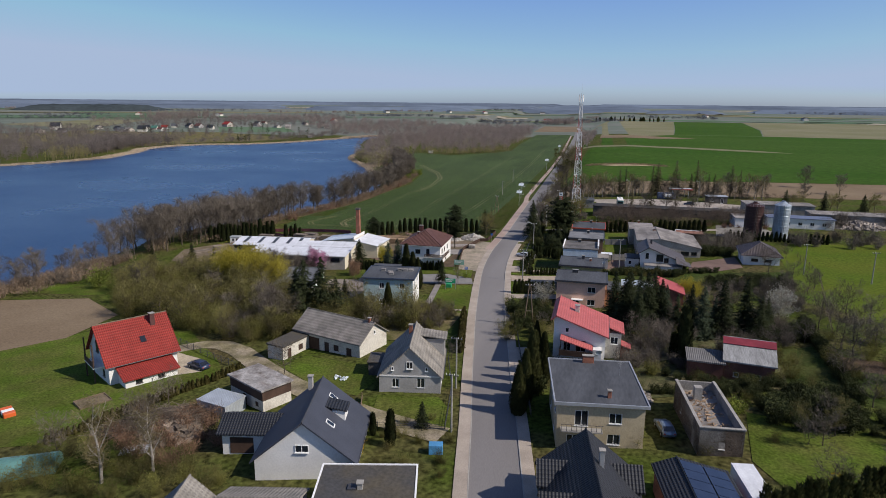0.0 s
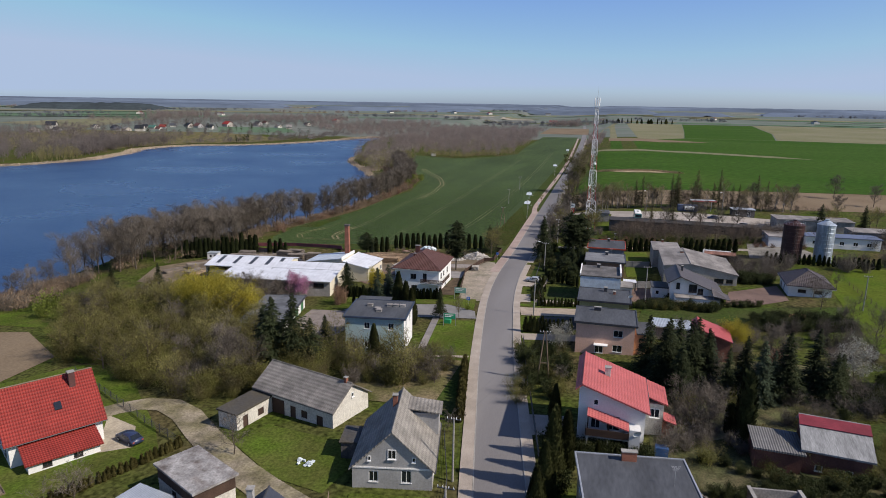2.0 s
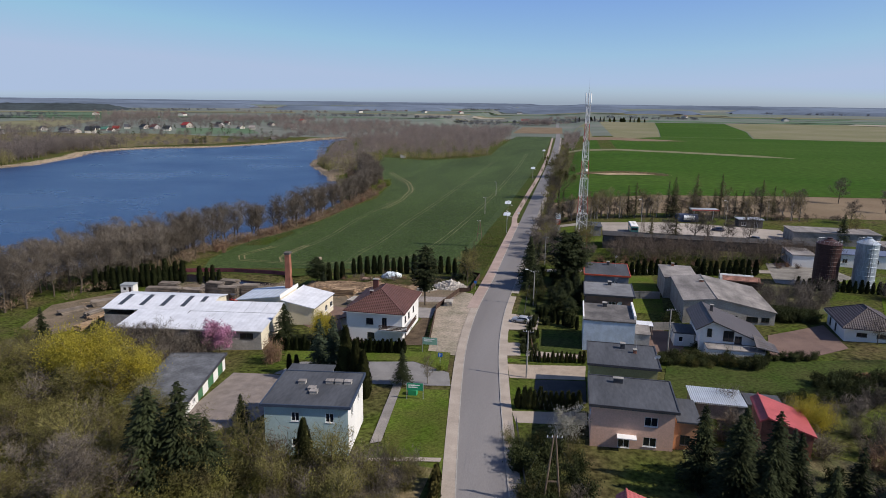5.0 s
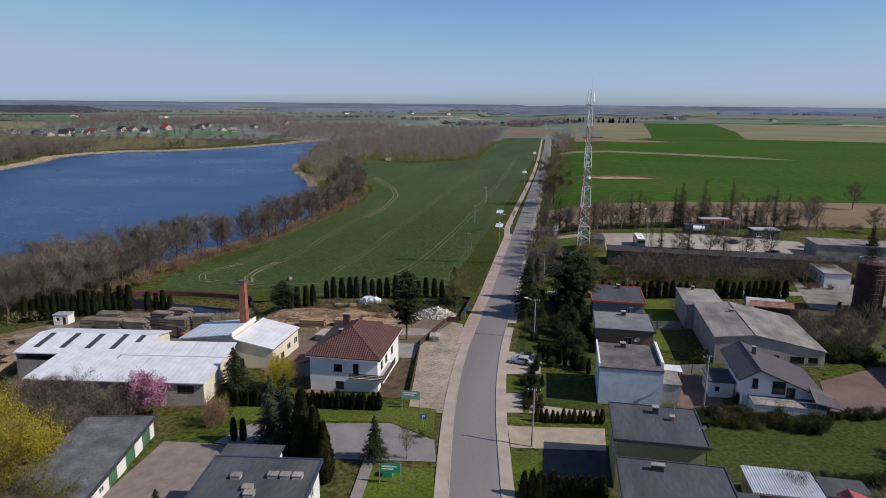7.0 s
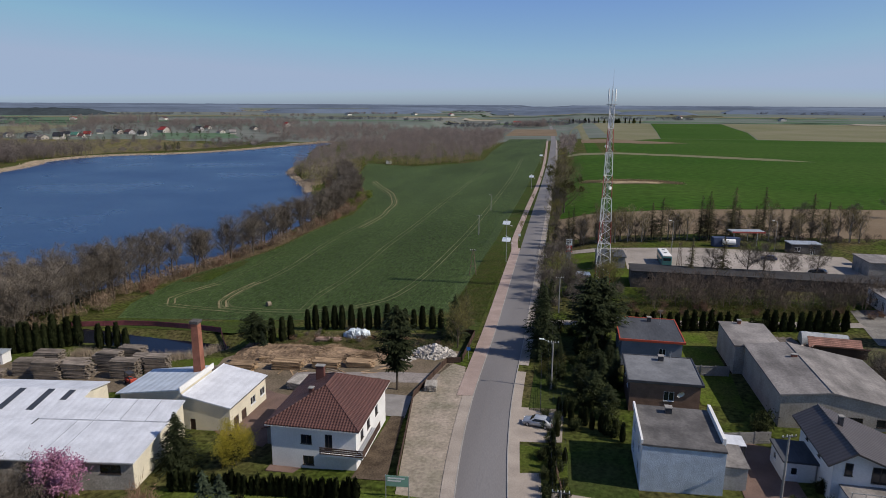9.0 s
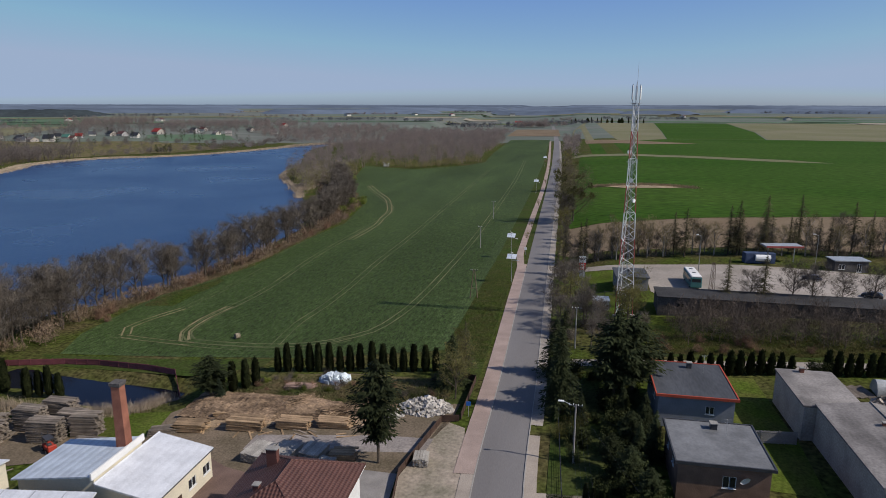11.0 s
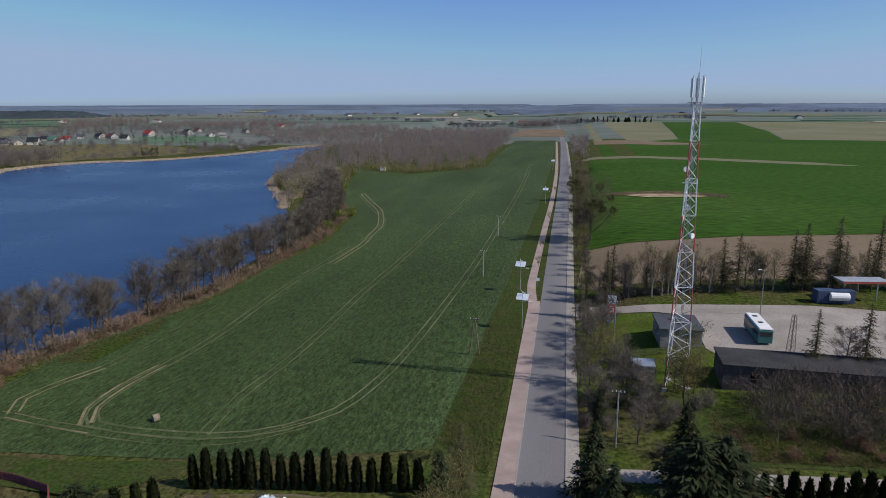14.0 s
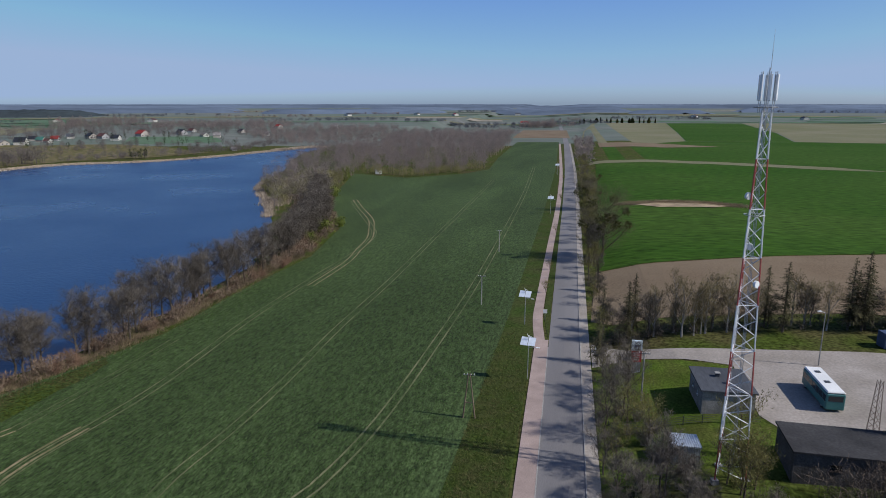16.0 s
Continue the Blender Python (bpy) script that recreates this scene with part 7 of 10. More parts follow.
scatter(BRUSHR, [(-4, 248), (60, 248), (60, 254), (-4, 254)], 16, 0.5, 0.8, 28, 2)
for x, y in ((62, 345), (82, 356), (118, 362), (150, 372)):
    BARE.plant(x, y, 0.9)
for k in range(18):
    (BUD if k % 3 else SPRUCE).plant(74 + k * 5, 286 + (k * 37 % 11) * 2, 0.7)
scatter(BRUSH, [(70, 250), (140, 255), (150, 285), (75, 280)], 16, 1.0, 1.6, 29, 4)


# ---------------------------------------------------------------- lots, lawns and tracks
def lot(name, poly, m, label, category, off=0.075, kind="structure"):
    return drape(name, poly, m, off, 5.0, label, category, kind)


lot("lawn", [(-30.2, 155), (-29.0, 148.9), (-26.6, 140), (-24.2, 130), (-33, 130), (-36, 138), (-38, 147), (-39.4, 154.5)], M_LAWN, "green lawn beside the footway", "lawn")
lot("driveway", [(-30.2, 156.6), (-31.6, 162.2), (-39, 166.6), (-60, 164), (-62.5, 158), (-57, 157), (-43, 155.8)], mat("grey_tarmac", (0.21, 0.2, 0.19), 0.9, 0.15), "grey tarmac driveway", "driveway")
lot("lawn", [(-33.2, 172), (-32.0, 162.8), (-39.4, 167), (-64, 164.6), (-66, 172), (-41, 172.8)], M_LAWN, "green lawn beside a hedge", "lawn", 0.08)
lot("parking_lot", [(-33.6, 200), (-32.8, 185), (-31.8, 176), (-31.2, 170.4), (-37.6, 172), (-42, 200), (-39, 216), (-35.6, 214)], mat("sandy_gravel", (0.38, 0.315, 0.25), 0.95, 0.3, 0.22, 2, 0.4, col2=(0.23, 0.205, 0.15), spec=0.05), "sandy gravel parking lot", "parking lot")
lot("yard", [(-70, 157.4), (-62.8, 157.6), (-57.2, 156.6), (-55, 149), (-57, 140), (-63.5, 134), (-69, 140)], mat("brownish_yard", (0.22, 0.185, 0.16), 0.9, 0.2), "worn brownish yard before garages", "yard", 0.09)
lot("timber_yard", [(-38, 216), (-37, 231.5), (-60, 233), (-74, 231), (-84, 214), (-88, 203), (-66, 199), (-58, 198), (-44, 196)], M_DIRT, "bare timber yard with sawdust", "yard")
lot("sawdust_bed", [(-80, 211.5), (-74, 210), (-60, 213.5), (-50, 213), (-47, 217.5), (-52, 221.5), (-58, 220), (-66, 223), (-72, 221), (-79, 216)], M_SAWDUST, "orange-tan sawdust and bark scraps", "yard", 0.1)
lot("lane", [(-66, 204.2), (-40, 206.2), (-39.5, 210.2), (-47, 210.4), (-66, 208.6)], mat("pale_trodden_gravel", (0.3, 0.265, 0.24), 0.95, 0.25, 0.3, 3, 0.4, spec=0.05), "pale trodden lane between timber stacks", "lane", 0.105)
lot("weedy_ground", [(-78, 221.5), (-72, 222), (-66, 224), (-58, 221.5), (-51, 222.5), (-46, 219), (-41, 221), (-39, 232), (-60, 232.5), (-74, 231)], M_DRYGRASS, "dead grass and weeds behind the stacks", "yard", 0.11)
lot("courtyard", [(-74, 189), (-66, 183), (-59.4, 181.5), (-57.5, 197), (-66, 199.5), (-72, 203)], M_BRICKPAVE, "red-brown paved courtyard between house and mill", "yard", 0.1)
lot("yard", [(-44.2, 175.2), (-39.6, 175.2), (-41.8, 193), (-43.8, 193)], mat("dark_planted_soil", (0.1, 0.075, 0.052), 0.95, 0.35, 0.5, 4, 0.6, spec=0.03), "dark planted strip beside the fence", "garden bed", 0.11)
lot("driveway", [(-47.5, 193.5), (-41.6, 192.5), (-42.3, 200.5), (-48, 201)], mat("grey_yard_slabs", (0.27, 0.25, 0.23), 0.9, 0.15), "grey paved strip behind the house", "driveway", 0.1)
lot("timber_yard", [(-122, 172), (-116, 190), (-88, 199), (-87, 210), (-104, 210), (-132, 208), (-142, 194), (-134, 176)], M_DIRT, "bare timber yard with sawdust", "yard", 0.085)
lot("lawn", [(-118, 88), (-108, 100), (-98, 116), (-88, 118), (-77, 107), (-66, 97), (-60, 90), (-70, 64), (-95, 56), (-125, 66)], M_LAWN, "wide green lawn round the house", "lawn")
lot("lawn", [(-150, 134), (-125, 134), (-106, 121), (-98, 117), (-92, 118), (-108, 130), (-126, 143), (-155, 145)], M_LAWN, "grass path beside the thicket", "lawn", 0.07)
lot("bare_field", [(-150, 126), (-125, 131), (-106, 119), (-105, 103), (-113, 93), (-155, 82), (-200, 95), (-200, 115)], M_PLOUGH, "bare brown garden field", "field", 0.09)
lot("lawn", [(-31.4, 86.6), (-22, 88.4), (-18.9, 84), (-17.6, 78), (-29, 77)], M_LAWN, "front lawn of the old house", "lawn")
lot("lawn", [(-50, 101), (-38, 98.5), (-33.5, 92), (-34.5, 86), (-42, 88), (-52, 95)], M_LAWN, "courtyard lawn by the barn", "lawn")
lot("lawn", [(-24.8, 130), (-21.2, 110), (-34, 112), (-36, 130)], M_VERGE, "unmown grass behind the house", "lawn")
M_FARMTRACK = mottle(mat("trodden_sandy_earth", (0.27, 0.228, 0.165), 0.95, 0.35, 0.3, 3, 0.5, col2=(0.2, 0.175, 0.1), spec=0.05), 0.35, 0.75, 1.2)
ribbon("dirt_track", [(-84, 92), (-79, 97), (-76.1, 101.2), (-73, 103.6), (-69, 103.9), (-64, 101.4), (-58, 96.5), (-47, 88.5), (-38, 83.5), (-31, 80), (-18.5, 76.6)], -2.3, 2.1, M_FARMTRACK, 0.12, "sandy farm track", "track")
lot("sand_patch", [(-76, 99), (-69, 96.5), (-65, 91), (-69, 88.5), (-72.5, 94)], mat("pale_sand", (0.40, 0.34, 0.25), 0.95, 0.25, 0.3, 3, 0.4), "trodden sandy parking place", "yard", 0.1)
lot("driveway", [(-21.0, 162.4), (-8.4, 163.0), (-8.2, 169.4), (-22.0, 168.6)], mat("beige_pavers", (0.36, 0.29, 0.22), 0.9, 0.15), "beige paved driveway", "driveway")
lot("driveway", [(-23.9, 187.8), (-18, 188.6), (-18, 199.2), (-24.8, 198.8)], M_PAVE, "paved parking bay", "driveway")
lot("driveway", [(-19.4, 149.8), (-8.2, 150.5), (-8.2, 146.5), (-18.4, 146)], M_PAVE, "paved entrance to the peach house", "driveway")
lot("driveway", [(-13.5, 106), (-7.5, 107), (-7.8, 113), (-14.5, 112.5)], M_PAVE, "paved entrance of the villa", "driveway")
# asphalt colour lowered to deepen the shadow the house casts here
lot("yard", [(-16.4, 153.6), (-8.3, 153.6), (-8.3, 162.6), (-16.6, 162.2)], mat("shade_darkened_asphalt", (0.05, 0.049, 0.05), 0.9, 0.15), "asphalt front yard, darkened for house shade", "yard")
for y0, y1 in ((154, 161.6), (169.6, 171.4), (173.0, 186.8)):
    lot("lawn", [(-20.3 - (y0 - 150) * 0.1, y0), (-17.0, y0), (-17.2, y1), (-20.3 - (y1 - 150) * 0.1, y1)], M_LAWN, "strip of lawn before a garden", "lawn")
# lawn given the darker verge grass to stand in for the house's shade
lot("lawn", [(-16.9, 175.2), (-8.9, 175.2), (-8.9, 188), (-17.4, 186)], M_VERGE, "front garden lawn, darkened for shade", "lawn", 0.085)
lot("driveway", [(-17.0, 172.6), (-8.6, 172.9), (-8.6, 175.1), (-17.0, 175.1)], M_BRICKPAVE, "red-brown paved strip before the yard", "driveway", 0.085)
# again the darker grass colour, put here for the shade before the houses
lot("lawn", [(-23.2, 198), (-9.4, 198), (-9.4, 238), (-23, 238)], M_VERGE, "shady front gardens lawn", "lawn")
lot("lawn", [(3.2, 157), (6, 173), (30, 176.5), (50, 180), (48, 168), (27, 161)], M_VERGE, "long mown back garden lawn", "lawn")
lot("driveway", [(24.4, 178.4), (31.5, 178.6), (39.2, 184), (39.6, 198), (33.5, 194), (27, 190)], M_BRICKPAVE, "red-brown paved driveway", "driveway")
lot("driveway", [(3.0, 176), (10, 177), (10, 190), (5, 192), (3.2, 186)], M_BRICKPAVE, "red-brown paved back yard", "driveway")
lot("lawn", [(3, 203), (3, 238), (10, 238), (10, 214), (9, 202)], M_LAWN, "narrow back lawn by the workshop", "lawn")
lot("lawn", [(-8, 246.5), (-8, 262), (18, 260), (44, 259), (40, 246.5)], M_VERGE, "long meadow grass before a shed", "meadow")
lot("lane", [(-22.5, 241.2), (-22.5, 244.2), (42, 246), (42, 243)], M_YARD, "pale concrete access lane", "lane", 0.09)
lot("yard", [(40, 233), (43, 254), (57, 257), (62, 240), (49, 228)], mat("grey_gravel_yard", (0.21, 0.195, 0.17), 0.95, 0.3, 0.3, 3, 0.4, spec=0.05), "concrete yard by the silos", "yard")
lot("lawn", [(49, 229), (66, 226), (74, 246), (63, 243)], M_LAWN, "lawn round the silos", "lawn", 0.085)
lot("yard", [(3, 311), (23, 311), (62, 309), (62, 279), (38, 279), (12, 277), (2.5, 276), (-1.5, 284), (-1.0, 303), (-8.5, 305.5), (-18, 308), (-24.8, 304), (-24.8, 316), (-18, 312.5), (-9, 311)], M_YARD, "pale worn concrete bus yard", "yard")
lot("lawn", [(-24.6, 303.5), (-18, 307.6), (-9, 305), (-1.6, 302.6), (-2, 284), (2, 275), (-3, 268), (-24.6, 266)], M_LAWN, "grass round the mast", "lawn", 0.06)
lot("meadow", [(45.5, 150), (52, 200), (60, 222), (110, 236), (300, 260), (300, 100), (90, 104), (60, 132)], M_PASTURE, "bright green pasture behind gardens", "meadow")
lot("lawn", [(20, 77), (22, 91), (30, 88), (38, 83), (36, 74), (24, 67)], M_LAWN, "sunny garden lawn", "lawn")
lot("garden_ground", [(3.5, 92.5), (9, 93.5), (20, 97), (30, 100), (31, 112), (33, 122), (38, 140), (4, 143)], mottle(mat("shaded_garden_soil", (0.105, 0.092, 0.05), 0.95, 0.4, 0.4, 4, 0.6, col2=(0.075, 0.085, 0.035), spec=0.03), 0.5, 0.7, 1.3), "brown weedy garden ground under conifers", "garden", 0.085)
lot("garden_path", [(10.5, 108.6), (13.5, 110.2), (16.2, 114.4), (15.0, 115.4), (12.2, 111.8), (9.8, 110)], M_FARMTRACK, "sandy garden path between shrubs", "path", 0.12)
lot("thicket_floor", [(27, 203.6), (44, 206), (50, 226), (40, 232), (31, 231), (31, 217)], mat("shaded_garden_soil", (0, 0, 0)), "brown leaf litter under bare shrubs", "ground", 0.085)
lot("lawn", [(30, 102), (33, 118), (42, 122), (48, 108), (42, 94)], M_VERGE, "orchard grass behind the barn", "lawn")
lot("meadow", [(-130, 237.5), (-96, 237), (-78, 239), (-78, 235), (-90, 229), (-120, 231.5)], M_VERGE, "grass bank by the pond", "meadow")
lot("meadow", [(-100, 211), (-84, 214.6), (-82, 206), (-100, 204)], M_LAWN, "grass edge of the pond", "meadow", 0.1)


def track(pts, w=0.34, gauge=1.8, material=None):
    for s in (-1, 1):
        ribbon("wheel_track", pts, s * gauge / 2 - w / 2, s * gauge / 2 + w / 2, material or M_TRACKG, 0.14, "pale tractor wheel track in the crop", "track")


track([(-102.5, 247.5), (-105.5, 253), (-106.2, 262), (-104.6, 275), (-103.7, 292), (-105.6, 329), (-105, 367), (-104, 405), (-107, 432), (-115, 453), (-132, 490), (-147, 523), (-160, 560)])
track([(-81, 246), (-82, 260), (-80.8, 273), (-80.3, 292), (-80.9, 322), (-80.3, 361), (-80.6, 416), (-81, 500), (-82, 620)], 0.28)
track([(-104, 250.5), (-101.5, 247.8), (-96, 246.6), (-88, 246.0), (-80, 246), (-74, 247.2), (-69, 249.8), (-65.5, 253)], 0.45)
track([(-69, 249.8), (-63, 256), (-60, 266), (-58, 281), (-56.5, 310), (-55, 362), (-55, 449), (-56, 560), (-60, 700)])
track([(-119.2, 250.0), (-122.2, 255), (-120.5, 263), (-117.4, 270)], 0.4, 1.8, M_TRACK)
track([(-117.4, 270), (-116, 290), (-116, 312)], 0.2)
track([(-103, 247.5), (-106.2, 253), (-107.0, 262), (-105.6, 272)], 0.55, 1.8, M_TRACK)
track([(-104, 404), (-106.5, 425), (-113, 448), (-120.5, 470), (-136, 503), (-150.8, 536)], 0.5, 2.2, M_TRACK)
track([(-102.3, 357), (-101.7, 386), (-104, 404)], 0.4, 1.9, M_TRACK)
track([(-119, 249.2), (-112, 247.6), (-100, 245.6)], 0.3, 1.6, M_TRACK)
track([(-122, 249.5), (-112, 247.6), (-95, 244.6), (-81, 243.8), (-72, 246.5), (-66, 251)], 0.22)

def tufts(poly, n, h, w, material, label, seed, rows=0.0, off=0.08, name="crop_plants", category="crop"):
    """Countless low plants on the ground, each a short leaning blade, sown in rows where rows is given."""
    rng = np.random.default_rng(seed)
    xs, ys = np.array([p[0] for p in poly]), np.array([p[1] for p in poly])
    p = np.stack([rng.uniform(xs.min(), xs.max(), n * 3), rng.uniform(ys.min(), ys.max(), n * 3)], 1)
    if rows:
        p[:, 0] = np.round(p[:, 0] / rows) * rows + rng.normal(0, rows * 0.16, n * 3)
    p = p[(signed(poly, p[:, 0], p[:, 1]) < 0) & (rng.uniform(0, 1, len(p)) > (p[:, 1] - ys.min()) / (ys.max() - ys.min()))][:n]
    k = len(p)
    c = np.stack([p[:, 0], p[:, 1], terrain(p[:, 0], p[:, 1]) + off - 0.03], 1)
    d = rng.normal(0, 1, (k, 3))
    d[:, 2] = rng.uniform(0.25, 0.9, k)
    s = rng.normal(0, 1, (k, 3))
    s[:, 2] = 0
    s /= np.linalg.norm(s, axis=1)[:, None]
    v = np.concatenate([c - s * w, c + s * w, c + d * h * rng.uniform(0.5, 1.3, (k, 1))], 1).reshape(-1, 3)
    ob = pydata(name, v, [(3 * i, 3 * i + 1, 3 * i + 2) for i in range(k)], material)
    return tagged(ob, label, category, kind="stuff")


M_CROPLEAF = leafmat("young_crop_leaves", (0.075, 0.128, 0.036), 0.0, 0.4, (0.055, 0.095, 0.028))
tufts([(-47, 247), (-70, 241), (-98, 239.5), (-126, 239.5), (-131, 252), (-132, 283), (-122, 316), (-121, 345), (-117, 394), (-125, 440), (-45, 440)], 90000, 0.26, 0.09, M_CROPLEAF, "low dark green crop plants in the field", 3, 0.5)

M_WEED = leafmat("weeds_and_dead_grass", (0.2, 0.155, 0.085), 0.0, 0.3, (0.075, 0.095, 0.026))
tufts([(-79, 221), (-72, 220.5), (-58, 220), (-46, 219.5), (-40, 222), (-39, 232), (-60, 232.5), (-75, 231)], 16000, 0.55, 0.07, M_WEED, "dead grass and green weeds on the bank", 8, 0, 0.15, "weeds", "weeds")
tufts([(-6, 247.5), (40, 247.5), (44, 258), (-6, 261)], 16000, 0.5, 0.08, leafmat("meadow_grass_blades", (0.1, 0.115, 0.025), 0.0, 0.3, (0.14, 0.115, 0.05)), "long meadow grass before the long shed", 9, 0, 0.1, "meadow_grass", "grass")
tufts([(-44.4, 248), (-36.3, 240), (-36.3, 300), (-38, 316), (-43.4, 335)], 14000, 0.45, 0.07, leafmat("verge_grass_blades", (0.085, 0.12, 0.024), 0.0, 0.3, (0.12, 0.115, 0.045)), "uneven verge grass between crop and path", 10, 0, 0.1, "verge_grass", "grass")

# ---------------------------------------------------------------- far land
def far_woods(name, poly, n, h, w, material, label, seed, leaves=16, size=2.6, slim=0.45):
    """Countless bare trees of a distant wood: trunks and clumps of twig blades in one joined mesh."""
    rng = np.random.default_rng(seed)
    xs, ys = np.array([p[0] for p in poly]), np.array([p[1] for p in poly])
    pts = np.stack([rng.uniform(xs.min(), xs.max(), n * 4), rng.uniform(ys.min(), ys.max(), n * 4)], 1)
    pts = pts[signed(poly, pts[:, 0], pts[:, 1]) < 0][:n]
    z = terrain(pts[:, 0], pts[:, 1])
    k = len(pts)
    hs = h * rng.uniform(0.6, 1.3, k)
    # trunks as thin three-sided spikes
    base = np.stack([pts[:, 0], pts[:, 1], z - 0.5], 1)
    V, F = [], []
    r = 0.018 * h
    for j in range(3):
        a = j * 2.094
        V.append(base + np.array([r * math.cos(a), r * math.sin(a), 0]))
    V.append(base + np.stack([np.zeros(k), np.zeros(k), hs * 0.9], 1))
    V = np.stack(V, 1).reshape(-1, 3)
    F = [f for i in range(k) for f in ((4 * i, 4 * i + 1, 4 * i + 3), (4 * i + 1, 4 * i + 2, 4 * i + 3), (4 * i + 2, 4 * i, 4 * i + 3))]
    t = rng.uniform(0.25, 1.0, (k, leaves))
    rad = w / 2 * rng.uniform(0.75, 1.25, (k, 1)) * np.sqrt(np.clip(1 - ((t - 0.6) / 0.45) ** 2, 0.05, 1)) * np.sqrt(rng.uniform(0, 1, (k, leaves)))
    a = rng.uniform(0, 2 * math.pi, (k, leaves))
    P = np.stack([pts[:, 0, None] + rad * np.cos(a), pts[:, 1, None] + rad * np.sin(a), z[:, None] + hs[:, None] * t], 2).reshape(-1, 3)
    m = len(P)
    D = rng.normal(0, 0.6, (m, 3))
    D[:, 2] += 0.7
    D /= np.linalg.norm(D, axis=1)[:, None]
    S = np.cross(D, rng.normal(0, 1, (m, 3)))
    S /= np.linalg.norm(S, axis=1)[:, None]
    v, f = quads(P, D, S, size * rng.uniform(0.6, 1.4, (m, 1)), size * slim * rng.uniform(0.5, 1.3, (m, 1)))
    o = len(V)
    ob = pydata(name, np.concatenate([V, v]), F + [tuple(i + o for i in q) for q in f], material)
    return tagged(ob, label, "woods", kind="stuff")


def woodmat(name, col, col2, trans=0.3):
    """Fine twigs of countless crowns: the colour changes from crown to crown, light seeps through."""
    mat(name, col, 0.95, 0.2, 0.11, 0.5, 0.0, col2=col2, spec=0.02)
    return leafmat(name, col, 0.0, trans)


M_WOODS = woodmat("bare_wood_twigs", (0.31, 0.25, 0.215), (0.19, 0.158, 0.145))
M_WOODS2 = woodmat("bare_wood_twigs_greenish", (0.31, 0.285, 0.11), (0.21, 0.18, 0.1))
M_PINEWOOD = mat("pine_wood_needles", (0.06, 0.072, 0.065), 0.95, 0.2, 0.02, 0.3, 0.0, island=True, rnd=0.3)
# grey-blue haze is worked into this twig colour for far hedgerows
M_FARWOOD = woodmat("hazed_far_wood", (0.155, 0.155, 0.165), (0.115, 0.12, 0.13))
PROM = [(-176, 482), (-168, 545), (-186, 620), (-198, 680), (-150, 657), (-112, 674), (-99, 700), (-105, 811), (-110, 1075), (-130, 1178), (-230, 1050), (-280, 990), (-312, 940), (-314, 880), (-288, 782), (-256, 684), (-247, 622), (-228, 576), (-190, 514)]
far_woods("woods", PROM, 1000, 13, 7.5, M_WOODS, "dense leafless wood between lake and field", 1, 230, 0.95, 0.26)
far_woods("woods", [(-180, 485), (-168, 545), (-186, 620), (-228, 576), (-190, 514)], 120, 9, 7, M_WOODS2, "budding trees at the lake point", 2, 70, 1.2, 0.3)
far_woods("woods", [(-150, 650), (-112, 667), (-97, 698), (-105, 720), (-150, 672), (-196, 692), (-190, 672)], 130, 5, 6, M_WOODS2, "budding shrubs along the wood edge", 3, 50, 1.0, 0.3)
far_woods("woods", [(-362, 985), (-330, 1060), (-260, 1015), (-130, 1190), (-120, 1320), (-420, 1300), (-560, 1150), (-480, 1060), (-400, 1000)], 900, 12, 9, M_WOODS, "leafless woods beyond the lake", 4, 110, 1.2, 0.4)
WSHORE = [(-468, 505), (-490, 575), (-514, 625), (-504, 703), (-446, 757), (-416, 815), (-394, 910), (-400, 1000), (-430, 1000), (-432, 905), (-450, 820), (-500, 760), (-545, 690), (-540, 610), (-520, 520)]
M_SHOREWOOD = woodmat("dark_bare_twigs", (0.22, 0.185, 0.165), (0.14, 0.122, 0.115))
far_woods("woods", [p for p in WSHORE if p[1] < 712], 330, 13, 8, M_SHOREWOOD, "leafless trees along the far shore", 5, 130, 1.0, 0.4)
far_woods("woods", [p for p in WSHORE if p[1] > 690], 120, 7, 7, M_SHOREWOOD, "scattered leafless shrubs along the far gardens", 50, 120, 0.9, 0.4)
far_woods("woods", [(-463, 755), (-448, 757), (-446, 768), (-466, 766)], 7, 9, 3.5, M_SPRUCE, "dark conifers above the far shore", 55, 90, 1.2, 0.4)
far_woods("woods", [(-462, 466), (-454, 500), (-470, 515), (-492, 500), (-484, 470)], 60, 10, 4, M_WOODS2, "slender trees coming into leaf on the far bank", 56, 60, 1.2, 0.2)
far_woods("woods", [(-405, 862), (-440, 835), (-500, 790), (-560, 700), (-640, 690), (-690, 800), (-640, 880), (-560, 900), (-500, 960), (-420, 1000)], 120, 8, 7, M_SHOREWOOD, "leafless garden trees of the far village", 51, 120, 1.0, 0.4)
far_woods("woods", [(-760, 900), (-720, 960), (-690, 1010), (-640, 1120), (-520, 1210), (-560, 1260), (-700, 1160), (-800, 1000)], 150, 12, 9, M_SHOREWOOD, "leafless trees behind the far houses", 52, 120, 1.2, 0.4)
far_woods("woods", [(-900, 1000), (-700, 1240), (-500, 1330), (-520, 1420), (-800, 1380), (-1000, 1100)], 170, 11, 10, M_WOODS, "scattered trees behind the far village", 53, 110, 1.3, 0.4)
far_woods("woods", [(-470, 500), (-520, 540), (-545, 690), (-640, 690), (-690, 800), (-760, 820), (-830, 640), (-700, 500), (-560, 440)], 380, 13, 9, M_SHOREWOOD, "leafless wood on the far bank", 57, 130, 1.1, 0.4)
far_woods("woods", [(-700, 850), (-650, 990), (-600, 1090), (-540, 1080), (-480, 1000), (-440, 930), (-480, 880), (-560, 860), (-640, 800)], 26, 11, 4.5, M_SPRUCE, "dark conifers between the far gardens", 58, 60, 1.3, 0.4)
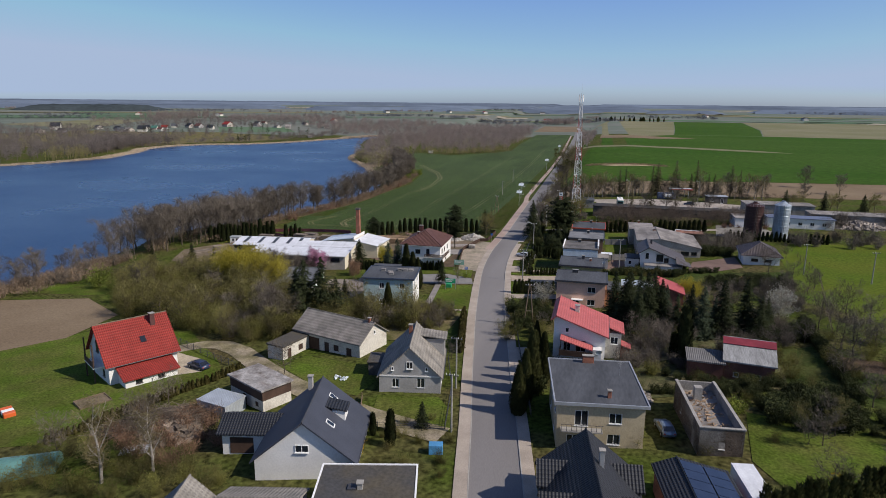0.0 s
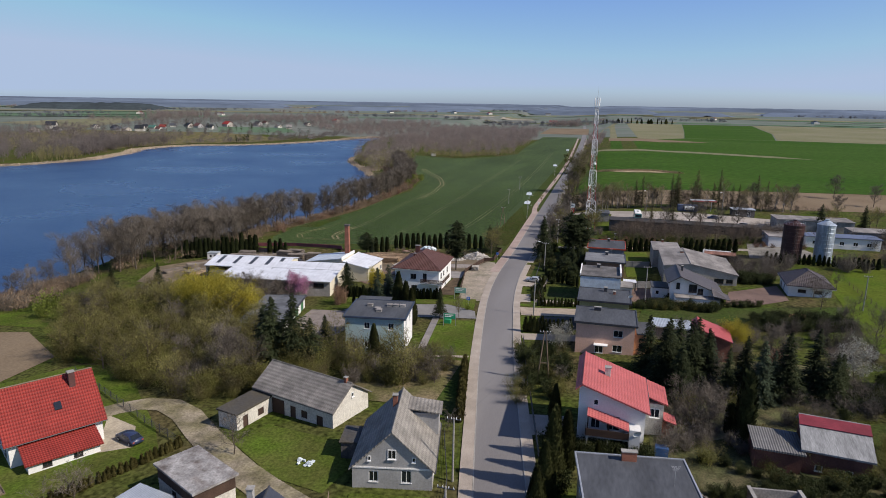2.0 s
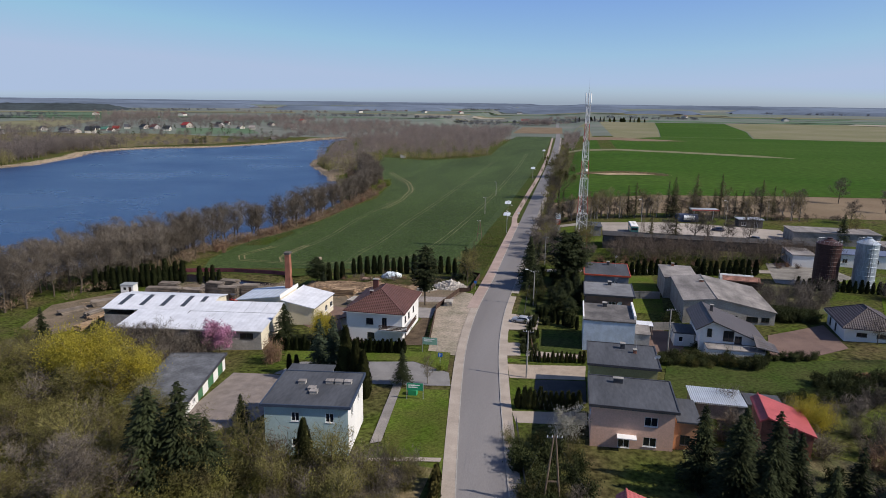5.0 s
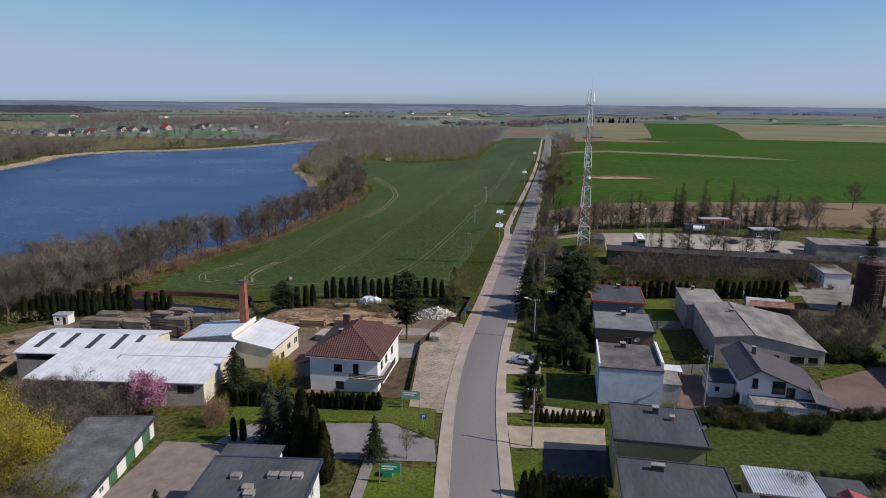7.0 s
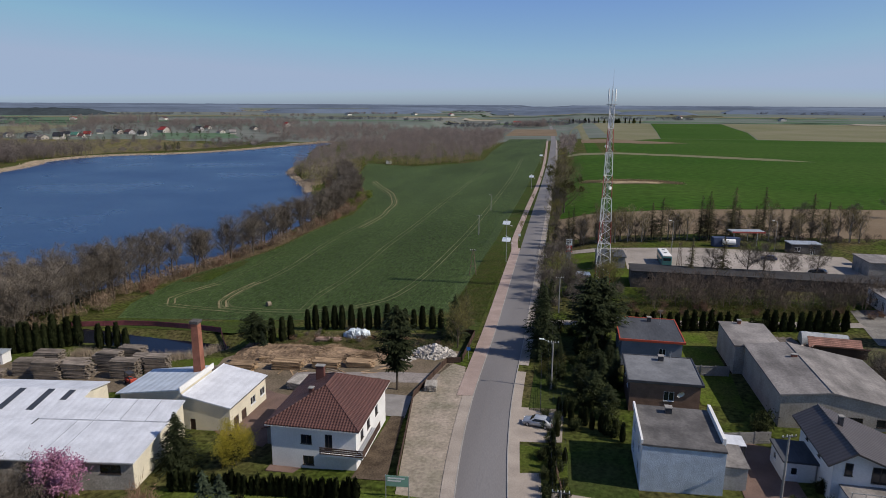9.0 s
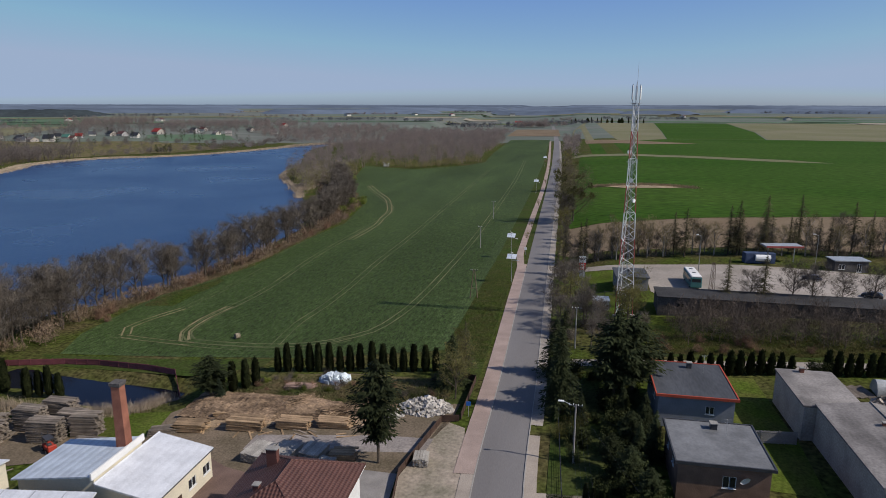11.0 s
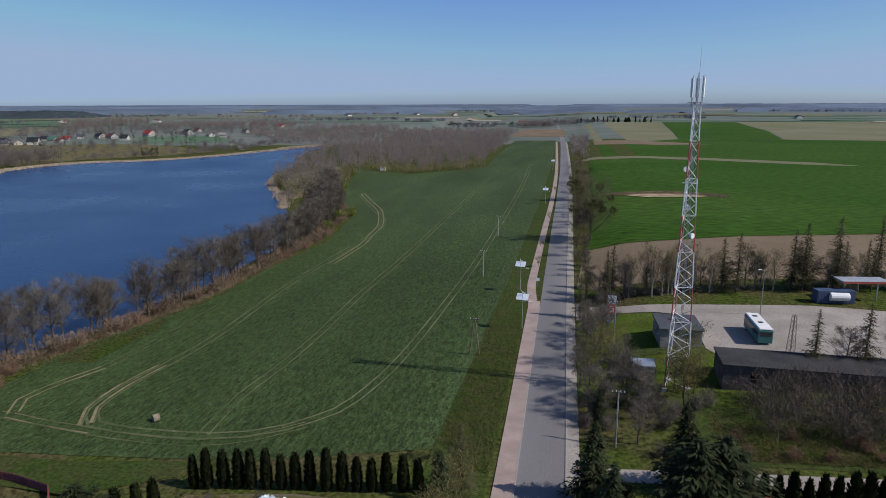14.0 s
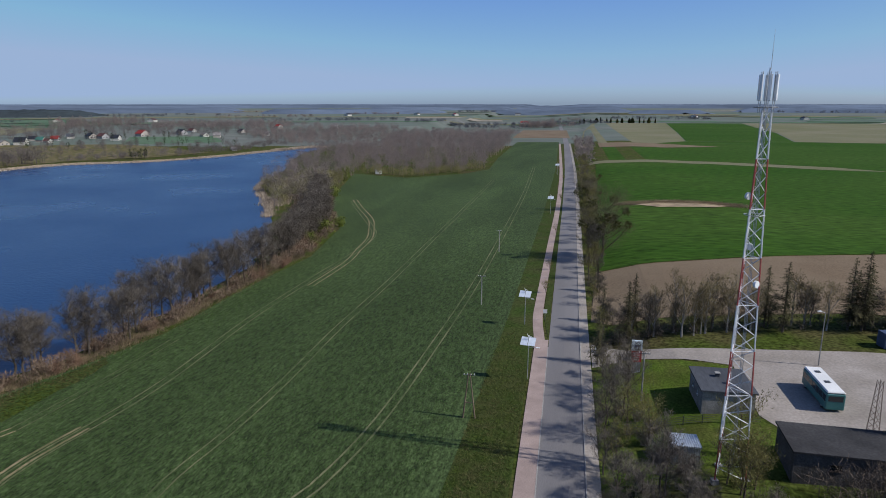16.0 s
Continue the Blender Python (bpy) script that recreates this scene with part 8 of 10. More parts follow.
far_woods("woods", [(-830, 840), (-700, 1000), (-640, 1110), (-560, 1190), (-500, 1160), (-560, 1040), (-640, 960), (-690, 860), (-760, 790)], 90, 8, 7, M_SHOREWOOD, "leafless garden trees among the far houses", 59, 120, 1.0, 0.4)
reed_belt_far = [(-660, 200), (-540, 330), (-470, 430), (-450, 505)]
far_woods("woods", [(-475, 425), (-545, 330), (-660, 200), (-760, 230), (-700, 420), (-560, 560), (-500, 500)], 420, 11, 7, M_SHOREWOOD, "leafless trees along the far shore", 6, 120, 1.0, 0.4)
far_woods("woods", [(-760, 1180), (-560, 1250), (-560, 1400), (-700, 1480), (-830, 1380)], 260, 12, 9, M_WOODS, "leafless grove behind the village", 7, 100, 1.3, 0.4)
far_woods("woods", [(-26, 700), (-14, 700), (-10, 1000), (-30, 1010)], 90, 9, 7, M_WOODS, "roadside trees far off", 11, 24, 1.8)


def far_forest(name, poly, step, h, rough, material, label, seed):
    """The closed canopy of a distant forest: crowns as bumps on one thick sheet with ragged sides down to the ground."""
    rng = np.random.default_rng(seed)
    xs, ys = np.array([p[0] for p in poly]), np.array([p[1] for p in poly])
    ax, ay = np.arange(xs.min(), xs.max() + step, step), np.arange(ys.min(), ys.max() + step, step)
    X, Y = np.meshgrid(ax, ay)
    X, Y = X + rng.normal(0, step * 0.2, X.shape), Y + rng.normal(0, step * 0.2, Y.shape)
    inside = signed(poly, X, Y) < 0
    edge = smooth(0, h * 3, -signed(poly, X, Y))
    Z = terrain(X, Y) + np.where(inside, h * (0.35 + 0.65 * edge) * (1 + rng.normal(0, rough, X.shape)), -1.0)
    nx_ = len(ax)
    keep = inside[:-1, :-1] | inside[1:, :-1] | inside[:-1, 1:] | inside[1:, 1:]
    F = [(r * nx_ + c, r * nx_ + c + 1, (r + 1) * nx_ + c + 1, (r + 1) * nx_ + c) for r, c in zip(*np.nonzero(keep))]
    ob = pydata(name, np.stack([X.ravel(), Y.ravel(), Z.ravel()], 1), F, material, None, True)
    return tagged(ob, label, "woods", kind="stuff")


# aerial haze is painted into both canopy colours, bluer than near needles
M_HORIZON = mottle(mat("hazed_forest", (0.125, 0.155, 0.2), 0.95, 0.12, 0.002, 0.02, 0.0, spec=0.02), 0.004, 0.8, 1.2, (0.5, 1, 1))
M_PINEFAR = mat("hazed_pine_canopy", (0.05, 0.062, 0.066), 0.95, 0.2, 0.01, 0.06, 0.0, spec=0.02)


def ring(a0, a1, d0, d1, n=16):
    return [(d0 * math.sin(a), d0 * math.cos(a)) for a in np.linspace(a0, a1, n)] + [(d1 * math.sin(a), d1 * math.cos(a)) for a in np.linspace(a1, a0, n)]


far_forest("woods", ring(-0.98, 0.72, 3700, 4900, 24), 55, 12, 0.06, M_HORIZON, "forest along the horizon, tinted blue for haze", 20)
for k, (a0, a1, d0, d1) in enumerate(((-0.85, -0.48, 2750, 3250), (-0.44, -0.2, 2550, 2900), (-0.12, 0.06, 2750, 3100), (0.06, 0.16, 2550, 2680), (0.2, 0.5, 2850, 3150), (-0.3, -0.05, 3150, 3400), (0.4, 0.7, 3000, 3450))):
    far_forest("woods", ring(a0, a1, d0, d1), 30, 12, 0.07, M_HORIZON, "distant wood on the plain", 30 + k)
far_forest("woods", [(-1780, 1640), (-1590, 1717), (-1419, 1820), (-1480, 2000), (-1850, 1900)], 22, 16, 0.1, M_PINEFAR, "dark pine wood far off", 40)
far_woods("woods", [(-928, 1215), (-915, 1421), (-960, 1440), (-990, 1230)], 220, 16, 6, M_WOODS, "row of tall leafless birches", 41, 110, 1.3, 0.35)
far_woods("woods", [(-146, 1583), (-77, 1536), (-60, 1560), (-130, 1640)], 110, 13, 9, M_WOODS, "leafless grove by the road", 42, 110, 1.3, 0.4)
rs = random.Random(9)
for k in range(15):
    x, y = -19 + k * 11.6 + rs.uniform(-3, 3), 1694 + rs.uniform(-6, 6)
    BIGTHUJA.plant(x, y, rs.uniform(0.9, 1.25), tall=rs.uniform(0.9, 1.2)).scale.x *= 2.6
# long strips of fields and hedgerows
for k in range(44):
    a, d = rs.uniform(-0.85, 0.66), rs.uniform(1500, 3300)
    x, y = d * math.sin(a), d * math.cos(a)
    if x < -500 and d < 1700 or (-20 < x < 900 and d < 1800):
        continue
    wx, wy = rs.uniform(120, 340), rs.uniform(18, 60)
    c, s_ = math.cos(-a), math.sin(-a)
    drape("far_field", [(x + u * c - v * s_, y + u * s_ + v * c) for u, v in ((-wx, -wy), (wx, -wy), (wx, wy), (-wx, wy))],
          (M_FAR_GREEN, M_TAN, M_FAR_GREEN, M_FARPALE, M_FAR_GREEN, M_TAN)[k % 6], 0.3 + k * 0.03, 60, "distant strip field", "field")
for k in range(26):
    a, d = rs.uniform(-0.85, 0.66), rs.uniform(1450, 3000)
    x, y = d * math.sin(a), d * math.cos(a)
    if -60 < x < 700 and d < 1760:
        continue
    wx, wy = rs.uniform(40, 220), rs.uniform(5, 14)
    c, s_ = math.cos(-a), math.sin(-a)
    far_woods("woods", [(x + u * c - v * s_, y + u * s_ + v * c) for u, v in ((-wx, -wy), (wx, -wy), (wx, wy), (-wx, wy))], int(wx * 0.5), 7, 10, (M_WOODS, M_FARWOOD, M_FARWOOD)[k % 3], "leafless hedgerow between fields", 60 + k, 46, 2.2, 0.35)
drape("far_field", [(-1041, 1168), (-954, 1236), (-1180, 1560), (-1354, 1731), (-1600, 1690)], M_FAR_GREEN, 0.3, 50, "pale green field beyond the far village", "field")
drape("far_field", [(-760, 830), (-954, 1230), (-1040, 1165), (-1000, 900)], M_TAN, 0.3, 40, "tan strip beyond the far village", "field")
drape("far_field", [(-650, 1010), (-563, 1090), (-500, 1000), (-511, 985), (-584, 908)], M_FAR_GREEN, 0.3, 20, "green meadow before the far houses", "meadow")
drape("far_field", [(-124, 1200), (-36, 1126), (-44, 1393), (-130, 1480)], M_PLOUGH, 0.3, 30, "brown ploughed field by the road", "field")
drape("far_bank", [(-500, 560), (-520, 640), (-500, 720), (-450, 780), (-430, 850), (-520, 900), (-584, 905), (-660, 850), (-760, 820), (-800, 600)],
      M_DRYGRASS, 0.25, 20, "dry grassy bank above the far shore", "meadow")


M_THICK = mat("thicket_twigs", (0.19, 0.135, 0.09), 0.95, 0.3, 0.1, 1.0, 0.0, island=True, rnd=0.4)
M_THICKD = mat("dark_thicket_twigs", (0.13, 0.10, 0.075), 0.95, 0.3, 0.1, 1.0, 0.0, island=True, rnd=0.4)
far_woods("thicket", [(-131, 238), (-136, 262), (-132, 286), (-124, 312), (-123, 345), (-119, 394), (-128, 447), (-150, 498), (-168, 548), (-180, 520), (-160, 470), (-142, 430), (-131, 385), (-131, 340), (-135, 300), (-142, 278), (-146, 255)], 520, 3.0, 3.4, M_THICK, "reddish brown thicket along the lake shore", 41, 110, 0.9, 0.14)
far_woods("thicket", [(-164, 180), (-146, 182), (-130, 226), (-138, 255), (-158, 248), (-165, 215)], 70, 2.4, 4, M_THICK, "leafless undergrowth by the lake", 42, 100, 0.9, 0.14)
far_woods("thicket", [(-166, 118), (-146, 124), (-140, 150), (-150, 178), (-160, 172), (-163, 145)], 120, 2.6, 4, M_THICK, "leafless undergrowth on the wet bank", 43, 90, 0.9, 0.14)
far_woods("thicket", [(-1, 252), (30, 251), (64, 255), (64, 265), (0, 265.5)], 250, 4.4, 3.2, M_THICKD, "leafless thicket of fine brown twigs before the long shed", 44, 130, 1.4, 0.035)
far_woods("thicket", [(-22, 315), (90, 331), (90, 336), (-22, 320)], 110, 2.2, 2.5, M_THICKD, "undergrowth of the tree belt", 45, 90, 0.8, 0.1)


def reed_belt(pts, w, n, h, label, seed, material=None, wide=0.05):
    rng = np.random.default_rng(seed)
    P = np.array(resample(pts, 1.0))
    i = rng.integers(0, len(P), n)
    p = P[i] + rng.normal(0, w / 2.2, (n, 2))
    z = terrain(p[:, 0], p[:, 1])
    c = np.stack([p[:, 0], p[:, 1], np.maximum(z, LAKE_Z - 0.2)], 1)
    d = rng.normal(0, 0.25, (n, 3))
    d[:, 2] = 1
    s = np.stack([rng.normal(0, 1, n), rng.normal(0, 1, n), np.zeros(n)], 1)
    s /= np.linalg.norm(s, axis=1)[:, None]
    hh = h * rng.uniform(0.6, 1.2, (n, 1))
    wd = wide
    v = np.concatenate([c - s * wd, c + s * wd, c + d * hh], 1).reshape(-1, 3)
    ob = pydata("reeds", v, [(3 * k, 3 * k + 1, 3 * k + 2) for k in range(n)], material or M_TANGRASS)
    return tagged(ob, label, "reeds", kind="stuff")


reed_belt(reed_belt_far, 6, 20000, 0.9, "belt of pale dry reeds on the far shore", 9, M_REEDPALE, 0.5)
reed_belt([(-450, 505), (-472, 578), (-495, 625), (-484, 692), (-430, 738), (-398, 802), (-374, 902)], 6, 32000, 0.9, "belt of pale dry reeds on the far shore", 1, M_REEDPALE, 0.5)
reed_belt([(-374, 902), (-352, 963), (-336, 958)], 5, 2600, 2.2, "belt of pale dry reeds at the lake end", 2, M_REEDPALE, 0.5)
reed_belt([(-176, 478), (-192, 512), (-232, 578), (-246, 618)], 3, 3600, 1.3, "dry reeds round the lake point", 3, M_REEDPALE, 0.2)
reed_belt([(-189, 512), (-193, 528), (-192, 542)], 7, 4000, 1.5, "patch of pale reeds in the bay of the point", 7, M_REEDPALE, 0.3)
reed_belt([(-141, 262), (-134, 290), (-128, 316), (-127, 345), (-126, 390), (-134, 440)], 5, 26000, 0.8, "dry grass bank along the shore", 4)
reed_belt([(-164, 122), (-156, 140), (-156, 160), (-158, 176)], 8, 16000, 1.6, "tall dry grass and reeds on the wet bank", 8)
reed_belt([(-116, 213), (-104, 211.8), (-93, 213), (-88.5, 217), (-88, 221)], 1.6, 5000, 1.7, "pale dry reeds at the pond", 5, M_REEDPALE, 0.03)
reed_belt([(-8, 491), (12, 494), (42, 485)], 5, 6000, 1.2, "strip of dry reeds in the field", 6, None, 0.08)

# village across the lake
rs = random.Random(15)
ROOFC = [M_TILE_RED, M_TILE_DARK, M_TILE_BROWN, M_BITUMEN, M_TILE_RED, M_FELTGREY, mat("green_sheet_roof", (0.05, 0.16, 0.12), 0.6, 0.15)]
M_FARWALL = [M_OFFWHITE, mat("weathered_cream_plaster", (0.4, 0.36, 0.31), 0.9, 0.2, 0.1), mat("weathered_grey_plaster", (0.34, 0.33, 0.32), 0.9, 0.2, 0.1)]
FARV = ((-800, 815, 1.9, 1), (-757, 742, 1.3, 5), (-748, 772, 1.2, 1), (-764, 860, 1.1, 3), (-712, 905, 1.1, 1), (-735, 868, 1.0, 2), (-680, 854, 1.7, 1), (-689, 894, 1.2, 6), (-686, 914, 1.2, 0), (-698, 954, 1.2, 3), (-676, 966, 1.4, 1), (-664, 974, 1.4, 2), (-631, 957, 1.4, 1), (-649, 1037, 1.7, 0), (-624, 1096, 1.5, 1),
        (-571, 1072, 1.2, 5), (-550, 1072, 1.4, 5), (-420, 887, 0.8, 5), (-502, 1133, 1.4, 5), (-692, 840, 1.2, 5), (-703, 835, 1.2, 3), (-672, 886, 1.0, 2), (-563, 1170, 1.2, 1), (-720, 850, 1.2, 1),
        (-640, 1150, 1.2, 2), (-560, 1300, 1.4, 4), (-470, 1350, 1.4, 5))
for k, (x, y, big, c) in enumerate(FARV):
    big *= 0.76
    house("far_house", ("white house with red roof across the lake", "white house with charcoal roof across the lake", "pale house with brown roof across the lake", "pale house with felt roof across the lake", "white house with red roof across the lake", "pale house with grey roof across the lake", "pale house with green roof across the lake")[c], x, y, rs.uniform(60, 125), 12 * big, 9 * big, 3.4 * big, M_FARWALL[k % 3],
          ROOFC[c], roof="gable", rise=6.9 * big, over=0.7, wins={"S": [(2, 0.9, 2, 1.5), (7, 0.9, 2, 1.5)], "E": [(3, .9, 2, 1.5), (6, .9, 2, 1.5)]}, group="far village")
for k in range(16):
    a, d = rs.uniform(-0.7, 0.6), rs.uniform(1700, 2900)
    x, y = d * math.sin(a), d * math.cos(a)
    house("far_house", "small pale house on the plain", x, y, rs.uniform(0, 180), 14, 20, 5, M_OFFWHITE, ROOFC[1 + k % 5], roof="gable", rise=8, over=0.5, group="far farms")
house("white_hut", "small white hut at the wood edge", -179, 674, 10, 4.4, 4.4, 3, M_WHITE, M_FELTGREY, roof="gable", rise=2.4, over=0.3, category="hut")

# ---------------------------------------------------------------- street furniture
M_PANELWHITE = mat("pale_solar_glass", (0.62, 0.66, 0.70), 0.25, 0.08, 0.8, 4, 0.0, spec=0.6)


def solar_lamp(x, y, h=7.2):
    top = empty("solar_street_lamp", pose(x, y, G(x, y), 0, 0, -8), "steel street lamp with solar panels and small wind turbine", "street lamp", "solar lamps")
    bm = bmesh.new()
    tube(bm, (0, 0, -0.4), (0, 0, h + 0.9), 0.09, 0.05, 8)
    part("pole", bm, M_METAL, top)
    for s in (-1, 1):
        p = part("solar_panel", boxm(-0.62, 0.62, -0.9, 0.9, -0.03, 0.03), M_PANELWHITE, top)
        p.matrix_local = pose(s * 0.66, -0.25, h, 34, 0, 0)
    bm = bmesh.new()
    tube(bm, (0, 0, h - 1.2), (1.7, -0.4, h - 0.9), 0.04, 0.03, 5)
    part("arm", bm, M_METAL, top)
    part("lamp_head", boxm(1.4, 2.1, -0.55, -0.3, h - 0.98, h - 0.86, 0.03), M_FRAME, top)
    bm = bmesh.new()
    for k in range(3):
        a = k * 2.094
        tube(bm, (0, -0.12, h + 0.9), (0.6 * math.cos(a), -0.12, h + 0.9 + 0.6 * math.sin(a)), 0.05, 0.02, 4)
    tube(bm, (0, -0.15, h + 0.9), (0, 0.5, h + 0.9), 0.06, 0.03, 5)
    part("wind_rotor", bm, M_FRAME, top)


for x, y in ((-36.2, 297.6), (-38.9, 326.8), (-38.9, 478), (-40.4, 640)):
    solar_lamp(x, y)


def utility_pole(x, y, h=8.5, yaw=0, twin=False, arms=1, label="", lamp=False):
    top = empty("utility_pole", pose(x, y, G(x, y), 0, 0, yaw), label or "weathered utility pole with insulators", "utility pole")
    if twin:
        for s in (-1, 1):
            bm = bmesh.new()
            tube(bm, (s * 1.0, 0, -0.4), (s * 0.12, 0, h), 0.13, 0.09, 7)
            part("leg", bm, M_WOOD, top)
        part("tie", boxm(-0.75, 0.75, -0.06, 0.06, h * 0.35, h * 0.35 + 0.14), M_WOOD, top)
    else:
        bm = bmesh.new()
        tube(bm, (0, 0, -0.4), (0, 0, h), 0.15, 0.1, 8)
        part("post", bm, M_CONCRETE, top)
    for k in range(arms):
        part("crossarm", boxm(-0.9, 0.9, -0.05, 0.05, h - 0.25 - 0.5 * k, h - 0.15 - 0.5 * k), M_DARKMETAL, top)
        for s in (-0.8, -0.3, 0.3, 0.8):
            bm = bmesh.new()
            tube(bm, (s, 0, h - 0.15 - 0.5 * k), (s, 0, h + 0.08 - 0.5 * k), 0.05, 0.035, 6)
            part("insulator", bm, M_FRAME, top)
    if lamp:
        bm = bmesh.new()
        tube(bm, (0, 0, h - 0.4), (-1.6, 0, h + 0.3), 0.045, 0.035, 5)
        part("lamp_arm", bm, M_METAL, top)
        part("lamp_head", boxm(-2.3, -1.5, -0.16, 0.16, h + 0.2, h + 0.38, 0.05), M_FRAME, top)
    return (x, y, G(x, y) + h)


POLES = [utility_pole(-12.5, 126, 8.8, 10, True), utility_pole(-18.2, 163, 8.5), utility_pole(-20.0, 206.7, 8.5, lamp=True),
         utility_pole(-19.5, 250, 8.5), utility_pole(-17.5, 290, 8.5)]
LEFTP = [utility_pole(-17.6, 78, 8.5), utility_pole(-20.2, 92.5, 8.5)]
utility_pole(6.4, 176.4, 9.0, 20, label="tall grey concrete utility pole in a yard")
utility_pole(52.5, 178, 8, 10)
utility_pole(66, 172, 8, 10)
utility_pole(-44.2, 281.8, 7.5, 0, True, label="wooden A-frame power pole at the field edge")
utility_pole(-50.6, 341, 7.5, label="wooden power pole in the crop")
utility_pole(-53, 400, 7.5, label="wooden power pole in the crop")


def cable(a, b, sag=0.7, r=0.006, label="black overhead power cable"):
    bm = bmesh.new()
    a, b = Vector(a), Vector(b)
    prev = None
    n = 10
    for i in range(n + 1):
        t = i / n
        p = a.lerp(b, t) - Vector((0, 0, sag * 4 * t * (1 - t)))
        if prev is not None:
            tube(bm, prev, p, r, r, 3, cap=False)
        prev = p
    bmesh.ops.remove_doubles(bm, verts=bm.verts[:], dist=0.004)
    tagged(mesh_object("power_cable", bm, M_DARKMETAL), label, "cable")


for a, b in zip(POLES, POLES[1:]):
    for s in (-0.8, -0.3, 0.3, 0.8):
        cable((a[0] + s, a[1], a[2]), (b[0] + s, b[1], b[2]))
for s in (-0.8, 0.8):
    cable((LEFTP[0][0] + s, LEFTP[0][1], LEFTP[0][2]), (LEFTP[1][0] + s, LEFTP[1][1], LEFTP[1][2]), 0.3)
    cable((LEFTP[1][0] + s, LEFTP[1][1], LEFTP[1][2]), (POLES[0][0] + s, POLES[0][1], POLES[0][2]), 0.6)
for i, (x, y) in enumerate(((-5.8, 113), (-9, 141), (-9, 157), (-9, 180), (-9, 203))):
    p = POLES[(0, 0, 1, 2, 2)[i]]
    cable(p, (x, y, G(x, y) + 5.2), 0.5)


def lamp_post(x, y, h, yaw, label="tall slim grey street lamp"):
    top = empty("street_lamp", pose(x, y, G(x, y), 0, 0, yaw), label, "street lamp")
    bm = bmesh.new()
    tube(bm, (0, 0, -0.3), (0, 0, h), 0.11, 0.06, 8)
    part("pole", bm, M_CONCRETE, top)
    bm = bmesh.new()
    tube(bm, (0, 0, h), (0.9, 0, h + 0.4), 0.04, 0.03, 5)
    part("arm", bm, M_METAL, top)
    part("lamp_head", boxm(0.8, 1.5, -0.15, 0.15, h + 0.32, h + 0.48, 0.04), M_FRAME, top)


lamp_post(12.9, 304, 9.5, 200)
lamp_post(44, 312, 9, 180)


# ---------------------------------------------------------------- vehicles
def wheel(parent, x, y, r, w=0.22):
    bm = bmesh.new()
    tube(bm, (x - w / 2, y, r), (x + w / 2, y, r), r, r, 14)
    ty = part("tyre", bm, mat("tyre_rubber", (0.02, 0.02, 0.02), 0.9, 0.1), parent)
    bm = bmesh.new()
    tube(bm, (x - w / 2 - 0.01, y, r), (x + w / 2 + 0.01, y, r), r * 0.6, r * 0.6, 10)
    part("rim", bm, M_METAL, ty)


def car(x, y, yaw, paint, label):
    top = empty("car", pose(x, y, G(x, y) + 0.1, 0, 0, yaw), label, "car")
    prof = [(-2.1, 0.28), (2.1, 0.28), (2.15, 0.62), (1.95, 0.82), (1.05, 0.95), (0.35, 1.42), (-1.2, 1.45), (-1.95, 0.98), (-2.15, 0.85), (-2.18, 0.5)]
    bm = bmesh.new()
    a = [bm.verts.new((-0.86 + (0.14 if z > 1.2 else 0), yy, z)) for yy, z in prof]
    b = [bm.verts.new((0.86 - (0.14 if z > 1.2 else 0), yy, z)) for yy, z in prof]
    bm.faces.new(a[::-1])
    bm.faces.new(b)
    for i in range(len(prof)):
        j = (i + 1) % len(prof)
        bm.faces.new((a[i], a[j], b[j], b[i]))
    bmesh.ops.recalc_face_normals(bm, faces=bm.faces[:])
    bmesh.ops.bevel(bm, geom=bm.edges[:], offset=0.06, segments=2, affect="EDGES")
    part("body", bm, paint, top, smooth=True)
    for s in (-1, 1):
        bm = bmesh.new()
        f = [bm.verts.new(p) for p in ((s * 0.875, 0.8, 0.97), (s * 0.875, -1.6, 0.99), (s * 0.76, -1.15, 1.36), (s * 0.76, 0.3, 1.34))]
        bm.faces.new(f if s < 0 else f[::-1])
        part("side_window", bm, M_GLASS, top)
        part("headlight", boxm(s * 0.6 - 0.15, s * 0.6 + 0.15, 2.07, 2.17, 0.55, 0.7), M_FRAME, top)
        part("tail_light", boxm(s * 0.65 - 0.13, s * 0.65 + 0.13, -2.21, -2.13, 0.65, 0.82), M_TOWERRED, top)
    for ya, za, yb, zb, nm in ((1.0, 1.0, 0.42, 1.4, "windscreen"), (-1.9, 1.03, -1.28, 1.43, "rear_window")):
        bm = bmesh.new()
        sl = 0.03 if ya > 0 else -0.03
        bm.faces.new([bm.verts.new(p) for p in ((-0.74, ya + sl, za + 0.02), (0.74, ya + sl, za + 0.02), (0.62, yb + sl, zb + 0.02), (-0.62, yb + sl, zb + 0.02))])
        part(nm, bm, M_GLASS, top)
    for xx in (-0.78, 0.78):
        for yy in (-1.3, 1.35):
            wheel(top, xx, yy, 0.31)


P_BLUE = mat("dark_blue_car_paint", (0.03, 0.04, 0.085), 0.3, 0.05, spec=0.6)
P_SILVERBLUE = mat("silver_blue_car_paint", (0.22, 0.28, 0.36), 0.3, 0.05, spec=0.6, metal=0.3)
P_SILVER = mat("silver_car_paint", (0.5, 0.52, 0.54), 0.3, 0.05, spec=0.6, metal=0.3)
car(-66.6, 92.4, 70, P_BLUE, "dark blue parked saloon car on sand")
car(10.4, 83.0, 12, P_SILVERBLUE, "silver-blue parked car between buildings")
car(-21.6, 193.2, 80, P_SILVER, "silver parked car in a paved bay")
car(38.5, 298, 80, P_BLUE, "dark car parked in the yard")
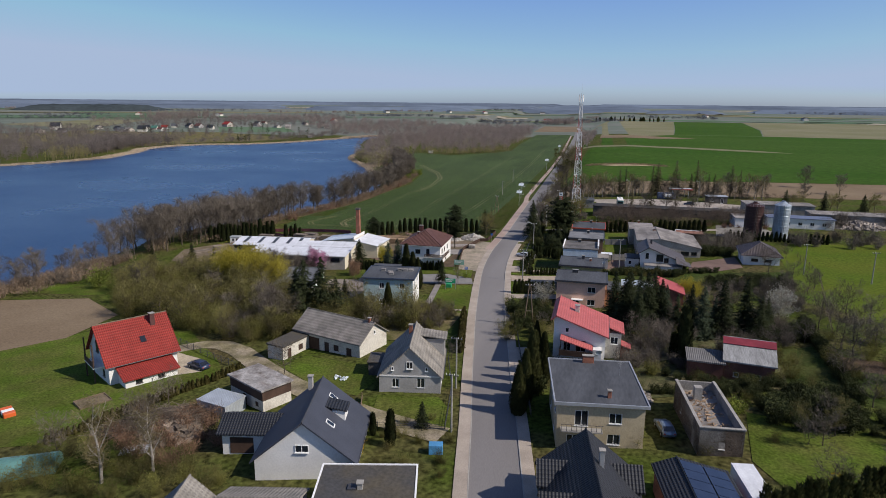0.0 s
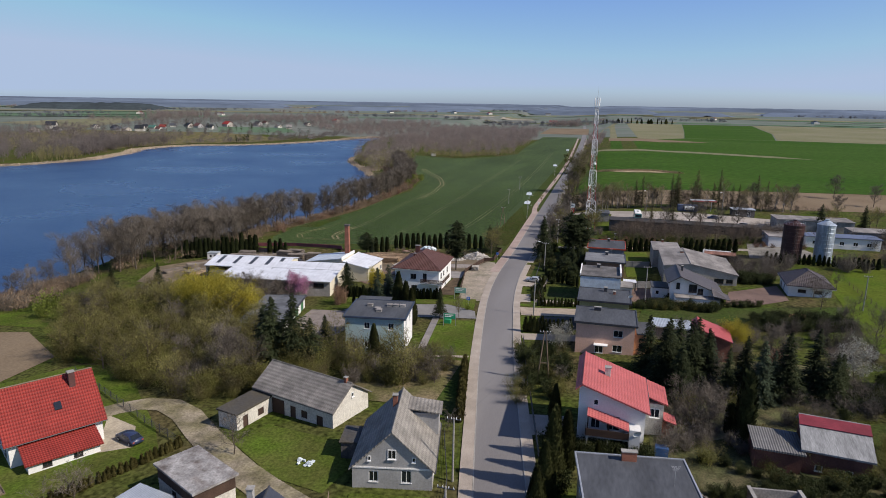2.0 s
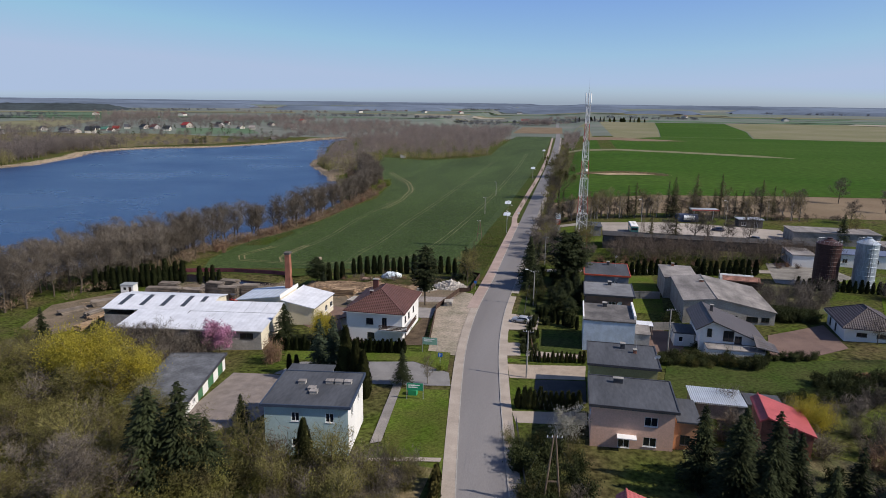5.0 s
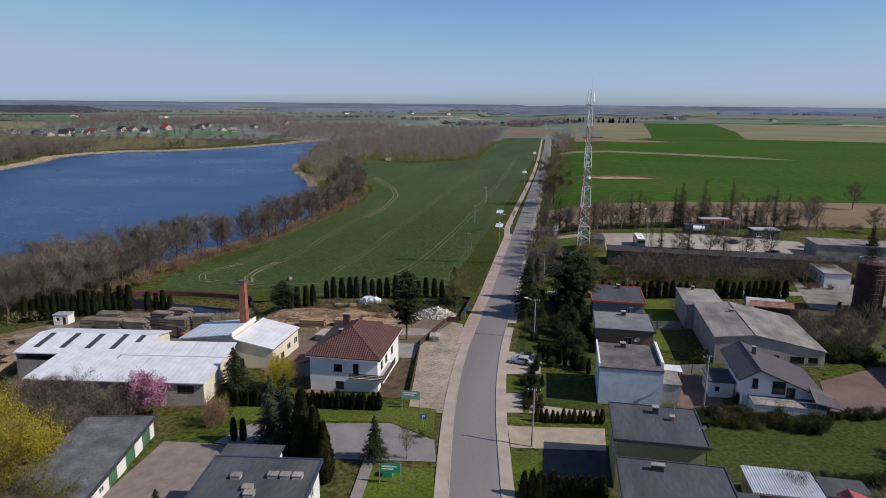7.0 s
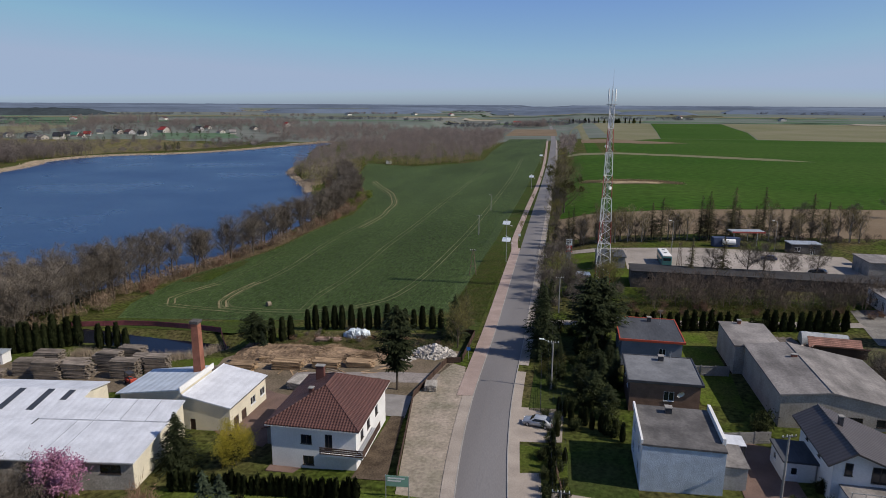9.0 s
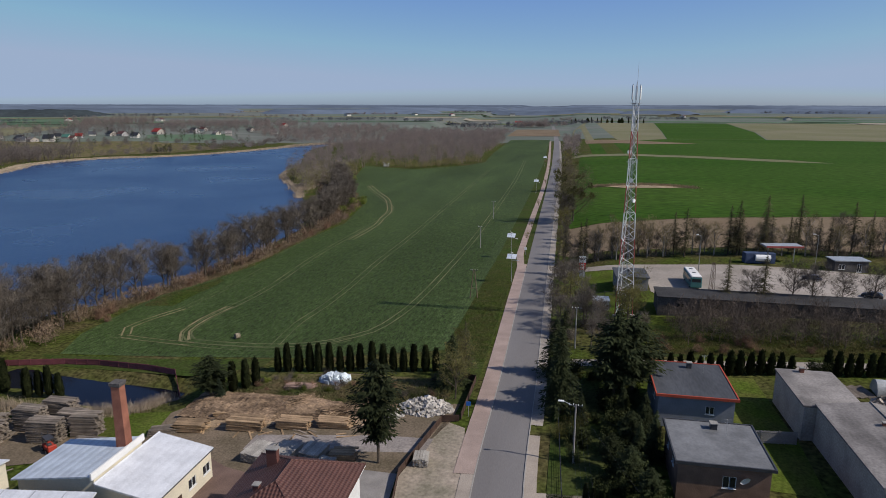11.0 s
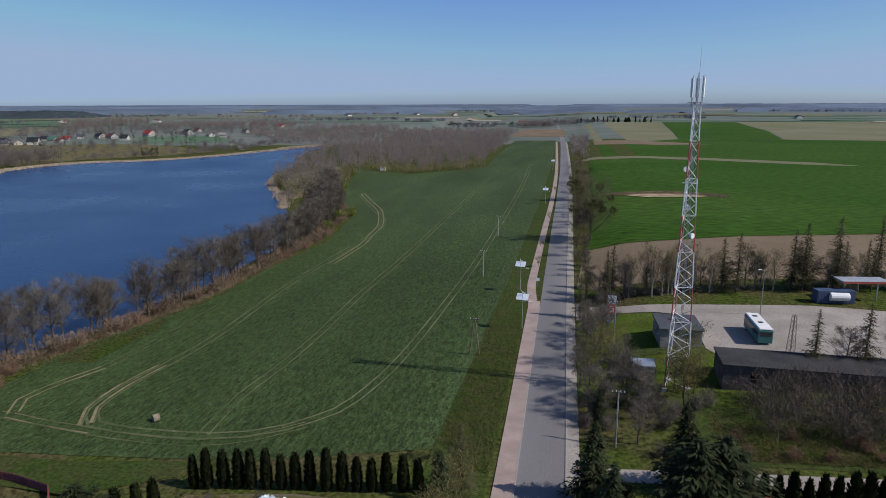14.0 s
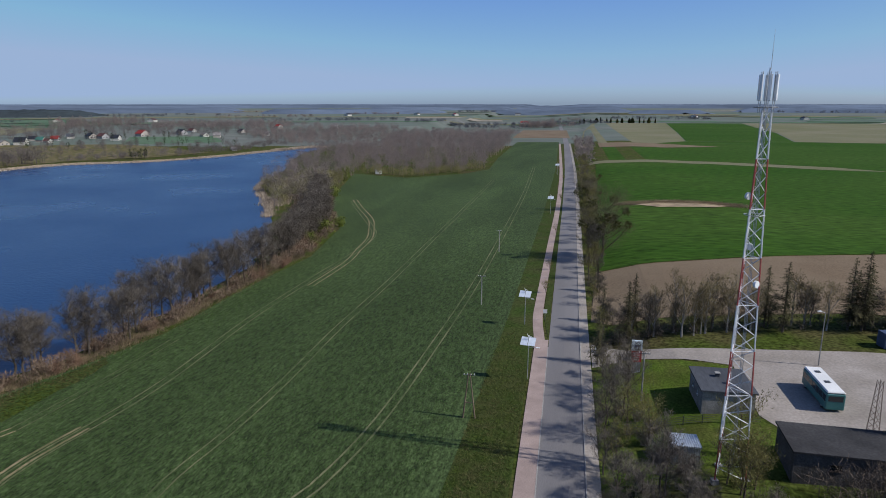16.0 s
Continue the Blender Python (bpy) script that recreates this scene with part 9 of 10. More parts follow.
car(47, 285, 60, mat("black_car_paint", (0.02, 0.02, 0.022), 0.3, 0.05, spec=0.6), "black car parked in the yard")


def bus(x, y, yaw):
    top = empty("bus", pose(x, y, G(x, y) + 0.1, 0, 0, yaw), "old white-roofed bus with teal sides", "bus")
    teal = mat("teal_bus_paint", (0.05, 0.16, 0.155), 0.45, 0.12)
    bm = boxm(-1.3, 1.3, -4.8, 4.8, 0.35, 2.85, 0.12)
    part("body", bm, teal, top)
    bm = boxm(-1.26, 1.26, -4.75, 4.75, 2.86, 3.2, 0.14)
    part("roof", bm, M_WHITE, top, "white bus roof")
    for yy in (-1.2, 2.6):
        part("roof_hatch", boxm(-0.4, 0.4, yy - 0.4, yy + 0.4, 3.21, 3.28, 0.02), M_DARKMETAL, top)
    for s in (-1, 1):
        for k in range(7):
            part("side_window", boxm(s * 1.312 - 0.012, s * 1.312 + 0.012, -4.55 + k * 1.31, -3.4 + k * 1.31, 1.55, 2.5), M_GLASS, top)
    part("rear_window", boxm(-1.0, 1.0, -4.825, -4.8, 1.7, 2.5), M_GLASS, top)
    part("windscreen", boxm(-1.1, 1.1, 4.8, 4.825, 1.3, 2.6), M_GLASS, top)
    for xx in (-1.1, 1.1):
        for yy in (-3.2, 3.4):
            wheel(top, xx, yy, 0.48, 0.3)


bus(9.0, 290.8, 1)


def container(x, y, yaw, w, d, h, m, label, name="container"):
    top = empty(name, pose(x, y, G(x, y), 0, 0, yaw), label, "container")
    bm = boxm(-w / 2, w / 2, -d / 2, d / 2, 0.1, h)
    part("body", bm, m, top)
    for k in range(int(w / 0.6)):
        part("rib", boxm(-w / 2 + 0.25 + k * 0.6, -w / 2 + 0.4 + k * 0.6, -d / 2 - 0.04, -d / 2 - 0.002, 0.2, h - 0.1), m, top)


M_BLUEBOX = mat("faded_blue_steel", (0.06, 0.085, 0.15), 0.6, 0.2)
container(30.5, 314.8, 8, 8.0, 2.5, 2.9, M_BLUEBOX, "blue tank trailer body in the yard")
container(66, 300, 4, 9, 2.5, 2.8, M_BLUEBOX, "dark blue steel container")
container(78, 302, -6, 9, 2.5, 2.8, M_BLUEBOX, "dark blue steel container")
bm = bmesh.new()
tube(bm, (29.2, 313.2, G(29, 313) + 1.7), (33.0, 313.4, G(29, 313) + 1.7), 0.9, 0.9, 14)
tagged(mesh_object("tank", bm, M_FRAME), "white horizontal fuel tank", "tank")
t = house("black_kiosk", "dark cabin with pale flat roof", 52, 312.5, 6, 8.5, 4.5, 3.1, M_DARKWALL, M_TIN, over=0.3, category="cabin", wins={"S": [(1, .9, 1.6, 1.3), (5.6, .2, 1.2, 2.2)]})
top = empty("fuel_canopy", pose(37, 318, G(37, 318), 0, 0, 8), "open canopy with pale roof on posts", "canopy")
part("roof", boxm(-5, 5, -2.2, 2.2, 4.4, 4.8), M_TIN, top)
part("fascia", boxm(-5.05, 5.05, -2.26, -2.2, 4.35, 4.85), M_TOWERRED, top)
for xx in (-3.6, 3.6):
    part("post", boxm(xx - 0.12, xx + 0.12, -0.12, 0.12, -0.2, 4.4), M_METAL, top)
t = house("long_shed", "long low dark shed with felt roof", 29.5, 270.6, -1, 63, 7.4, 3.6, M_DARKWALL, mat("old_dark_felt", (0.042, 0.04, 0.039), 0.9, 0.3, 0.3, 3, 0.2), over=0.25, category="shed", wins={"S": row(8, 4, 7, 1.6, 1.4, 0.8)}, frame_mat=M_DARKFRAME)
t = house("open_barn", "long grey shed at the yard's end", 72, 290, 0, 26, 10, 4, M_GREYDARK, M_FELTGREY, over=0.3, category="shed")
t = house("open_barn", "long grey shed behind the silos", 96, 272, 0, 34, 9, 3.6, M_GREYDARK, M_FELTGREY, over=0.3, category="shed")

# price pylon at the yard entrance
top = empty("price_pylon", pose(-17.4, 301.7, G(-17.4, 301.7), 0, 0, 6), "red, white and grey filling station pylon", "sign")
part("base", boxm(-0.75, 0.75, -0.22, 0.22, -0.2, 2.2), mat("grey_pylon_base", (0.28, 0.3, 0.31), 0.6, 0.1), top)
part("price_board", boxm(-0.85, 0.85, -0.25, 0.25, 2.2, 4.3), mat("red_sign_panel", (0.5, 0.03, 0.03), 0.45, 0.05), top, "red price board")
part("head", boxm(-0.9, 0.9, -0.27, 0.27, 4.3, 6.1), mat("pale_sign_panel", (0.55, 0.60, 0.62), 0.45, 0.05), top, "pale blue-grey sign head")
part("marking", boxm(-0.5, 0.5, -0.285, -0.272, 5.0, 5.4), M_BLUEBOX, top)
for k in range(4):
    part("marking", boxm(-0.6, 0.5, -0.265, -0.252, 2.5 + k * 0.42, 2.68 + k * 0.42), M_FRAME, top)


def board_sign(x, y, yaw, w, h, z, m, label, bars=2):
    top = empty("sign_board", pose(x, y, G(x, y), 0, 0, yaw), label, "sign")
    for s in (-1, 1):
        part("post", boxm(s * w / 2 - 0.05, s * w / 2 + 0.05, -0.05, 0.05, -0.2, z + h), M_METAL, top)
    part("panel", boxm(-w / 2 + 0.05, w / 2 - 0.05, -0.06, -0.01, z, z + h), m, top)
    for k in range(bars):
        part("marking", boxm(-w / 2 + 0.25, w / 2 - 0.5 - 0.4 * k, -0.075, -0.062, z + h - 0.42 - 0.34 * k, z + h - 0.24 - 0.34 * k), M_FRAME, top)


M_SIGNGREEN = mat("green_sign_panel", (0.02, 0.24, 0.13), 0.5, 0.06)
board_sign(-34.8, 150.8, 6, 2.6, 1.2, 1.6, M_SIGNGREEN, "green information board on two posts")
board_sign(-37.2, 171.8, 4, 2.8, 1.4, 1.6, mat("pale_green_banner", (0.20, 0.36, 0.28), 0.6, 0.1), "faded green banner on posts")


def post_sign(x, y, h, m, s, label, letter="", yaw=5):
    top = empty("road_sign", pose(x, y, G(x, y), 0, 0, yaw), label, "sign")
    bm = bmesh.new()
    tube(bm, (0, 0, -0.3), (0, 0, h), 0.035, 0.035, 6)
    part("post", bm, M_METAL, top)
    part("plate", boxm(-s / 2, s / 2, -0.06, -0.035, h - s, h, 0.01), m, top)
    if letter:
        cu = bpy.data.curves.new("letter", "FONT")
        cu.body = letter
        cu.size = s * 1.0
        cu.align_x = "CENTER"
        cu.extrude = 0.004
        cu.materials.append(M_FRAME)
        ob = new("letter", cu)
        ob.parent = top
        ob.matrix_local = pose(0, -0.068, h - s * 0.86, 90, 0, 0)


M_SIGNBLUE = mat("blue_sign_panel", (0.02, 0.12, 0.42), 0.5, 0.06)
post_sign(-33.7, 164.8, 2.7, M_SIGNBLUE, 0.8, "blue parking sign on a steel post", "P")
post_sign(-35.7, 218.0, 2.5, M_SIGNBLUE, 0.7, "round blue path sign on a post")
post_sign(-34.6, 330, 2.6, M_FRAME, 0.9, "white place name sign on posts")
post_sign(-24.0, 309, 2.4, M_FRAME, 0.6, "small white road sign")


# ---------------------------------------------------------------- fences
def fence(pts, h, m, label, gap=2.2, rails=2, slats=0.0, name="fence"):
    top = empty(name, pose(pts[0][0], pts[0][1], G(*pts[0])), label, "fence")
    x0, y0, z0 = top.location
    for (ax, ay), (bx, by) in zip(pts, pts[1:]):
        L = math.hypot(bx - ax, by - ay)
        n = max(1, round(L / gap))
        ang = math.degrees(math.atan2(by - ay, bx - ax))
        for i in range(n):
            px, py = ax + (bx - ax) * i / n, ay + (by - ay) * i / n
            qx, qy = ax + (bx - ax) * (i + 1) / n, ay + (by - ay) * (i + 1) / n
            za, zb = G(px, py), G(qx, qy)
            bm = boxm(-0.05, 0.05, -0.05, 0.05, -0.3, h + 0.08)
            p = part("post", bm, m, top)
            p.matrix_local = pose(px - x0, py - y0, za - z0, 0, 0, ang)
            bm = bmesh.new()
            for k in range(rails):
                zz = h * (0.25 + 0.65 * k / max(1, rails - 1))
                tube(bm, (px - x0, py - y0, za - z0 + zz), (qx - x0, qy - y0, zb - z0 + zz), 0.03, 0.03, 4)
            if slats:
                u = Vector((qx - px, qy - py, zb - za))
                slab(bm, [(px - x0, py - y0, za - z0 + h), (qx - x0, qy - y0, zb - z0 + h), (qx - x0 + 0.02, qy - y0 + 0.02, zb - z0 + h), (px - x0 + 0.02, py - y0 + 0.02, za - z0 + h)], h - slats)
            part("fence_panel", bm, m, top)


M_REDFENCE = mat("dull_red_fence", (0.22, 0.07, 0.08), 0.7, 0.2)
fence([(-134, 230.5), (-120, 232.6), (-112, 232.6), (-100, 231), (-93, 229.2), (-88.5, 223.5)], 1.3, M_REDFENCE, "dull red board fence round the pond", 2.4, 2, 0.1)
fence([(-95, 112.6), (-91.2, 110.5), (-80.2, 104.4), (-73.4, 100.7), (-68.5, 97.8), (-60, 93.6)], 1.3, M_DARKMETAL, "dark wire mesh fence beside the track", 2.4, 4)
fence([(-38.4, 176), (-42, 200), (-39.4, 215.5), (-36.8, 216)], 1.2, M_DARKWOOD, "brown wooden fence by the parking lot", 2.2, 2, 0.12)
fence([(-36.6, 216.5), (-36.4, 231), (-42, 233.4)], 1.4, M_DARKWOOD, "dark wooden yard fence", 2.2, 2, 0.15)
fence([(-13.7, 118), (-10.7, 101), (-7.4, 84)], 1.3, M_DARKMETAL, "dark metal garden fence by the footway", 2.2, 5)
fence([(-14.6, 122), (-18.4, 146)], 1.2, M_DARKMETAL, "dark metal garden fence panels", 2.2, 5)
fence([(-17.4, 172), (-19.8, 188)], 1.2, M_BROWNWALL, "brick and steel garden fence", 2.2, 3)
fence([(-21.4, 198), (-22.8, 238)], 1.2, M_DARKMETAL, "dark garden fence before shady lawns", 2.4, 4)
fence([(44, 128), (56, 178), (57.5, 205)], 1.3, M_WOOD, "weathered post fence of the pasture", 3.2, 3)
fence([(-33.2, 85), (-30.4, 76.5)], 1.0, M_WOOD, "old wooden picket fence", 1.8, 2, 0.15)
fence([(-30.0, 76.0), (-18.6, 78.4), (-20.8, 92), (-24.2, 104)], 1.0, M_DARKMETAL, "wire garden fence beside the footway", 2.2, 3)
fence([(3.4, 190.6), (9.6, 191.6)], 1.8, M_CONCRETE, "grey concrete panel fence", 2, 2, 0.05)
fence([(2.8, 215), (9.6, 215)], 1.9, M_CONCRETE, "brown concrete panel fence", 2, 2, 0.05)
fence([(-23, 281), (-2, 281.5)], 1.4, M_DARKMETAL, "thin wire fence by the mast", 2.5, 4)


# ---------------------------------------------------------------- timber yard
def timber_stack(x, y, yaw, w, d, layers, m, label="stack of sawn timber boards on bearers"):
    """Boards in layers with uneven ends, thin sticks between the layers."""
    rs = random.Random(int(x * 13 + y))
    top = empty("timber_stack", pose(x, y, G(x, y) + 0.05, 0, 0, yaw), label, "timber stack", "timber stacks")
    z = 0.15
    layers = int(layers * (2.3 if m is M_OLDLUMBER else 1.9))
    part("bearer", boxm(-w * 0.35, -w * 0.35 + 0.15, -d / 2, d / 2, -0.2, 0.15), M_OLDLUMBER, top)
    part("bearer", boxm(w * 0.35 - 0.15, w * 0.35, -d / 2, d / 2, -0.2, 0.15), M_OLDLUMBER, top)
    shift = 0.0
    kinds = [boxm(-w / 2, w / 2 - e, 0, d / 4 - 0.06, 0, 0.11) for e in (0.0, 0.25, 0.6)]
    meshes = []
    for bm in kinds:
        me = bpy.data.meshes.new("board")
        bm.to_mesh(me)
        bm.free()
        me.materials.append(m)
        meshes.append(me)
    for k in range(layers):
        if k == layers // 2:
            shift = rs.uniform(-0.35, 0.35)
        for j in range(4):
            ob = new("board", meshes[rs.choice((0, 0, 1, 2))])
            ob.parent = top
            ob.matrix_local = pose(shift + rs.gauss(0, 0.15), -d / 2 + j * d / 4 + rs.uniform(-0.03, 0.03), z, 0, 0, rs.gauss(0, 1.0))
        z += 0.165 if k % 2 else 0.125


for i, (x, y, yaw, w, d, n, m) in enumerate((
        (-77.2, 209.0, 6, 5.0, 2.4, 5, M_LUMBER), (-68.6, 210.4, 3, 5.6, 2.4, 6, M_LUMBER), (-61.4, 211.6, 2, 5.0, 2.2, 5, M_LUMBER), (-55.0, 212.6, 2, 4.8, 2.2, 4, M_LUMBER), (-80.8, 207.6, 24, 4, 1.8, 3, M_OLDLUMBER),
        (-50.5, 203.6, 8, 3.4, 2.4, 4, M_LUMBER),
                (-66.5, 226, 5, 5, 2, 2, mat("pinkish_boards", (0.33, 0.22, 0.17), 0.9, 0.25, rnd=0.2)),
        (-112, 201.5, 8, 5, 2.4, 6, M_OLDLUMBER), (-106.5, 202.5, 4, 5, 2.4, 5, M_OLDLUMBER), (-111, 207, 8, 5, 2.2, 5, M_OLDLUMBER), (-103, 206.5, 0, 4.4, 2.4, 7, M_OLDLUMBER), (-97.5, 203.5, 6, 5, 2.4, 6, M_OLDLUMBER),
        (-96.5, 208, 2, 4.6, 2.2, 8, M_OLDLUMBER), (-92.5, 206, 10, 4.2, 2.2, 6, M_OLDLUMBER), (-118, 203, 12, 5, 2.4, 5, M_OLDLUMBER), (-124, 200, 16, 5.4, 2.2, 5, M_OLDLUMBER),
        (-119, 184, 75, 6, 2.4, 5, M_LUMBER), (-122.5, 187, 75, 6, 2.4, 4, M_OLDLUMBER), (-127, 196, 40, 7, 2.6, 4, M_OLDLUMBER), (-118, 178, 80, 5, 2.4, 4, M_LUMBER), (-108, 171, 85, 4.5, 2.4, 5, M_LUMBER), (-131, 189, 60, 6, 2.4, 3, M_OLDLUMBER),
        (-89, 202, 5, 4.5, 2, 4, M_OLDLUMBER), (-116.6, 206.5, 8, 5, 2.4, 6, M_OLDLUMBER), (-106.6, 210, 4, 4.6, 2.2, 5, M_OLDLUMBER), (-100.4, 210.3, 2, 5, 2.2, 6, M_OLDLUMBER), (-74, 214.5, 20, 4, 1.8, 3, M_LUMBER))):
    timber_stack(x, y, yaw, w, d, n + 4 if x < -90 and y > 200 and i % 3 else n, m)


def board_pallet(x, y, yaw, w, d, h, label="squared pile of pale dry boards on bearers"):
    """Close-packed boards, their top lighter and slightly shifted course by course."""
    top = empty("board_pallet", pose(x, y, G(x, y) + 0.1, 0, 0, yaw), label, "timber stack", "timber stacks")
    rs = random.Random(int(x * 7 + y))
    m = mat("pale_dry_boards", (0.36, 0.33, 0.285), 0.9, 0.25, 0.6, 7.0, 0.3, rnd=0.25)
    for u in (-0.35, 0.35):
        part("bearer", boxm(u * w - 0.08, u * w + 0.08, -d / 2, d / 2, -0.2, 0.12), M_OLDLUMBER, top)
    me = bpy.data.meshes.new("board")
    bm = boxm(-w / 10, w / 10 - 0.03, -d / 2, d / 2, 0, 0.18)
    bm.to_mesh(me)
    bm.free()
    me.materials.append(m)
    for i in range(max(3, int(h / 0.2))):
        for j in range(5):
            ob = new("board", me)
            ob.parent = top
            ob.matrix_local = pose(-w / 2 + (j + 0.5) * w / 5, rs.uniform(-0.1, 0.1), 0.12 + i * 0.2)


for x, y, yaw, w, d, h in ((-62.6, 202.6, -10, 3.2, 4.0, 1.3), (-58.8, 203.0, -9, 3.2, 3.8, 1.4), (-55.0, 203.8, -8, 3.0, 3.4, 1.1), (-52.2, 200.6, -8, 2.2, 2.6, 1.2), (-56.0, 199.6, -8, 2.6, 2.2, 1.0), (-39.8, 203.6, 6, 2.0, 2.4, 1.0)):
    board_pallet(x, y, yaw, w, d, h)


def mound(name, x, y, yaw, w, d, h, material, label, seed):
    """A low uneven bank of loose stuff with a ragged edge."""
    rng = np.random.default_rng(seed)
    nx_, ny_ = int(w / 0.45), int(d / 0.45)
    X, Y = np.meshgrid(np.linspace(-1, 1, nx_), np.linspace(-1, 1, ny_))
    wav = sum(rng.uniform(0.4, 1) * np.sin(X * rng.uniform(3, 16) + Y * rng.uniform(2, 9) + rng.uniform(0, 6)) for _ in range(9)) / 9
    Z = h * np.clip(1 - X ** 4 - Y ** 2 + 0.35 * wav, 0, 1.2) ** 0.8 + rng.normal(0, 0.07, X.shape) - 0.12
    ob = pydata(name, np.stack([X.ravel() * w / 2, Y.ravel() * d / 2, Z.ravel()], 1), [(j * nx_ + i, j * nx_ + i + 1, (j + 1) * nx_ + i + 1, (j + 1) * nx_ + i) for j in range(ny_ - 1) for i in range(nx_ - 1)], material)
    ob.matrix_world = pose(x, y, G(x, y), 0, 0, yaw)
    return tagged(ob, label, "heap", kind="stuff")


M_BARKHEAP = mottle(mat("bark_and_offcuts", (0.3, 0.21, 0.135), 0.95, 0.5, 0.5, 4.0, 0.8, col2=(0.13, 0.09, 0.06), stretch=(0.5, 1.4, 1), spec=0.03), 0.25, 0.7, 1.25)
mound("bark_heap", -66, 217.6, 2, 32, 9.5, 1.3, M_BARKHEAP, "low bank of bark and offcuts behind the stacks", 21)
mound("bark_heap", -49.5, 218.6, 6, 10, 6, 0.8, M_BARKHEAP, "low bank of bark and offcuts behind the stacks", 22)
branch_pile_spots = ((-73, 216.5, 20, 9, 4, 1.2, 200), (-64, 218.5, 65, 9, 5, 1.5, 240), (-56, 216.8, 30, 8, 4, 1.2, 180))


def forklift(x, y, yaw):
    top = empty("forklift", pose(x, y, G(x, y) + 0.1, 0, 0, yaw), "red forklift truck with black mast in the timber yard", "forklift")
    red = mat("red_machine_paint", (0.4, 0.05, 0.03), 0.5, 0.2)
    part("chassis", boxm(-0.6, 0.6, -1.2, 0.9, 0.35, 1.0, 0.06), red, top)
    part("counterweight", boxm(-0.6, 0.6, -1.6, -1.2, 0.4, 1.3, 0.1), red, top)
    part("seat", boxm(-0.28, 0.28, -0.7, -0.1, 1.0, 1.25, 0.05), M_DARKMETAL, top)
    for sx in (-0.52, 0.46):
        for sy in (-1.1, 0.6):
            part("cage_post", boxm(sx, sx + 0.06, sy, sy + 0.06, 1.0, 2.15), M_DARKMETAL, top)
        part("mast_rail", boxm(sx * 0.8, sx * 0.8 + 0.09, 1.0, 1.12, 0.15, 2.6), M_DARKMETAL, top)
        part("fork", boxm(sx * 0.8, sx * 0.8 + 0.1, 1.14, 2.2, 0.12, 0.18), M_DARKMETAL, top)
    part("cage_roof", boxm(-0.55, 0.55, -1.15, 0.7, 2.15, 2.22), M_DARKMETAL, top)
    for yy in (-0.9, 0.6):
        for xx in (-0.62, 0.62):
            wheel(top, xx, yy, 0.34)


forklift(-94.6, 200.6, 60)
t = house("site_cabin", "small white site cabin at the timber yard", -129.7, 207.8, 10, 3.4, 2.6, 2.4, M_WHITE, M_TIN, over=0.12, category="cabin", wins={"S": [(0.6, 1.0, 0.9, 0.9)]}, doors={"S": [(2.1, 0, 0.8, 2.0)]})


def heap(name, x, y, w, d, h, n, m, label, category, seed, size=0.35):
    """A loose heap: uneven chunks piled on one another in one joined mesh."""
    rng = np.random.default_rng(seed)
    bm = bmesh.new()
    for k in range(n):
        a, r = rng.uniform(0, 6.28), math.sqrt(rng.uniform(0, 1))
        px, py = math.cos(a) * r * w / 2, math.sin(a) * r * d / 2
        pz = h * max(0, 1 - r * r) * rng.uniform(0.5, 1)
        s = size * rng.uniform(0.5, 1.4)
        q = Euler(tuple(rng.uniform(0, 3, 3))).to_matrix()
        vs = [bm.verts.new(q @ Vector((sx * s * rng.uniform(.5, 1), sy * s * rng.uniform(.5, 1), sz * s * rng.uniform(.3, .8))) + Vector((px, py, pz))) for sx, sy, sz in
              ((-1, -1, -1), (1, -1, -1), (1, 1, -1), (-1, 1, -1), (-1, -1, 1), (1, -1, 1), (1, 1, 1), (-1, 1, 1))]
        for f in ((3, 2, 1, 0), (4, 5, 6, 7), (0, 1, 5, 4), (1, 2, 6, 5), (2, 3, 7, 6), (3, 0, 4, 7)):
            bm.faces.new([vs[i] for i in f])
    ob = mesh_object(name, bm, m)
    ob.location = (x, y, G(x, y))
    return tagged(ob, label, category, kind="stuff")


M_ROCK = mat("pale_limestone_chunks", (0.40, 0.37, 0.33), 0.95, 0.25, 0.6, 4, 0.3, island=True, rnd=0.3)
M_BAGS = mat("white_plastic_wrap", (0.58, 0.64, 0.67), 0.4, 0.15, 0.6, 4, 0.2, island=True, rnd=0.2)
M_SCRAP = mat("mixed_scrap", (0.30, 0.26, 0.22), 0.9, 0.4, 0.8, 4, 0.3, island=True, rnd=0.5)
heap("rubble_heap", -42.5, 219.6, 8.5, 5, 1.8, 420, M_ROCK, "heap of pale broken stone", "heap", 1, 0.4)
heap("rubble_heap", -48.5, 217, 5, 4, 0.9, 180, M_ROCK, "low heap of pale stone", "heap", 2, 0.35)
heap("wrapped_bales", -61.3, 229.0, 5, 3, 1.5, 60, M_BAGS, "white plastic wrapped bales in a pile", "bales", 3, 0.7)
heap("scrap_heap", 70, 262, 14, 8, 2.0, 300, M_SCRAP, "pile of mixed yard scrap", "heap", 4, 0.6)
heap("scrap_heap", 92, 262, 22, 10, 2.4, 420, M_SCRAP, "pile of mixed yard scrap", "heap", 5, 0.7)
heap("scrap_heap", 28, 228, 8, 5, 1.0, 160, M_SCRAP, "scrap beside the workshop", "heap", 6, 0.5)
heap("brush_pile", -55.5, 69.5, 9, 7, 1.6, 300, mat("grey_old_branches", (0.17, 0.135, 0.105), 0.95, 0.4, island=True, rnd=0.4), "pile of old boards and branches", "heap", 7, 0.45)
heap("wood_pile", 38, 169, 8, 2.5, 1.1, 240, mat("split_firewood", (0.30, 0.17, 0.085), 0.9, 0.3, island=True, rnd=0.3), "pile of split firewood", "heap", 8, 0.28)
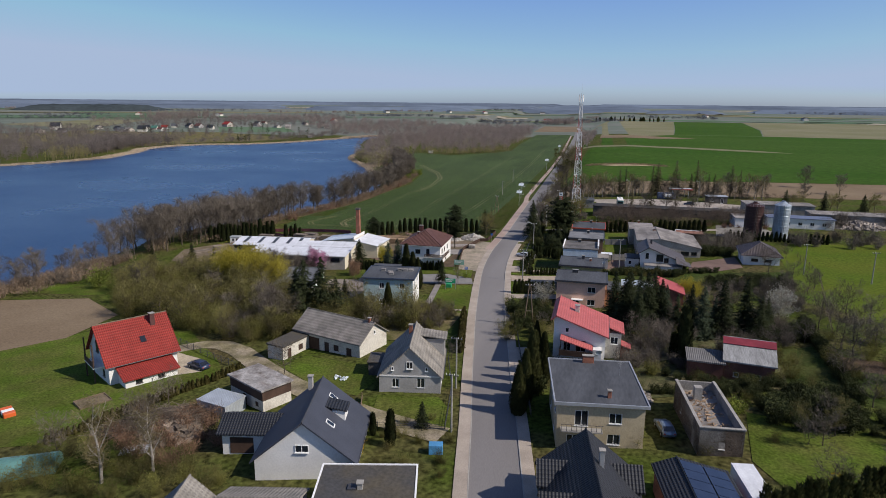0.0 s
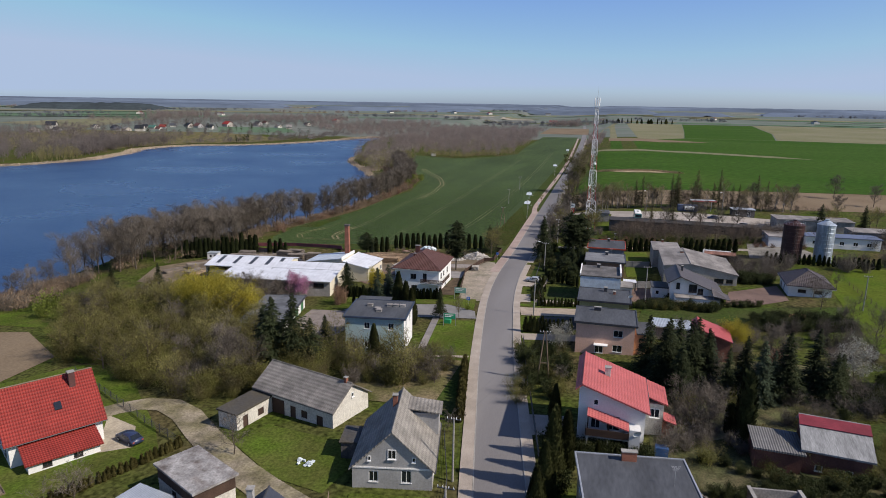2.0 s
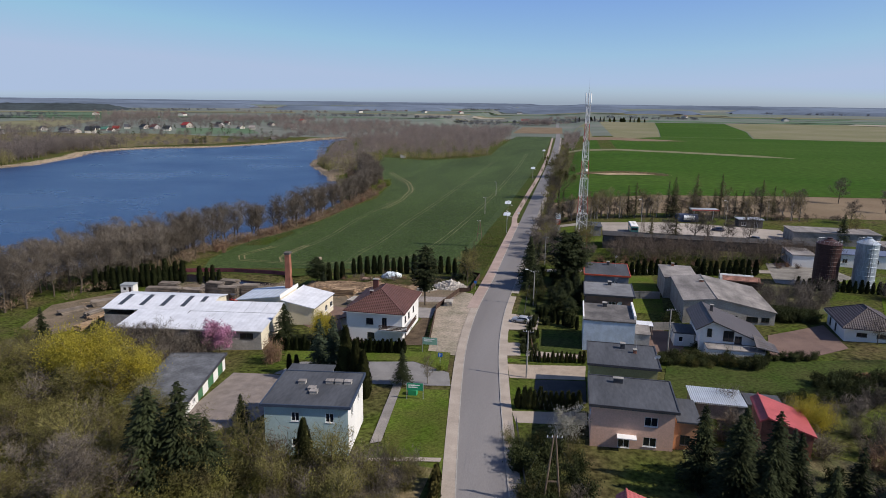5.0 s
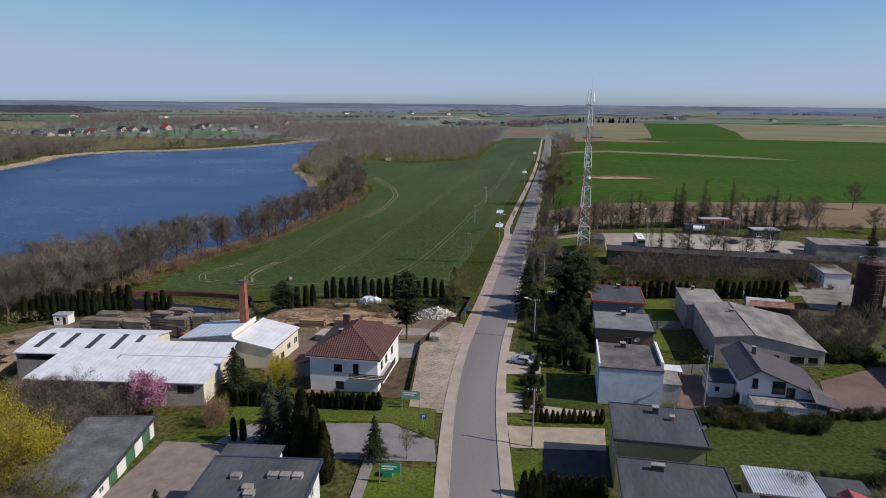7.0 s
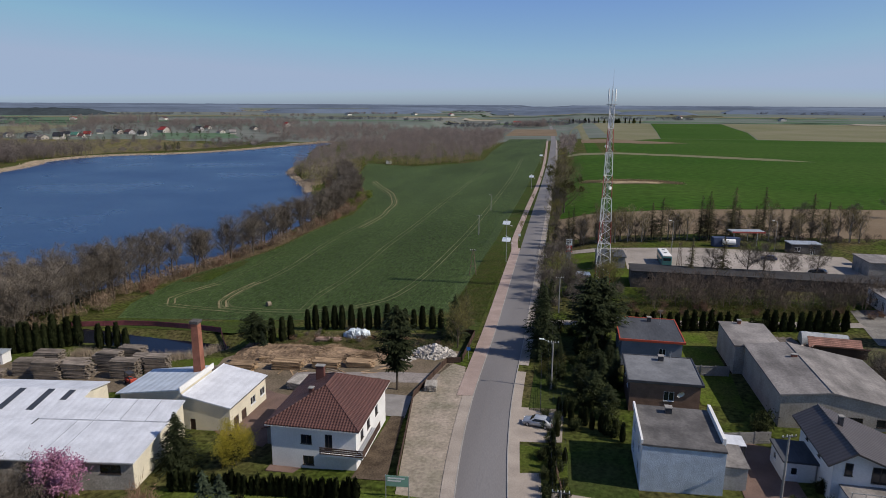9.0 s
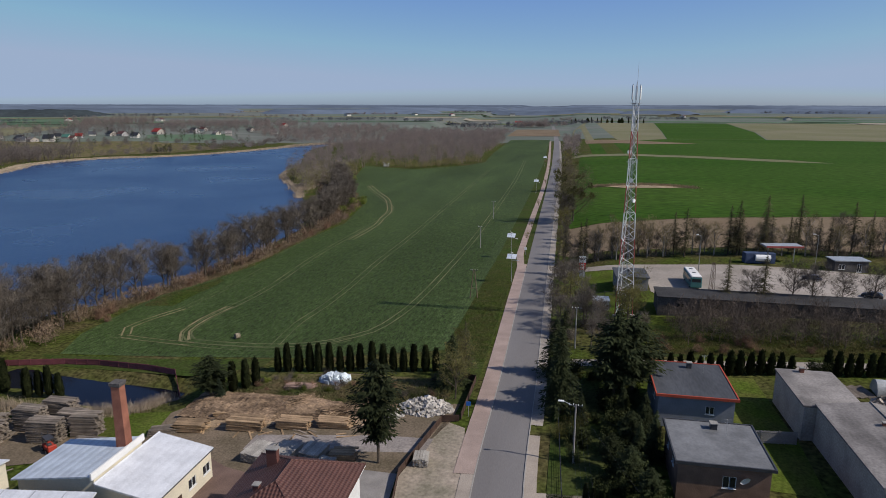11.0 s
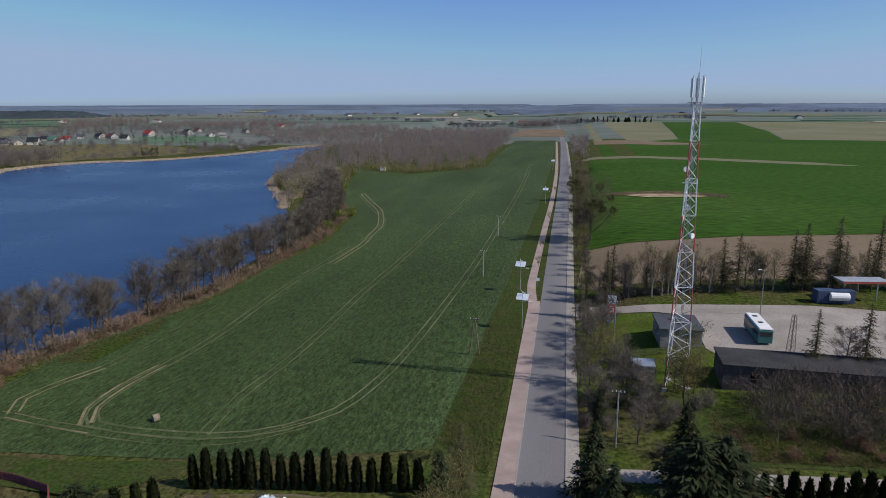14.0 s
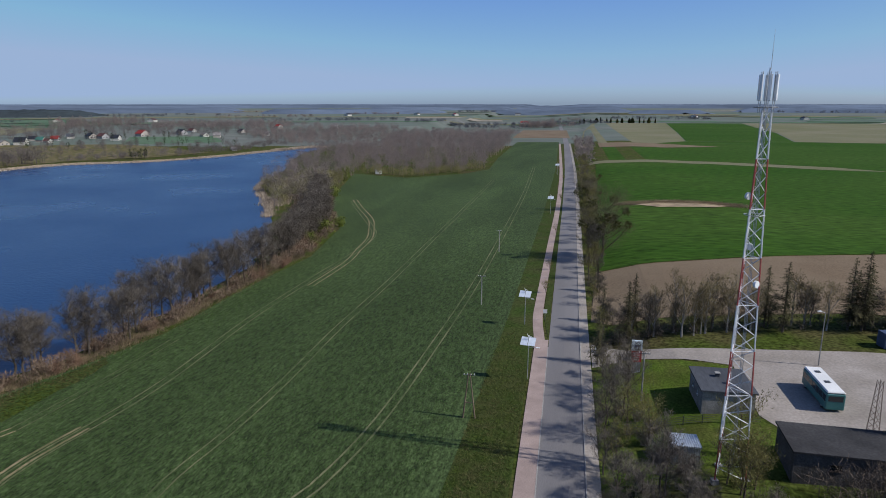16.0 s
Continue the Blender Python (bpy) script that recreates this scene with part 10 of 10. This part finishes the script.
heap("clutter_heap", -39.5, 92.0, 3, 1.8, 0.35, 11, M_BAGS, "pale garden clutter on the lawn", "heap", 9, 0.3)
heap("clutter_heap", 7.8, 92.5, 3.5, 6, 0.9, 110, M_SCRAP, "stacked clutter beside the house", "heap", 10, 0.35)
heap("sand_heap", 16.5, 279.0, 7, 3.5, 0.8, 200, M_DIRT, "low heap of sand in the yard", "heap", 11, 0.5)


def branch_pile(x, y, yaw, w, d, h, n, material, label, seed, length=3.0, r=0.05):
    """Cut branches thrown on one another, roughly along one direction."""
    rng = np.random.default_rng(seed)
    bm = bmesh.new()
    for k in range(n):
        px, py = rng.normal(0, w * 0.22), rng.normal(0, d * 0.22)
        top = h * math.exp(-(px / w * 2) ** 2 - (py / d * 2) ** 2)
        a = rng.normal(0, 0.45)
        ln = length * rng.uniform(0.5, 1.3)
        z = top * rng.uniform(0.15, 1.0)
        u = Vector((math.cos(a), math.sin(a), rng.normal(0, 0.16))) * ln / 2
        c = Vector((px, py, z + 0.1))
        tube(bm, c - u, c + u, r * rng.uniform(0.6, 1.4), r * 0.4, 3, cap=False)
    ob = mesh_object("branch_pile", bm, material)
    ob.matrix_world = pose(x, y, G(x, y), 0, 0, yaw)
    return tagged(ob, label, "heap", kind="stuff")


M_DEADWOOD = mat("grey_dead_branches", (0.2, 0.165, 0.135), 0.95, 0.35, 0.5, 4.0, 0.2, island=True, rnd=0.45)
branch_pile(-57.5, 72.5, 35, 13, 7, 2.2, 900, M_DEADWOOD, "long pile of cut grey branches by the hedge", 11, 3.6)
branch_pile(-62.5, 70.0, 40, 9, 5, 1.2, 380, M_DEADWOOD, "low pile of cut grey branches by the hedge", 12, 3.0)
for x, y, yaw, w, d, h, n in branch_pile_spots:
    branch_pile(x, y, yaw, w, d, h, n, mat("broken_slab_wood", (0.3, 0.215, 0.14), 0.95, 0.35, 0.5, 4.0, 0.2, island=True, rnd=0.5), "thrown slab wood and offcuts on the bank", int(x + y), 2.2, 0.06)
panel_stack = empty("sheet_stack", pose(-57.4, 64.6, G(-57.4, 64.6), 0, 0, 25), "stack of pale grey corrugated sheets on the ground", "sheet stack")
for k in range(4):
    part("sheet", boxm(-1.6 + 0.1 * k, 1.6 + 0.12 * k, -1.1, 1.1 - 0.08 * k, 0.1 + 0.07 * k, 0.15 + 0.07 * k), M_TIN, panel_stack)
# hay bale
top = empty("hay_bale", pose(-91.6, 249.9, G(-91.6, 249.9) + 0.58, 0, 0, 55), "round straw bale lying in the crop", "bale")
bm = bmesh.new()
tube(bm, (-0.5, 0, 0), (0.5, 0, 0), 0.62, 0.62, 20)
bmesh.ops.bevel(bm, geom=[e for e in bm.edges if len(e.link_faces) == 2 and e.calc_face_angle() > 1.0], offset=0.1, segments=2, affect="EDGES")
part("bale", bm, mat("straw", (0.24, 0.2, 0.14), 0.95, 0.3, 1.5, 12, 0.4), top)
# small things by the houses
bm = boxm(-0.9, 0.9, -0.6, 0.6, 0, 1.3, 0.05)
ob = tagged(mesh_object("covered_woodpile", bm, mat("blue_tarpaulin", (0.08, 0.27, 0.50), 0.6, 0.2)), "blue tarpaulin over a stack", "tarpaulin")
ob.matrix_world = pose(-18.3, 72.2, G(-18.3, 72.2), 0, 0, 12)
bm = boxm(-0.7, 0.7, -0.5, 0.5, 0, 1.0, 0.05)
ob = tagged(mesh_object("waste_skip", bm, mat("green_plastic", (0.03, 0.30, 0.13), 0.5, 0.1)), "green plastic waste container", "bin")
ob.matrix_world = pose(-35.6, 152.6, G(-35.6, 152.6))
for k in range(3):
    bm = boxm(-0.5, 0.5, -0.8, 0.8, 0, 0.7, 0.08)
    ob = tagged(mesh_object("garden_toy", bm, (mat("orange_plastic", (0.62, 0.12, 0.03), 0.5, 0.1), M_FRAME, mat("orange_plastic", (0, 0, 0)))[k]), "orange and white plastic garden box", "garden box")
    ob.matrix_world = pose(-85.6 + k * 0.95, 71.4 - k * 0.6, G(-85 + k, 71), 0, 0, -32)
bm = bmesh.new()
for k in range(9):
    a = math.pi * k / 8
    for yy in (-4, 4):
        bm.verts.new((2.0 * math.cos(a), yy, 2.0 * math.sin(a)))
bm.verts.ensure_lookup_table()
for k in range(8):
    bm.faces.new((bm.verts[2 * k], bm.verts[2 * k + 1], bm.verts[2 * k + 3], bm.verts[2 * k + 2]))
bm.faces.new([bm.verts[2 * k] for k in range(9)])
bm.faces.new([bm.verts[2 * k + 1] for k in range(9)][::-1])
ob = tagged(mesh_object("polytunnel", bm, mat("green_film", (0.10, 0.22, 0.20), 0.4, 0.15)), "small green film polytunnel", "greenhouse")
ob.matrix_world = pose(-67.7, 57.5, G(-67.7, 57.5), 0, 0, -60)
top = empty("sand_box", pose(-74.8, 76.8, G(-74.8, 76.8) + 0.05, 0, 0, -30), "wooden framed planting bed on the lawn", "planter")
part("soil", boxm(-1.6, 1.6, -2.2, 2.2, -0.1, 0.18), M_DIRT, top)
for a in ((-1.7, -1.6, -2.3, 2.3), (1.6, 1.7, -2.3, 2.3), (-1.6, 1.6, -2.3, -2.2), (-1.6, 1.6, 2.2, 2.3)):
    part("plank", boxm(*a, -0.1, 0.35), M_WOOD, top)

# ---------------------------------------------------------------- yard and garden extras
def polytunnel(x, y, yaw, w, length, h):
    top = empty("polytunnel", pose(x, y, G(x, y), 0, 0, yaw), "greyish translucent garden polytunnel with dull film", "greenhouse")
    film = mat("dull_tunnel_film", (0.42, 0.43, 0.42), 0.35, 0.2, 0.5, 4.0, 0.3, spec=0.5)
    n, k = 10, 9
    verts, faces = [], []
    for j in range(k):
        for i in range(n + 1):
            a = math.pi * i / n
            verts.append((w / 2 * math.cos(a), length * (j / (k - 1) - 0.5), h * math.sin(a) + (0.05 if j % 2 else 0)))
    for j in range(k - 1):
        for i in range(n):
            q = j * (n + 1) + i
            faces.append((q, q + 1, q + n + 2, q + n + 1))
    pydata("film", verts, faces, film, top, True)
    for j in (0, k - 1):
        yy = length * (j / (k - 1) - 0.5)
        bm = bmesh.new()
        bm.faces.new([bm.verts.new((w / 2 * math.cos(math.pi * i / n), yy, h * math.sin(math.pi * i / n))) for i in range(n + 1)])
        part("end_wall", bm, film, top)
    for j in range(0, k, 2):
        yy = length * (j / (k - 1) - 0.5)
        bm = bmesh.new()
        for i in range(n):
            a, b = math.pi * i / n, math.pi * (i + 1) / n
            tube(bm, ((w / 2 + .03) * math.cos(a), yy, (h + .03) * math.sin(a)), ((w / 2 + .03) * math.cos(b), yy, (h + .03) * math.sin(b)), 0.03, 0.03, 4, False)
        part("hoop", bm, M_METAL, top)


polytunnel(30.5, 233.2, 84, 3.6, 8.0, 2.1)
M_RUST = ribbed("rusty_sheet", (0.30, 0.15, 0.11), 0.8, 0.3, 0, 0.4, 0.0, 0.5, 0.7)
house("rusty_shed", "low shed with rusty red and grey sheet roof", 30.6, 227.0, 86, 4.2, 8.4, 2.2, M_DARKWOOD, M_RUST, roof="gable", rise=0.5, over=0.25, category="shed")


def panel_pile(x, y, yaw, n):
    top = empty("board_pile", pose(x, y, G(x, y) + 0.02, 0, 0, yaw), "row of leaning weathered wooden panels", "timber stack")
    for k in range(n):
        b = boxm(-0.55, 0.55, -2.2, 2.2, 0, 0.12)
        bmesh.ops.rotate(b, verts=b.verts[:], cent=(0, 0, 0), matrix=Matrix.Rotation(math.radians(-14), 3, "Y"))
        bmesh.ops.translate(b, verts=b.verts[:], vec=(k * 1.25 - n * 0.6, 0, 0.18))
        part("panel", b, M_OLDLUMBER, top)


panel_pile(24.0, 233.4, 8, 4)


def lattice_pole(x, y, h):
    top = empty("lattice_pole", pose(x, y, G(x, y), 0, 0, 20), "brown tapered steel lattice pole in the yard", "pole")
    m = mat("brown_rusted_steel", (0.14, 0.10, 0.075), 0.8, 0.25)

    def c(k, z):
        w = 0.55 - 0.3 * z / h
        return Vector(((w, w, z), (-w, w, z), (-w, -w, z), (w, -w, z))[k % 4])
    for k in range(4):
        bm = bmesh.new()
        tube(bm, c(k, -0.2), c(k, h), 0.05, 0.04, 4)
        part("leg", bm, m, top)
    for i in range(10):
        for k in range(4):
            bm = bmesh.new()
            tube(bm, c(k, h * i / 10), c(k + 1, h * (i + 1) / 10), 0.03, 0.03, 4)
            part("diagonal_brace", bm, m, top)


lattice_pole(11.0, 278.5, 8.6)
for x, y, s in ((-14.2, 200.7, 1.4), (-11.8, 196.5, 1.3), (-10.9, 191.5, 1.2), (-16.5, 192.5, 0.9), (-12.6, 204, 1.6), (-10.6, 208.5, 1.3), (20.0, 239.2, 1.5), (8.6, 193, 1.3), (9.8, 196, 1.4)):
    DARKBUSH.plant(x, y, s)
for x, y, s in ((-7.4, 317.3, 1.05), (-2.6, 319.3, 1.1), (-5, 318, 0.9), (-12.5, 318.5, 0.95), (1.5, 320, 0.9), (6, 320.5, 1.0)):
    BIRCH.plant(x, y, s)
for x, y, s in ((-16.2, 322, 0.95), (33.8, 322.9, 1.05)):
    LARCH.plant(x, y, s)
# dead weeds in the timber yard
scatter(BRUSH, [(-78, 222), (-66, 224.5), (-51, 223), (-42, 222), (-40, 231), (-60, 231.5), (-74, 230)], 18, 0.25, 0.45, 61, 1.8)
scatter(BRUSHR, [(-78, 222), (-66, 224.5), (-51, 223), (-42, 222), (-40, 231), (-60, 231.5), (-74, 230)], 10, 0.3, 0.5, 62, 2)
scatter(BUSHG, [(-78, 222), (-66, 224.5), (-51, 223), (-42, 222), (-40, 231), (-60, 231.5), (-74, 230)], 8, 0.25, 0.4, 63, 3)


def loose_board(x, y, yaw, w, m):
    ob = mesh_object("loose_board", boxm(-w / 2, w / 2, -0.13, 0.13, 0, 0.06), m)
    ob.matrix_world = pose(x, y, G(x, y) + 0.12, rs.uniform(-2, 2), rs.uniform(-3, 3), yaw)
    tagged(ob, "loose sawn board lying on sawdust", "board", "loose boards")


rs = random.Random(5)
for k in range(46):
    loose_board(-80 + 32 * rs.random(), 207.5 + 7 * rs.random(), rs.gauss(20, 35), rs.uniform(1.4, 3.6), M_LUMBER if k % 3 else M_OLDLUMBER)
for k in range(40):
    loose_board(-134 + 40 * rs.random(), 186 + 20 * rs.random(), rs.gauss(30, 40), rs.uniform(2.2, 5.0), M_LUMBER if k % 3 == 0 else M_OLDLUMBER)


# scrub along the road shoulder and denser gardens
scatter(BRUSH, [(-24.2, 246), (-13, 247), (-12, 262), (-18, 300), (-24.4, 300)], 14, 0.5, 0.9, 71, 2.8)
scatter(BARE, [(-24.2, 246), (-15, 247), (-14, 262), (-19, 300), (-24.4, 300)], 10, 0.55, 0.85, 72, 4)
scatter(GARDENBUSH, [(-23, 212), (-18, 212), (-18, 240), (-23.5, 240)], 14, 0.4, 0.7, 73, 2)
scatter(DARKBUSH, [(-20, 199), (-9.6, 199), (-9.6, 238), (-20, 238)], 14, 0.7, 1.2, 74, 2)
scatter(GARDENBUSH, [(6, 60), (48, 66), (52, 120), (40, 128), (6, 100)], 26, 0.3, 0.6, 75, 2.6)
scatter(BARE_S, [(24, 70), (50, 76), (50, 112), (42, 112), (24, 92)], 8, 0.7, 1.0, 76, 5)
for x, y, s in ((43.9, 116.6, 1.35), (42.6, 131, 1.1), (52, 124, 0.9)):
    BARE_S.plant(x, y, s)
scatter(DARKBUSH, [(38, 70), (54, 78), (56, 110), (42, 100)], 16, 0.6, 1.1, 77, 2.6)
line_of(DARKBUSH, 38.0, 97, 40.4, 134, 26, 0.95, 0.4)
scatter(DARKBUSH, [(31, 123), (39, 122), (39.6, 128), (32, 128)], 12, 0.9, 1.3, 57, 1.6)
line_of(DARKBUSH, 10, 156.5, 46, 162, 30, 0.9, 0.4)
line_of(DARKBUSH, 12, 179.8, 24, 181, 12, 0.8, 0.3)
scatter(BRUSH, [(8, 142), (44, 142), (50, 160), (12, 155)], 18, 0.5, 0.9, 78, 3)
scatter(BARE_S, [(40, 150), (52, 160), (54, 200), (42, 196)], 8, 0.7, 1.1, 80, 4)
for poly in ([(30, 92), (36, 90), (38, 96), (32, 98)], [(40, 110), (48, 108), (49, 114), (41, 116)], [(10, 150), (20, 151), (20, 154), (10, 153)], [(36, 146), (43, 147), (43, 152), (36, 151)]):
    lot("vegetable_bed", poly, mat("dark_garden_soil", (0.085, 0.06, 0.04), 0.95, 0.35, 0.5, 4, 0.6, spec=0.03), "freshly dug dark vegetable bed", "garden bed", 0.1)

for x, y, k in ((-7.2, 100.2, .36), (-5.4, 99.6, .3), (-3.2, 100.0, .34), (-1.0, 99.8, .28)):
    BIGTHUJA.plant(x, y, k)
for x, y, k in ((-6.2, 101.6, 1.0), (-4.2, 101.2, .9), (-2, 101.3, 1.0), (0.6, 101.0, .9), (2.6, 101.6, 1.1)):
    DARKBUSH.plant(x, y, k)

# rough corner before the pale blue house
CORNER = [(-46, 119.5), (-38, 117.5), (-29.5, 119.5), (-28.2, 130.6), (-37, 130.2), (-45, 127)]
drape("dry_grass", [(-45, 112), (-28, 111), (-27.5, 131.2), (-37, 131), (-46, 127)], M_DRYGRASS, 0.13, 3, "rough yellowed grass before the house", "grass")
scatter(BRUSH, [(-45, 121), (-38, 119), (-29.5, 121), (-28.6, 130.4), (-37, 130), (-45, 127)], 18, 0.6, 0.95, 83, 2.2)
scatter(GARDENBUSH, CORNER, 12, 0.5, 0.75, 84, 2.4)
scatter(BUD, CORNER, 6, 0.28, 0.4, 85, 3.5)
M_GREYPATH = mat("grey_worn_slabs", (0.235, 0.215, 0.195), 0.9, 0.2, 0.4, 5.0, 0.2)
drape("garden_path", [(-39.9, 157), (-38.4, 157), (-36.0, 136.6), (-37.4, 135.8)], M_GREYPATH, 0.22, 4, "grey paved garden path along the house", "path")
drape("garden_path", [(-36.5, 132.0), (-26.9, 133.7), (-26.9, 132.7), (-36.4, 131.2)], M_PAVE, 0.22, 4, "narrow grey garden path to the road", "path")

# evergreens and shrubs east of the roofless outbuilding
scatter(LAUREL, [(24, 88), (29, 86), (34, 87), (36, 98), (30, 98), (26, 93)], 24, 0.9, 1.4, 91, 1.8)
for x, y in ((27.5, 86.5), (31.5, 85.5), (33.5, 90.5)):
    BUD.plant(x, y, 0.34)
BUSHG.plant(20.9, 90.4, 0.85)

lot("driveway", [(-23.2, 179.6), (-20.6, 180.2), (-20.1, 173.2), (-22.5, 172.6)], M_PAVE, "paved gateway before a garden fence", "driveway", 0.115)
lot("garden_path", [(-19.3, 176.2), (-9.2, 174.6), (-9.2, 173.2), (-19.1, 173.2)], M_PAVE, "beige paved path beside a hedge", "path", 0.12)
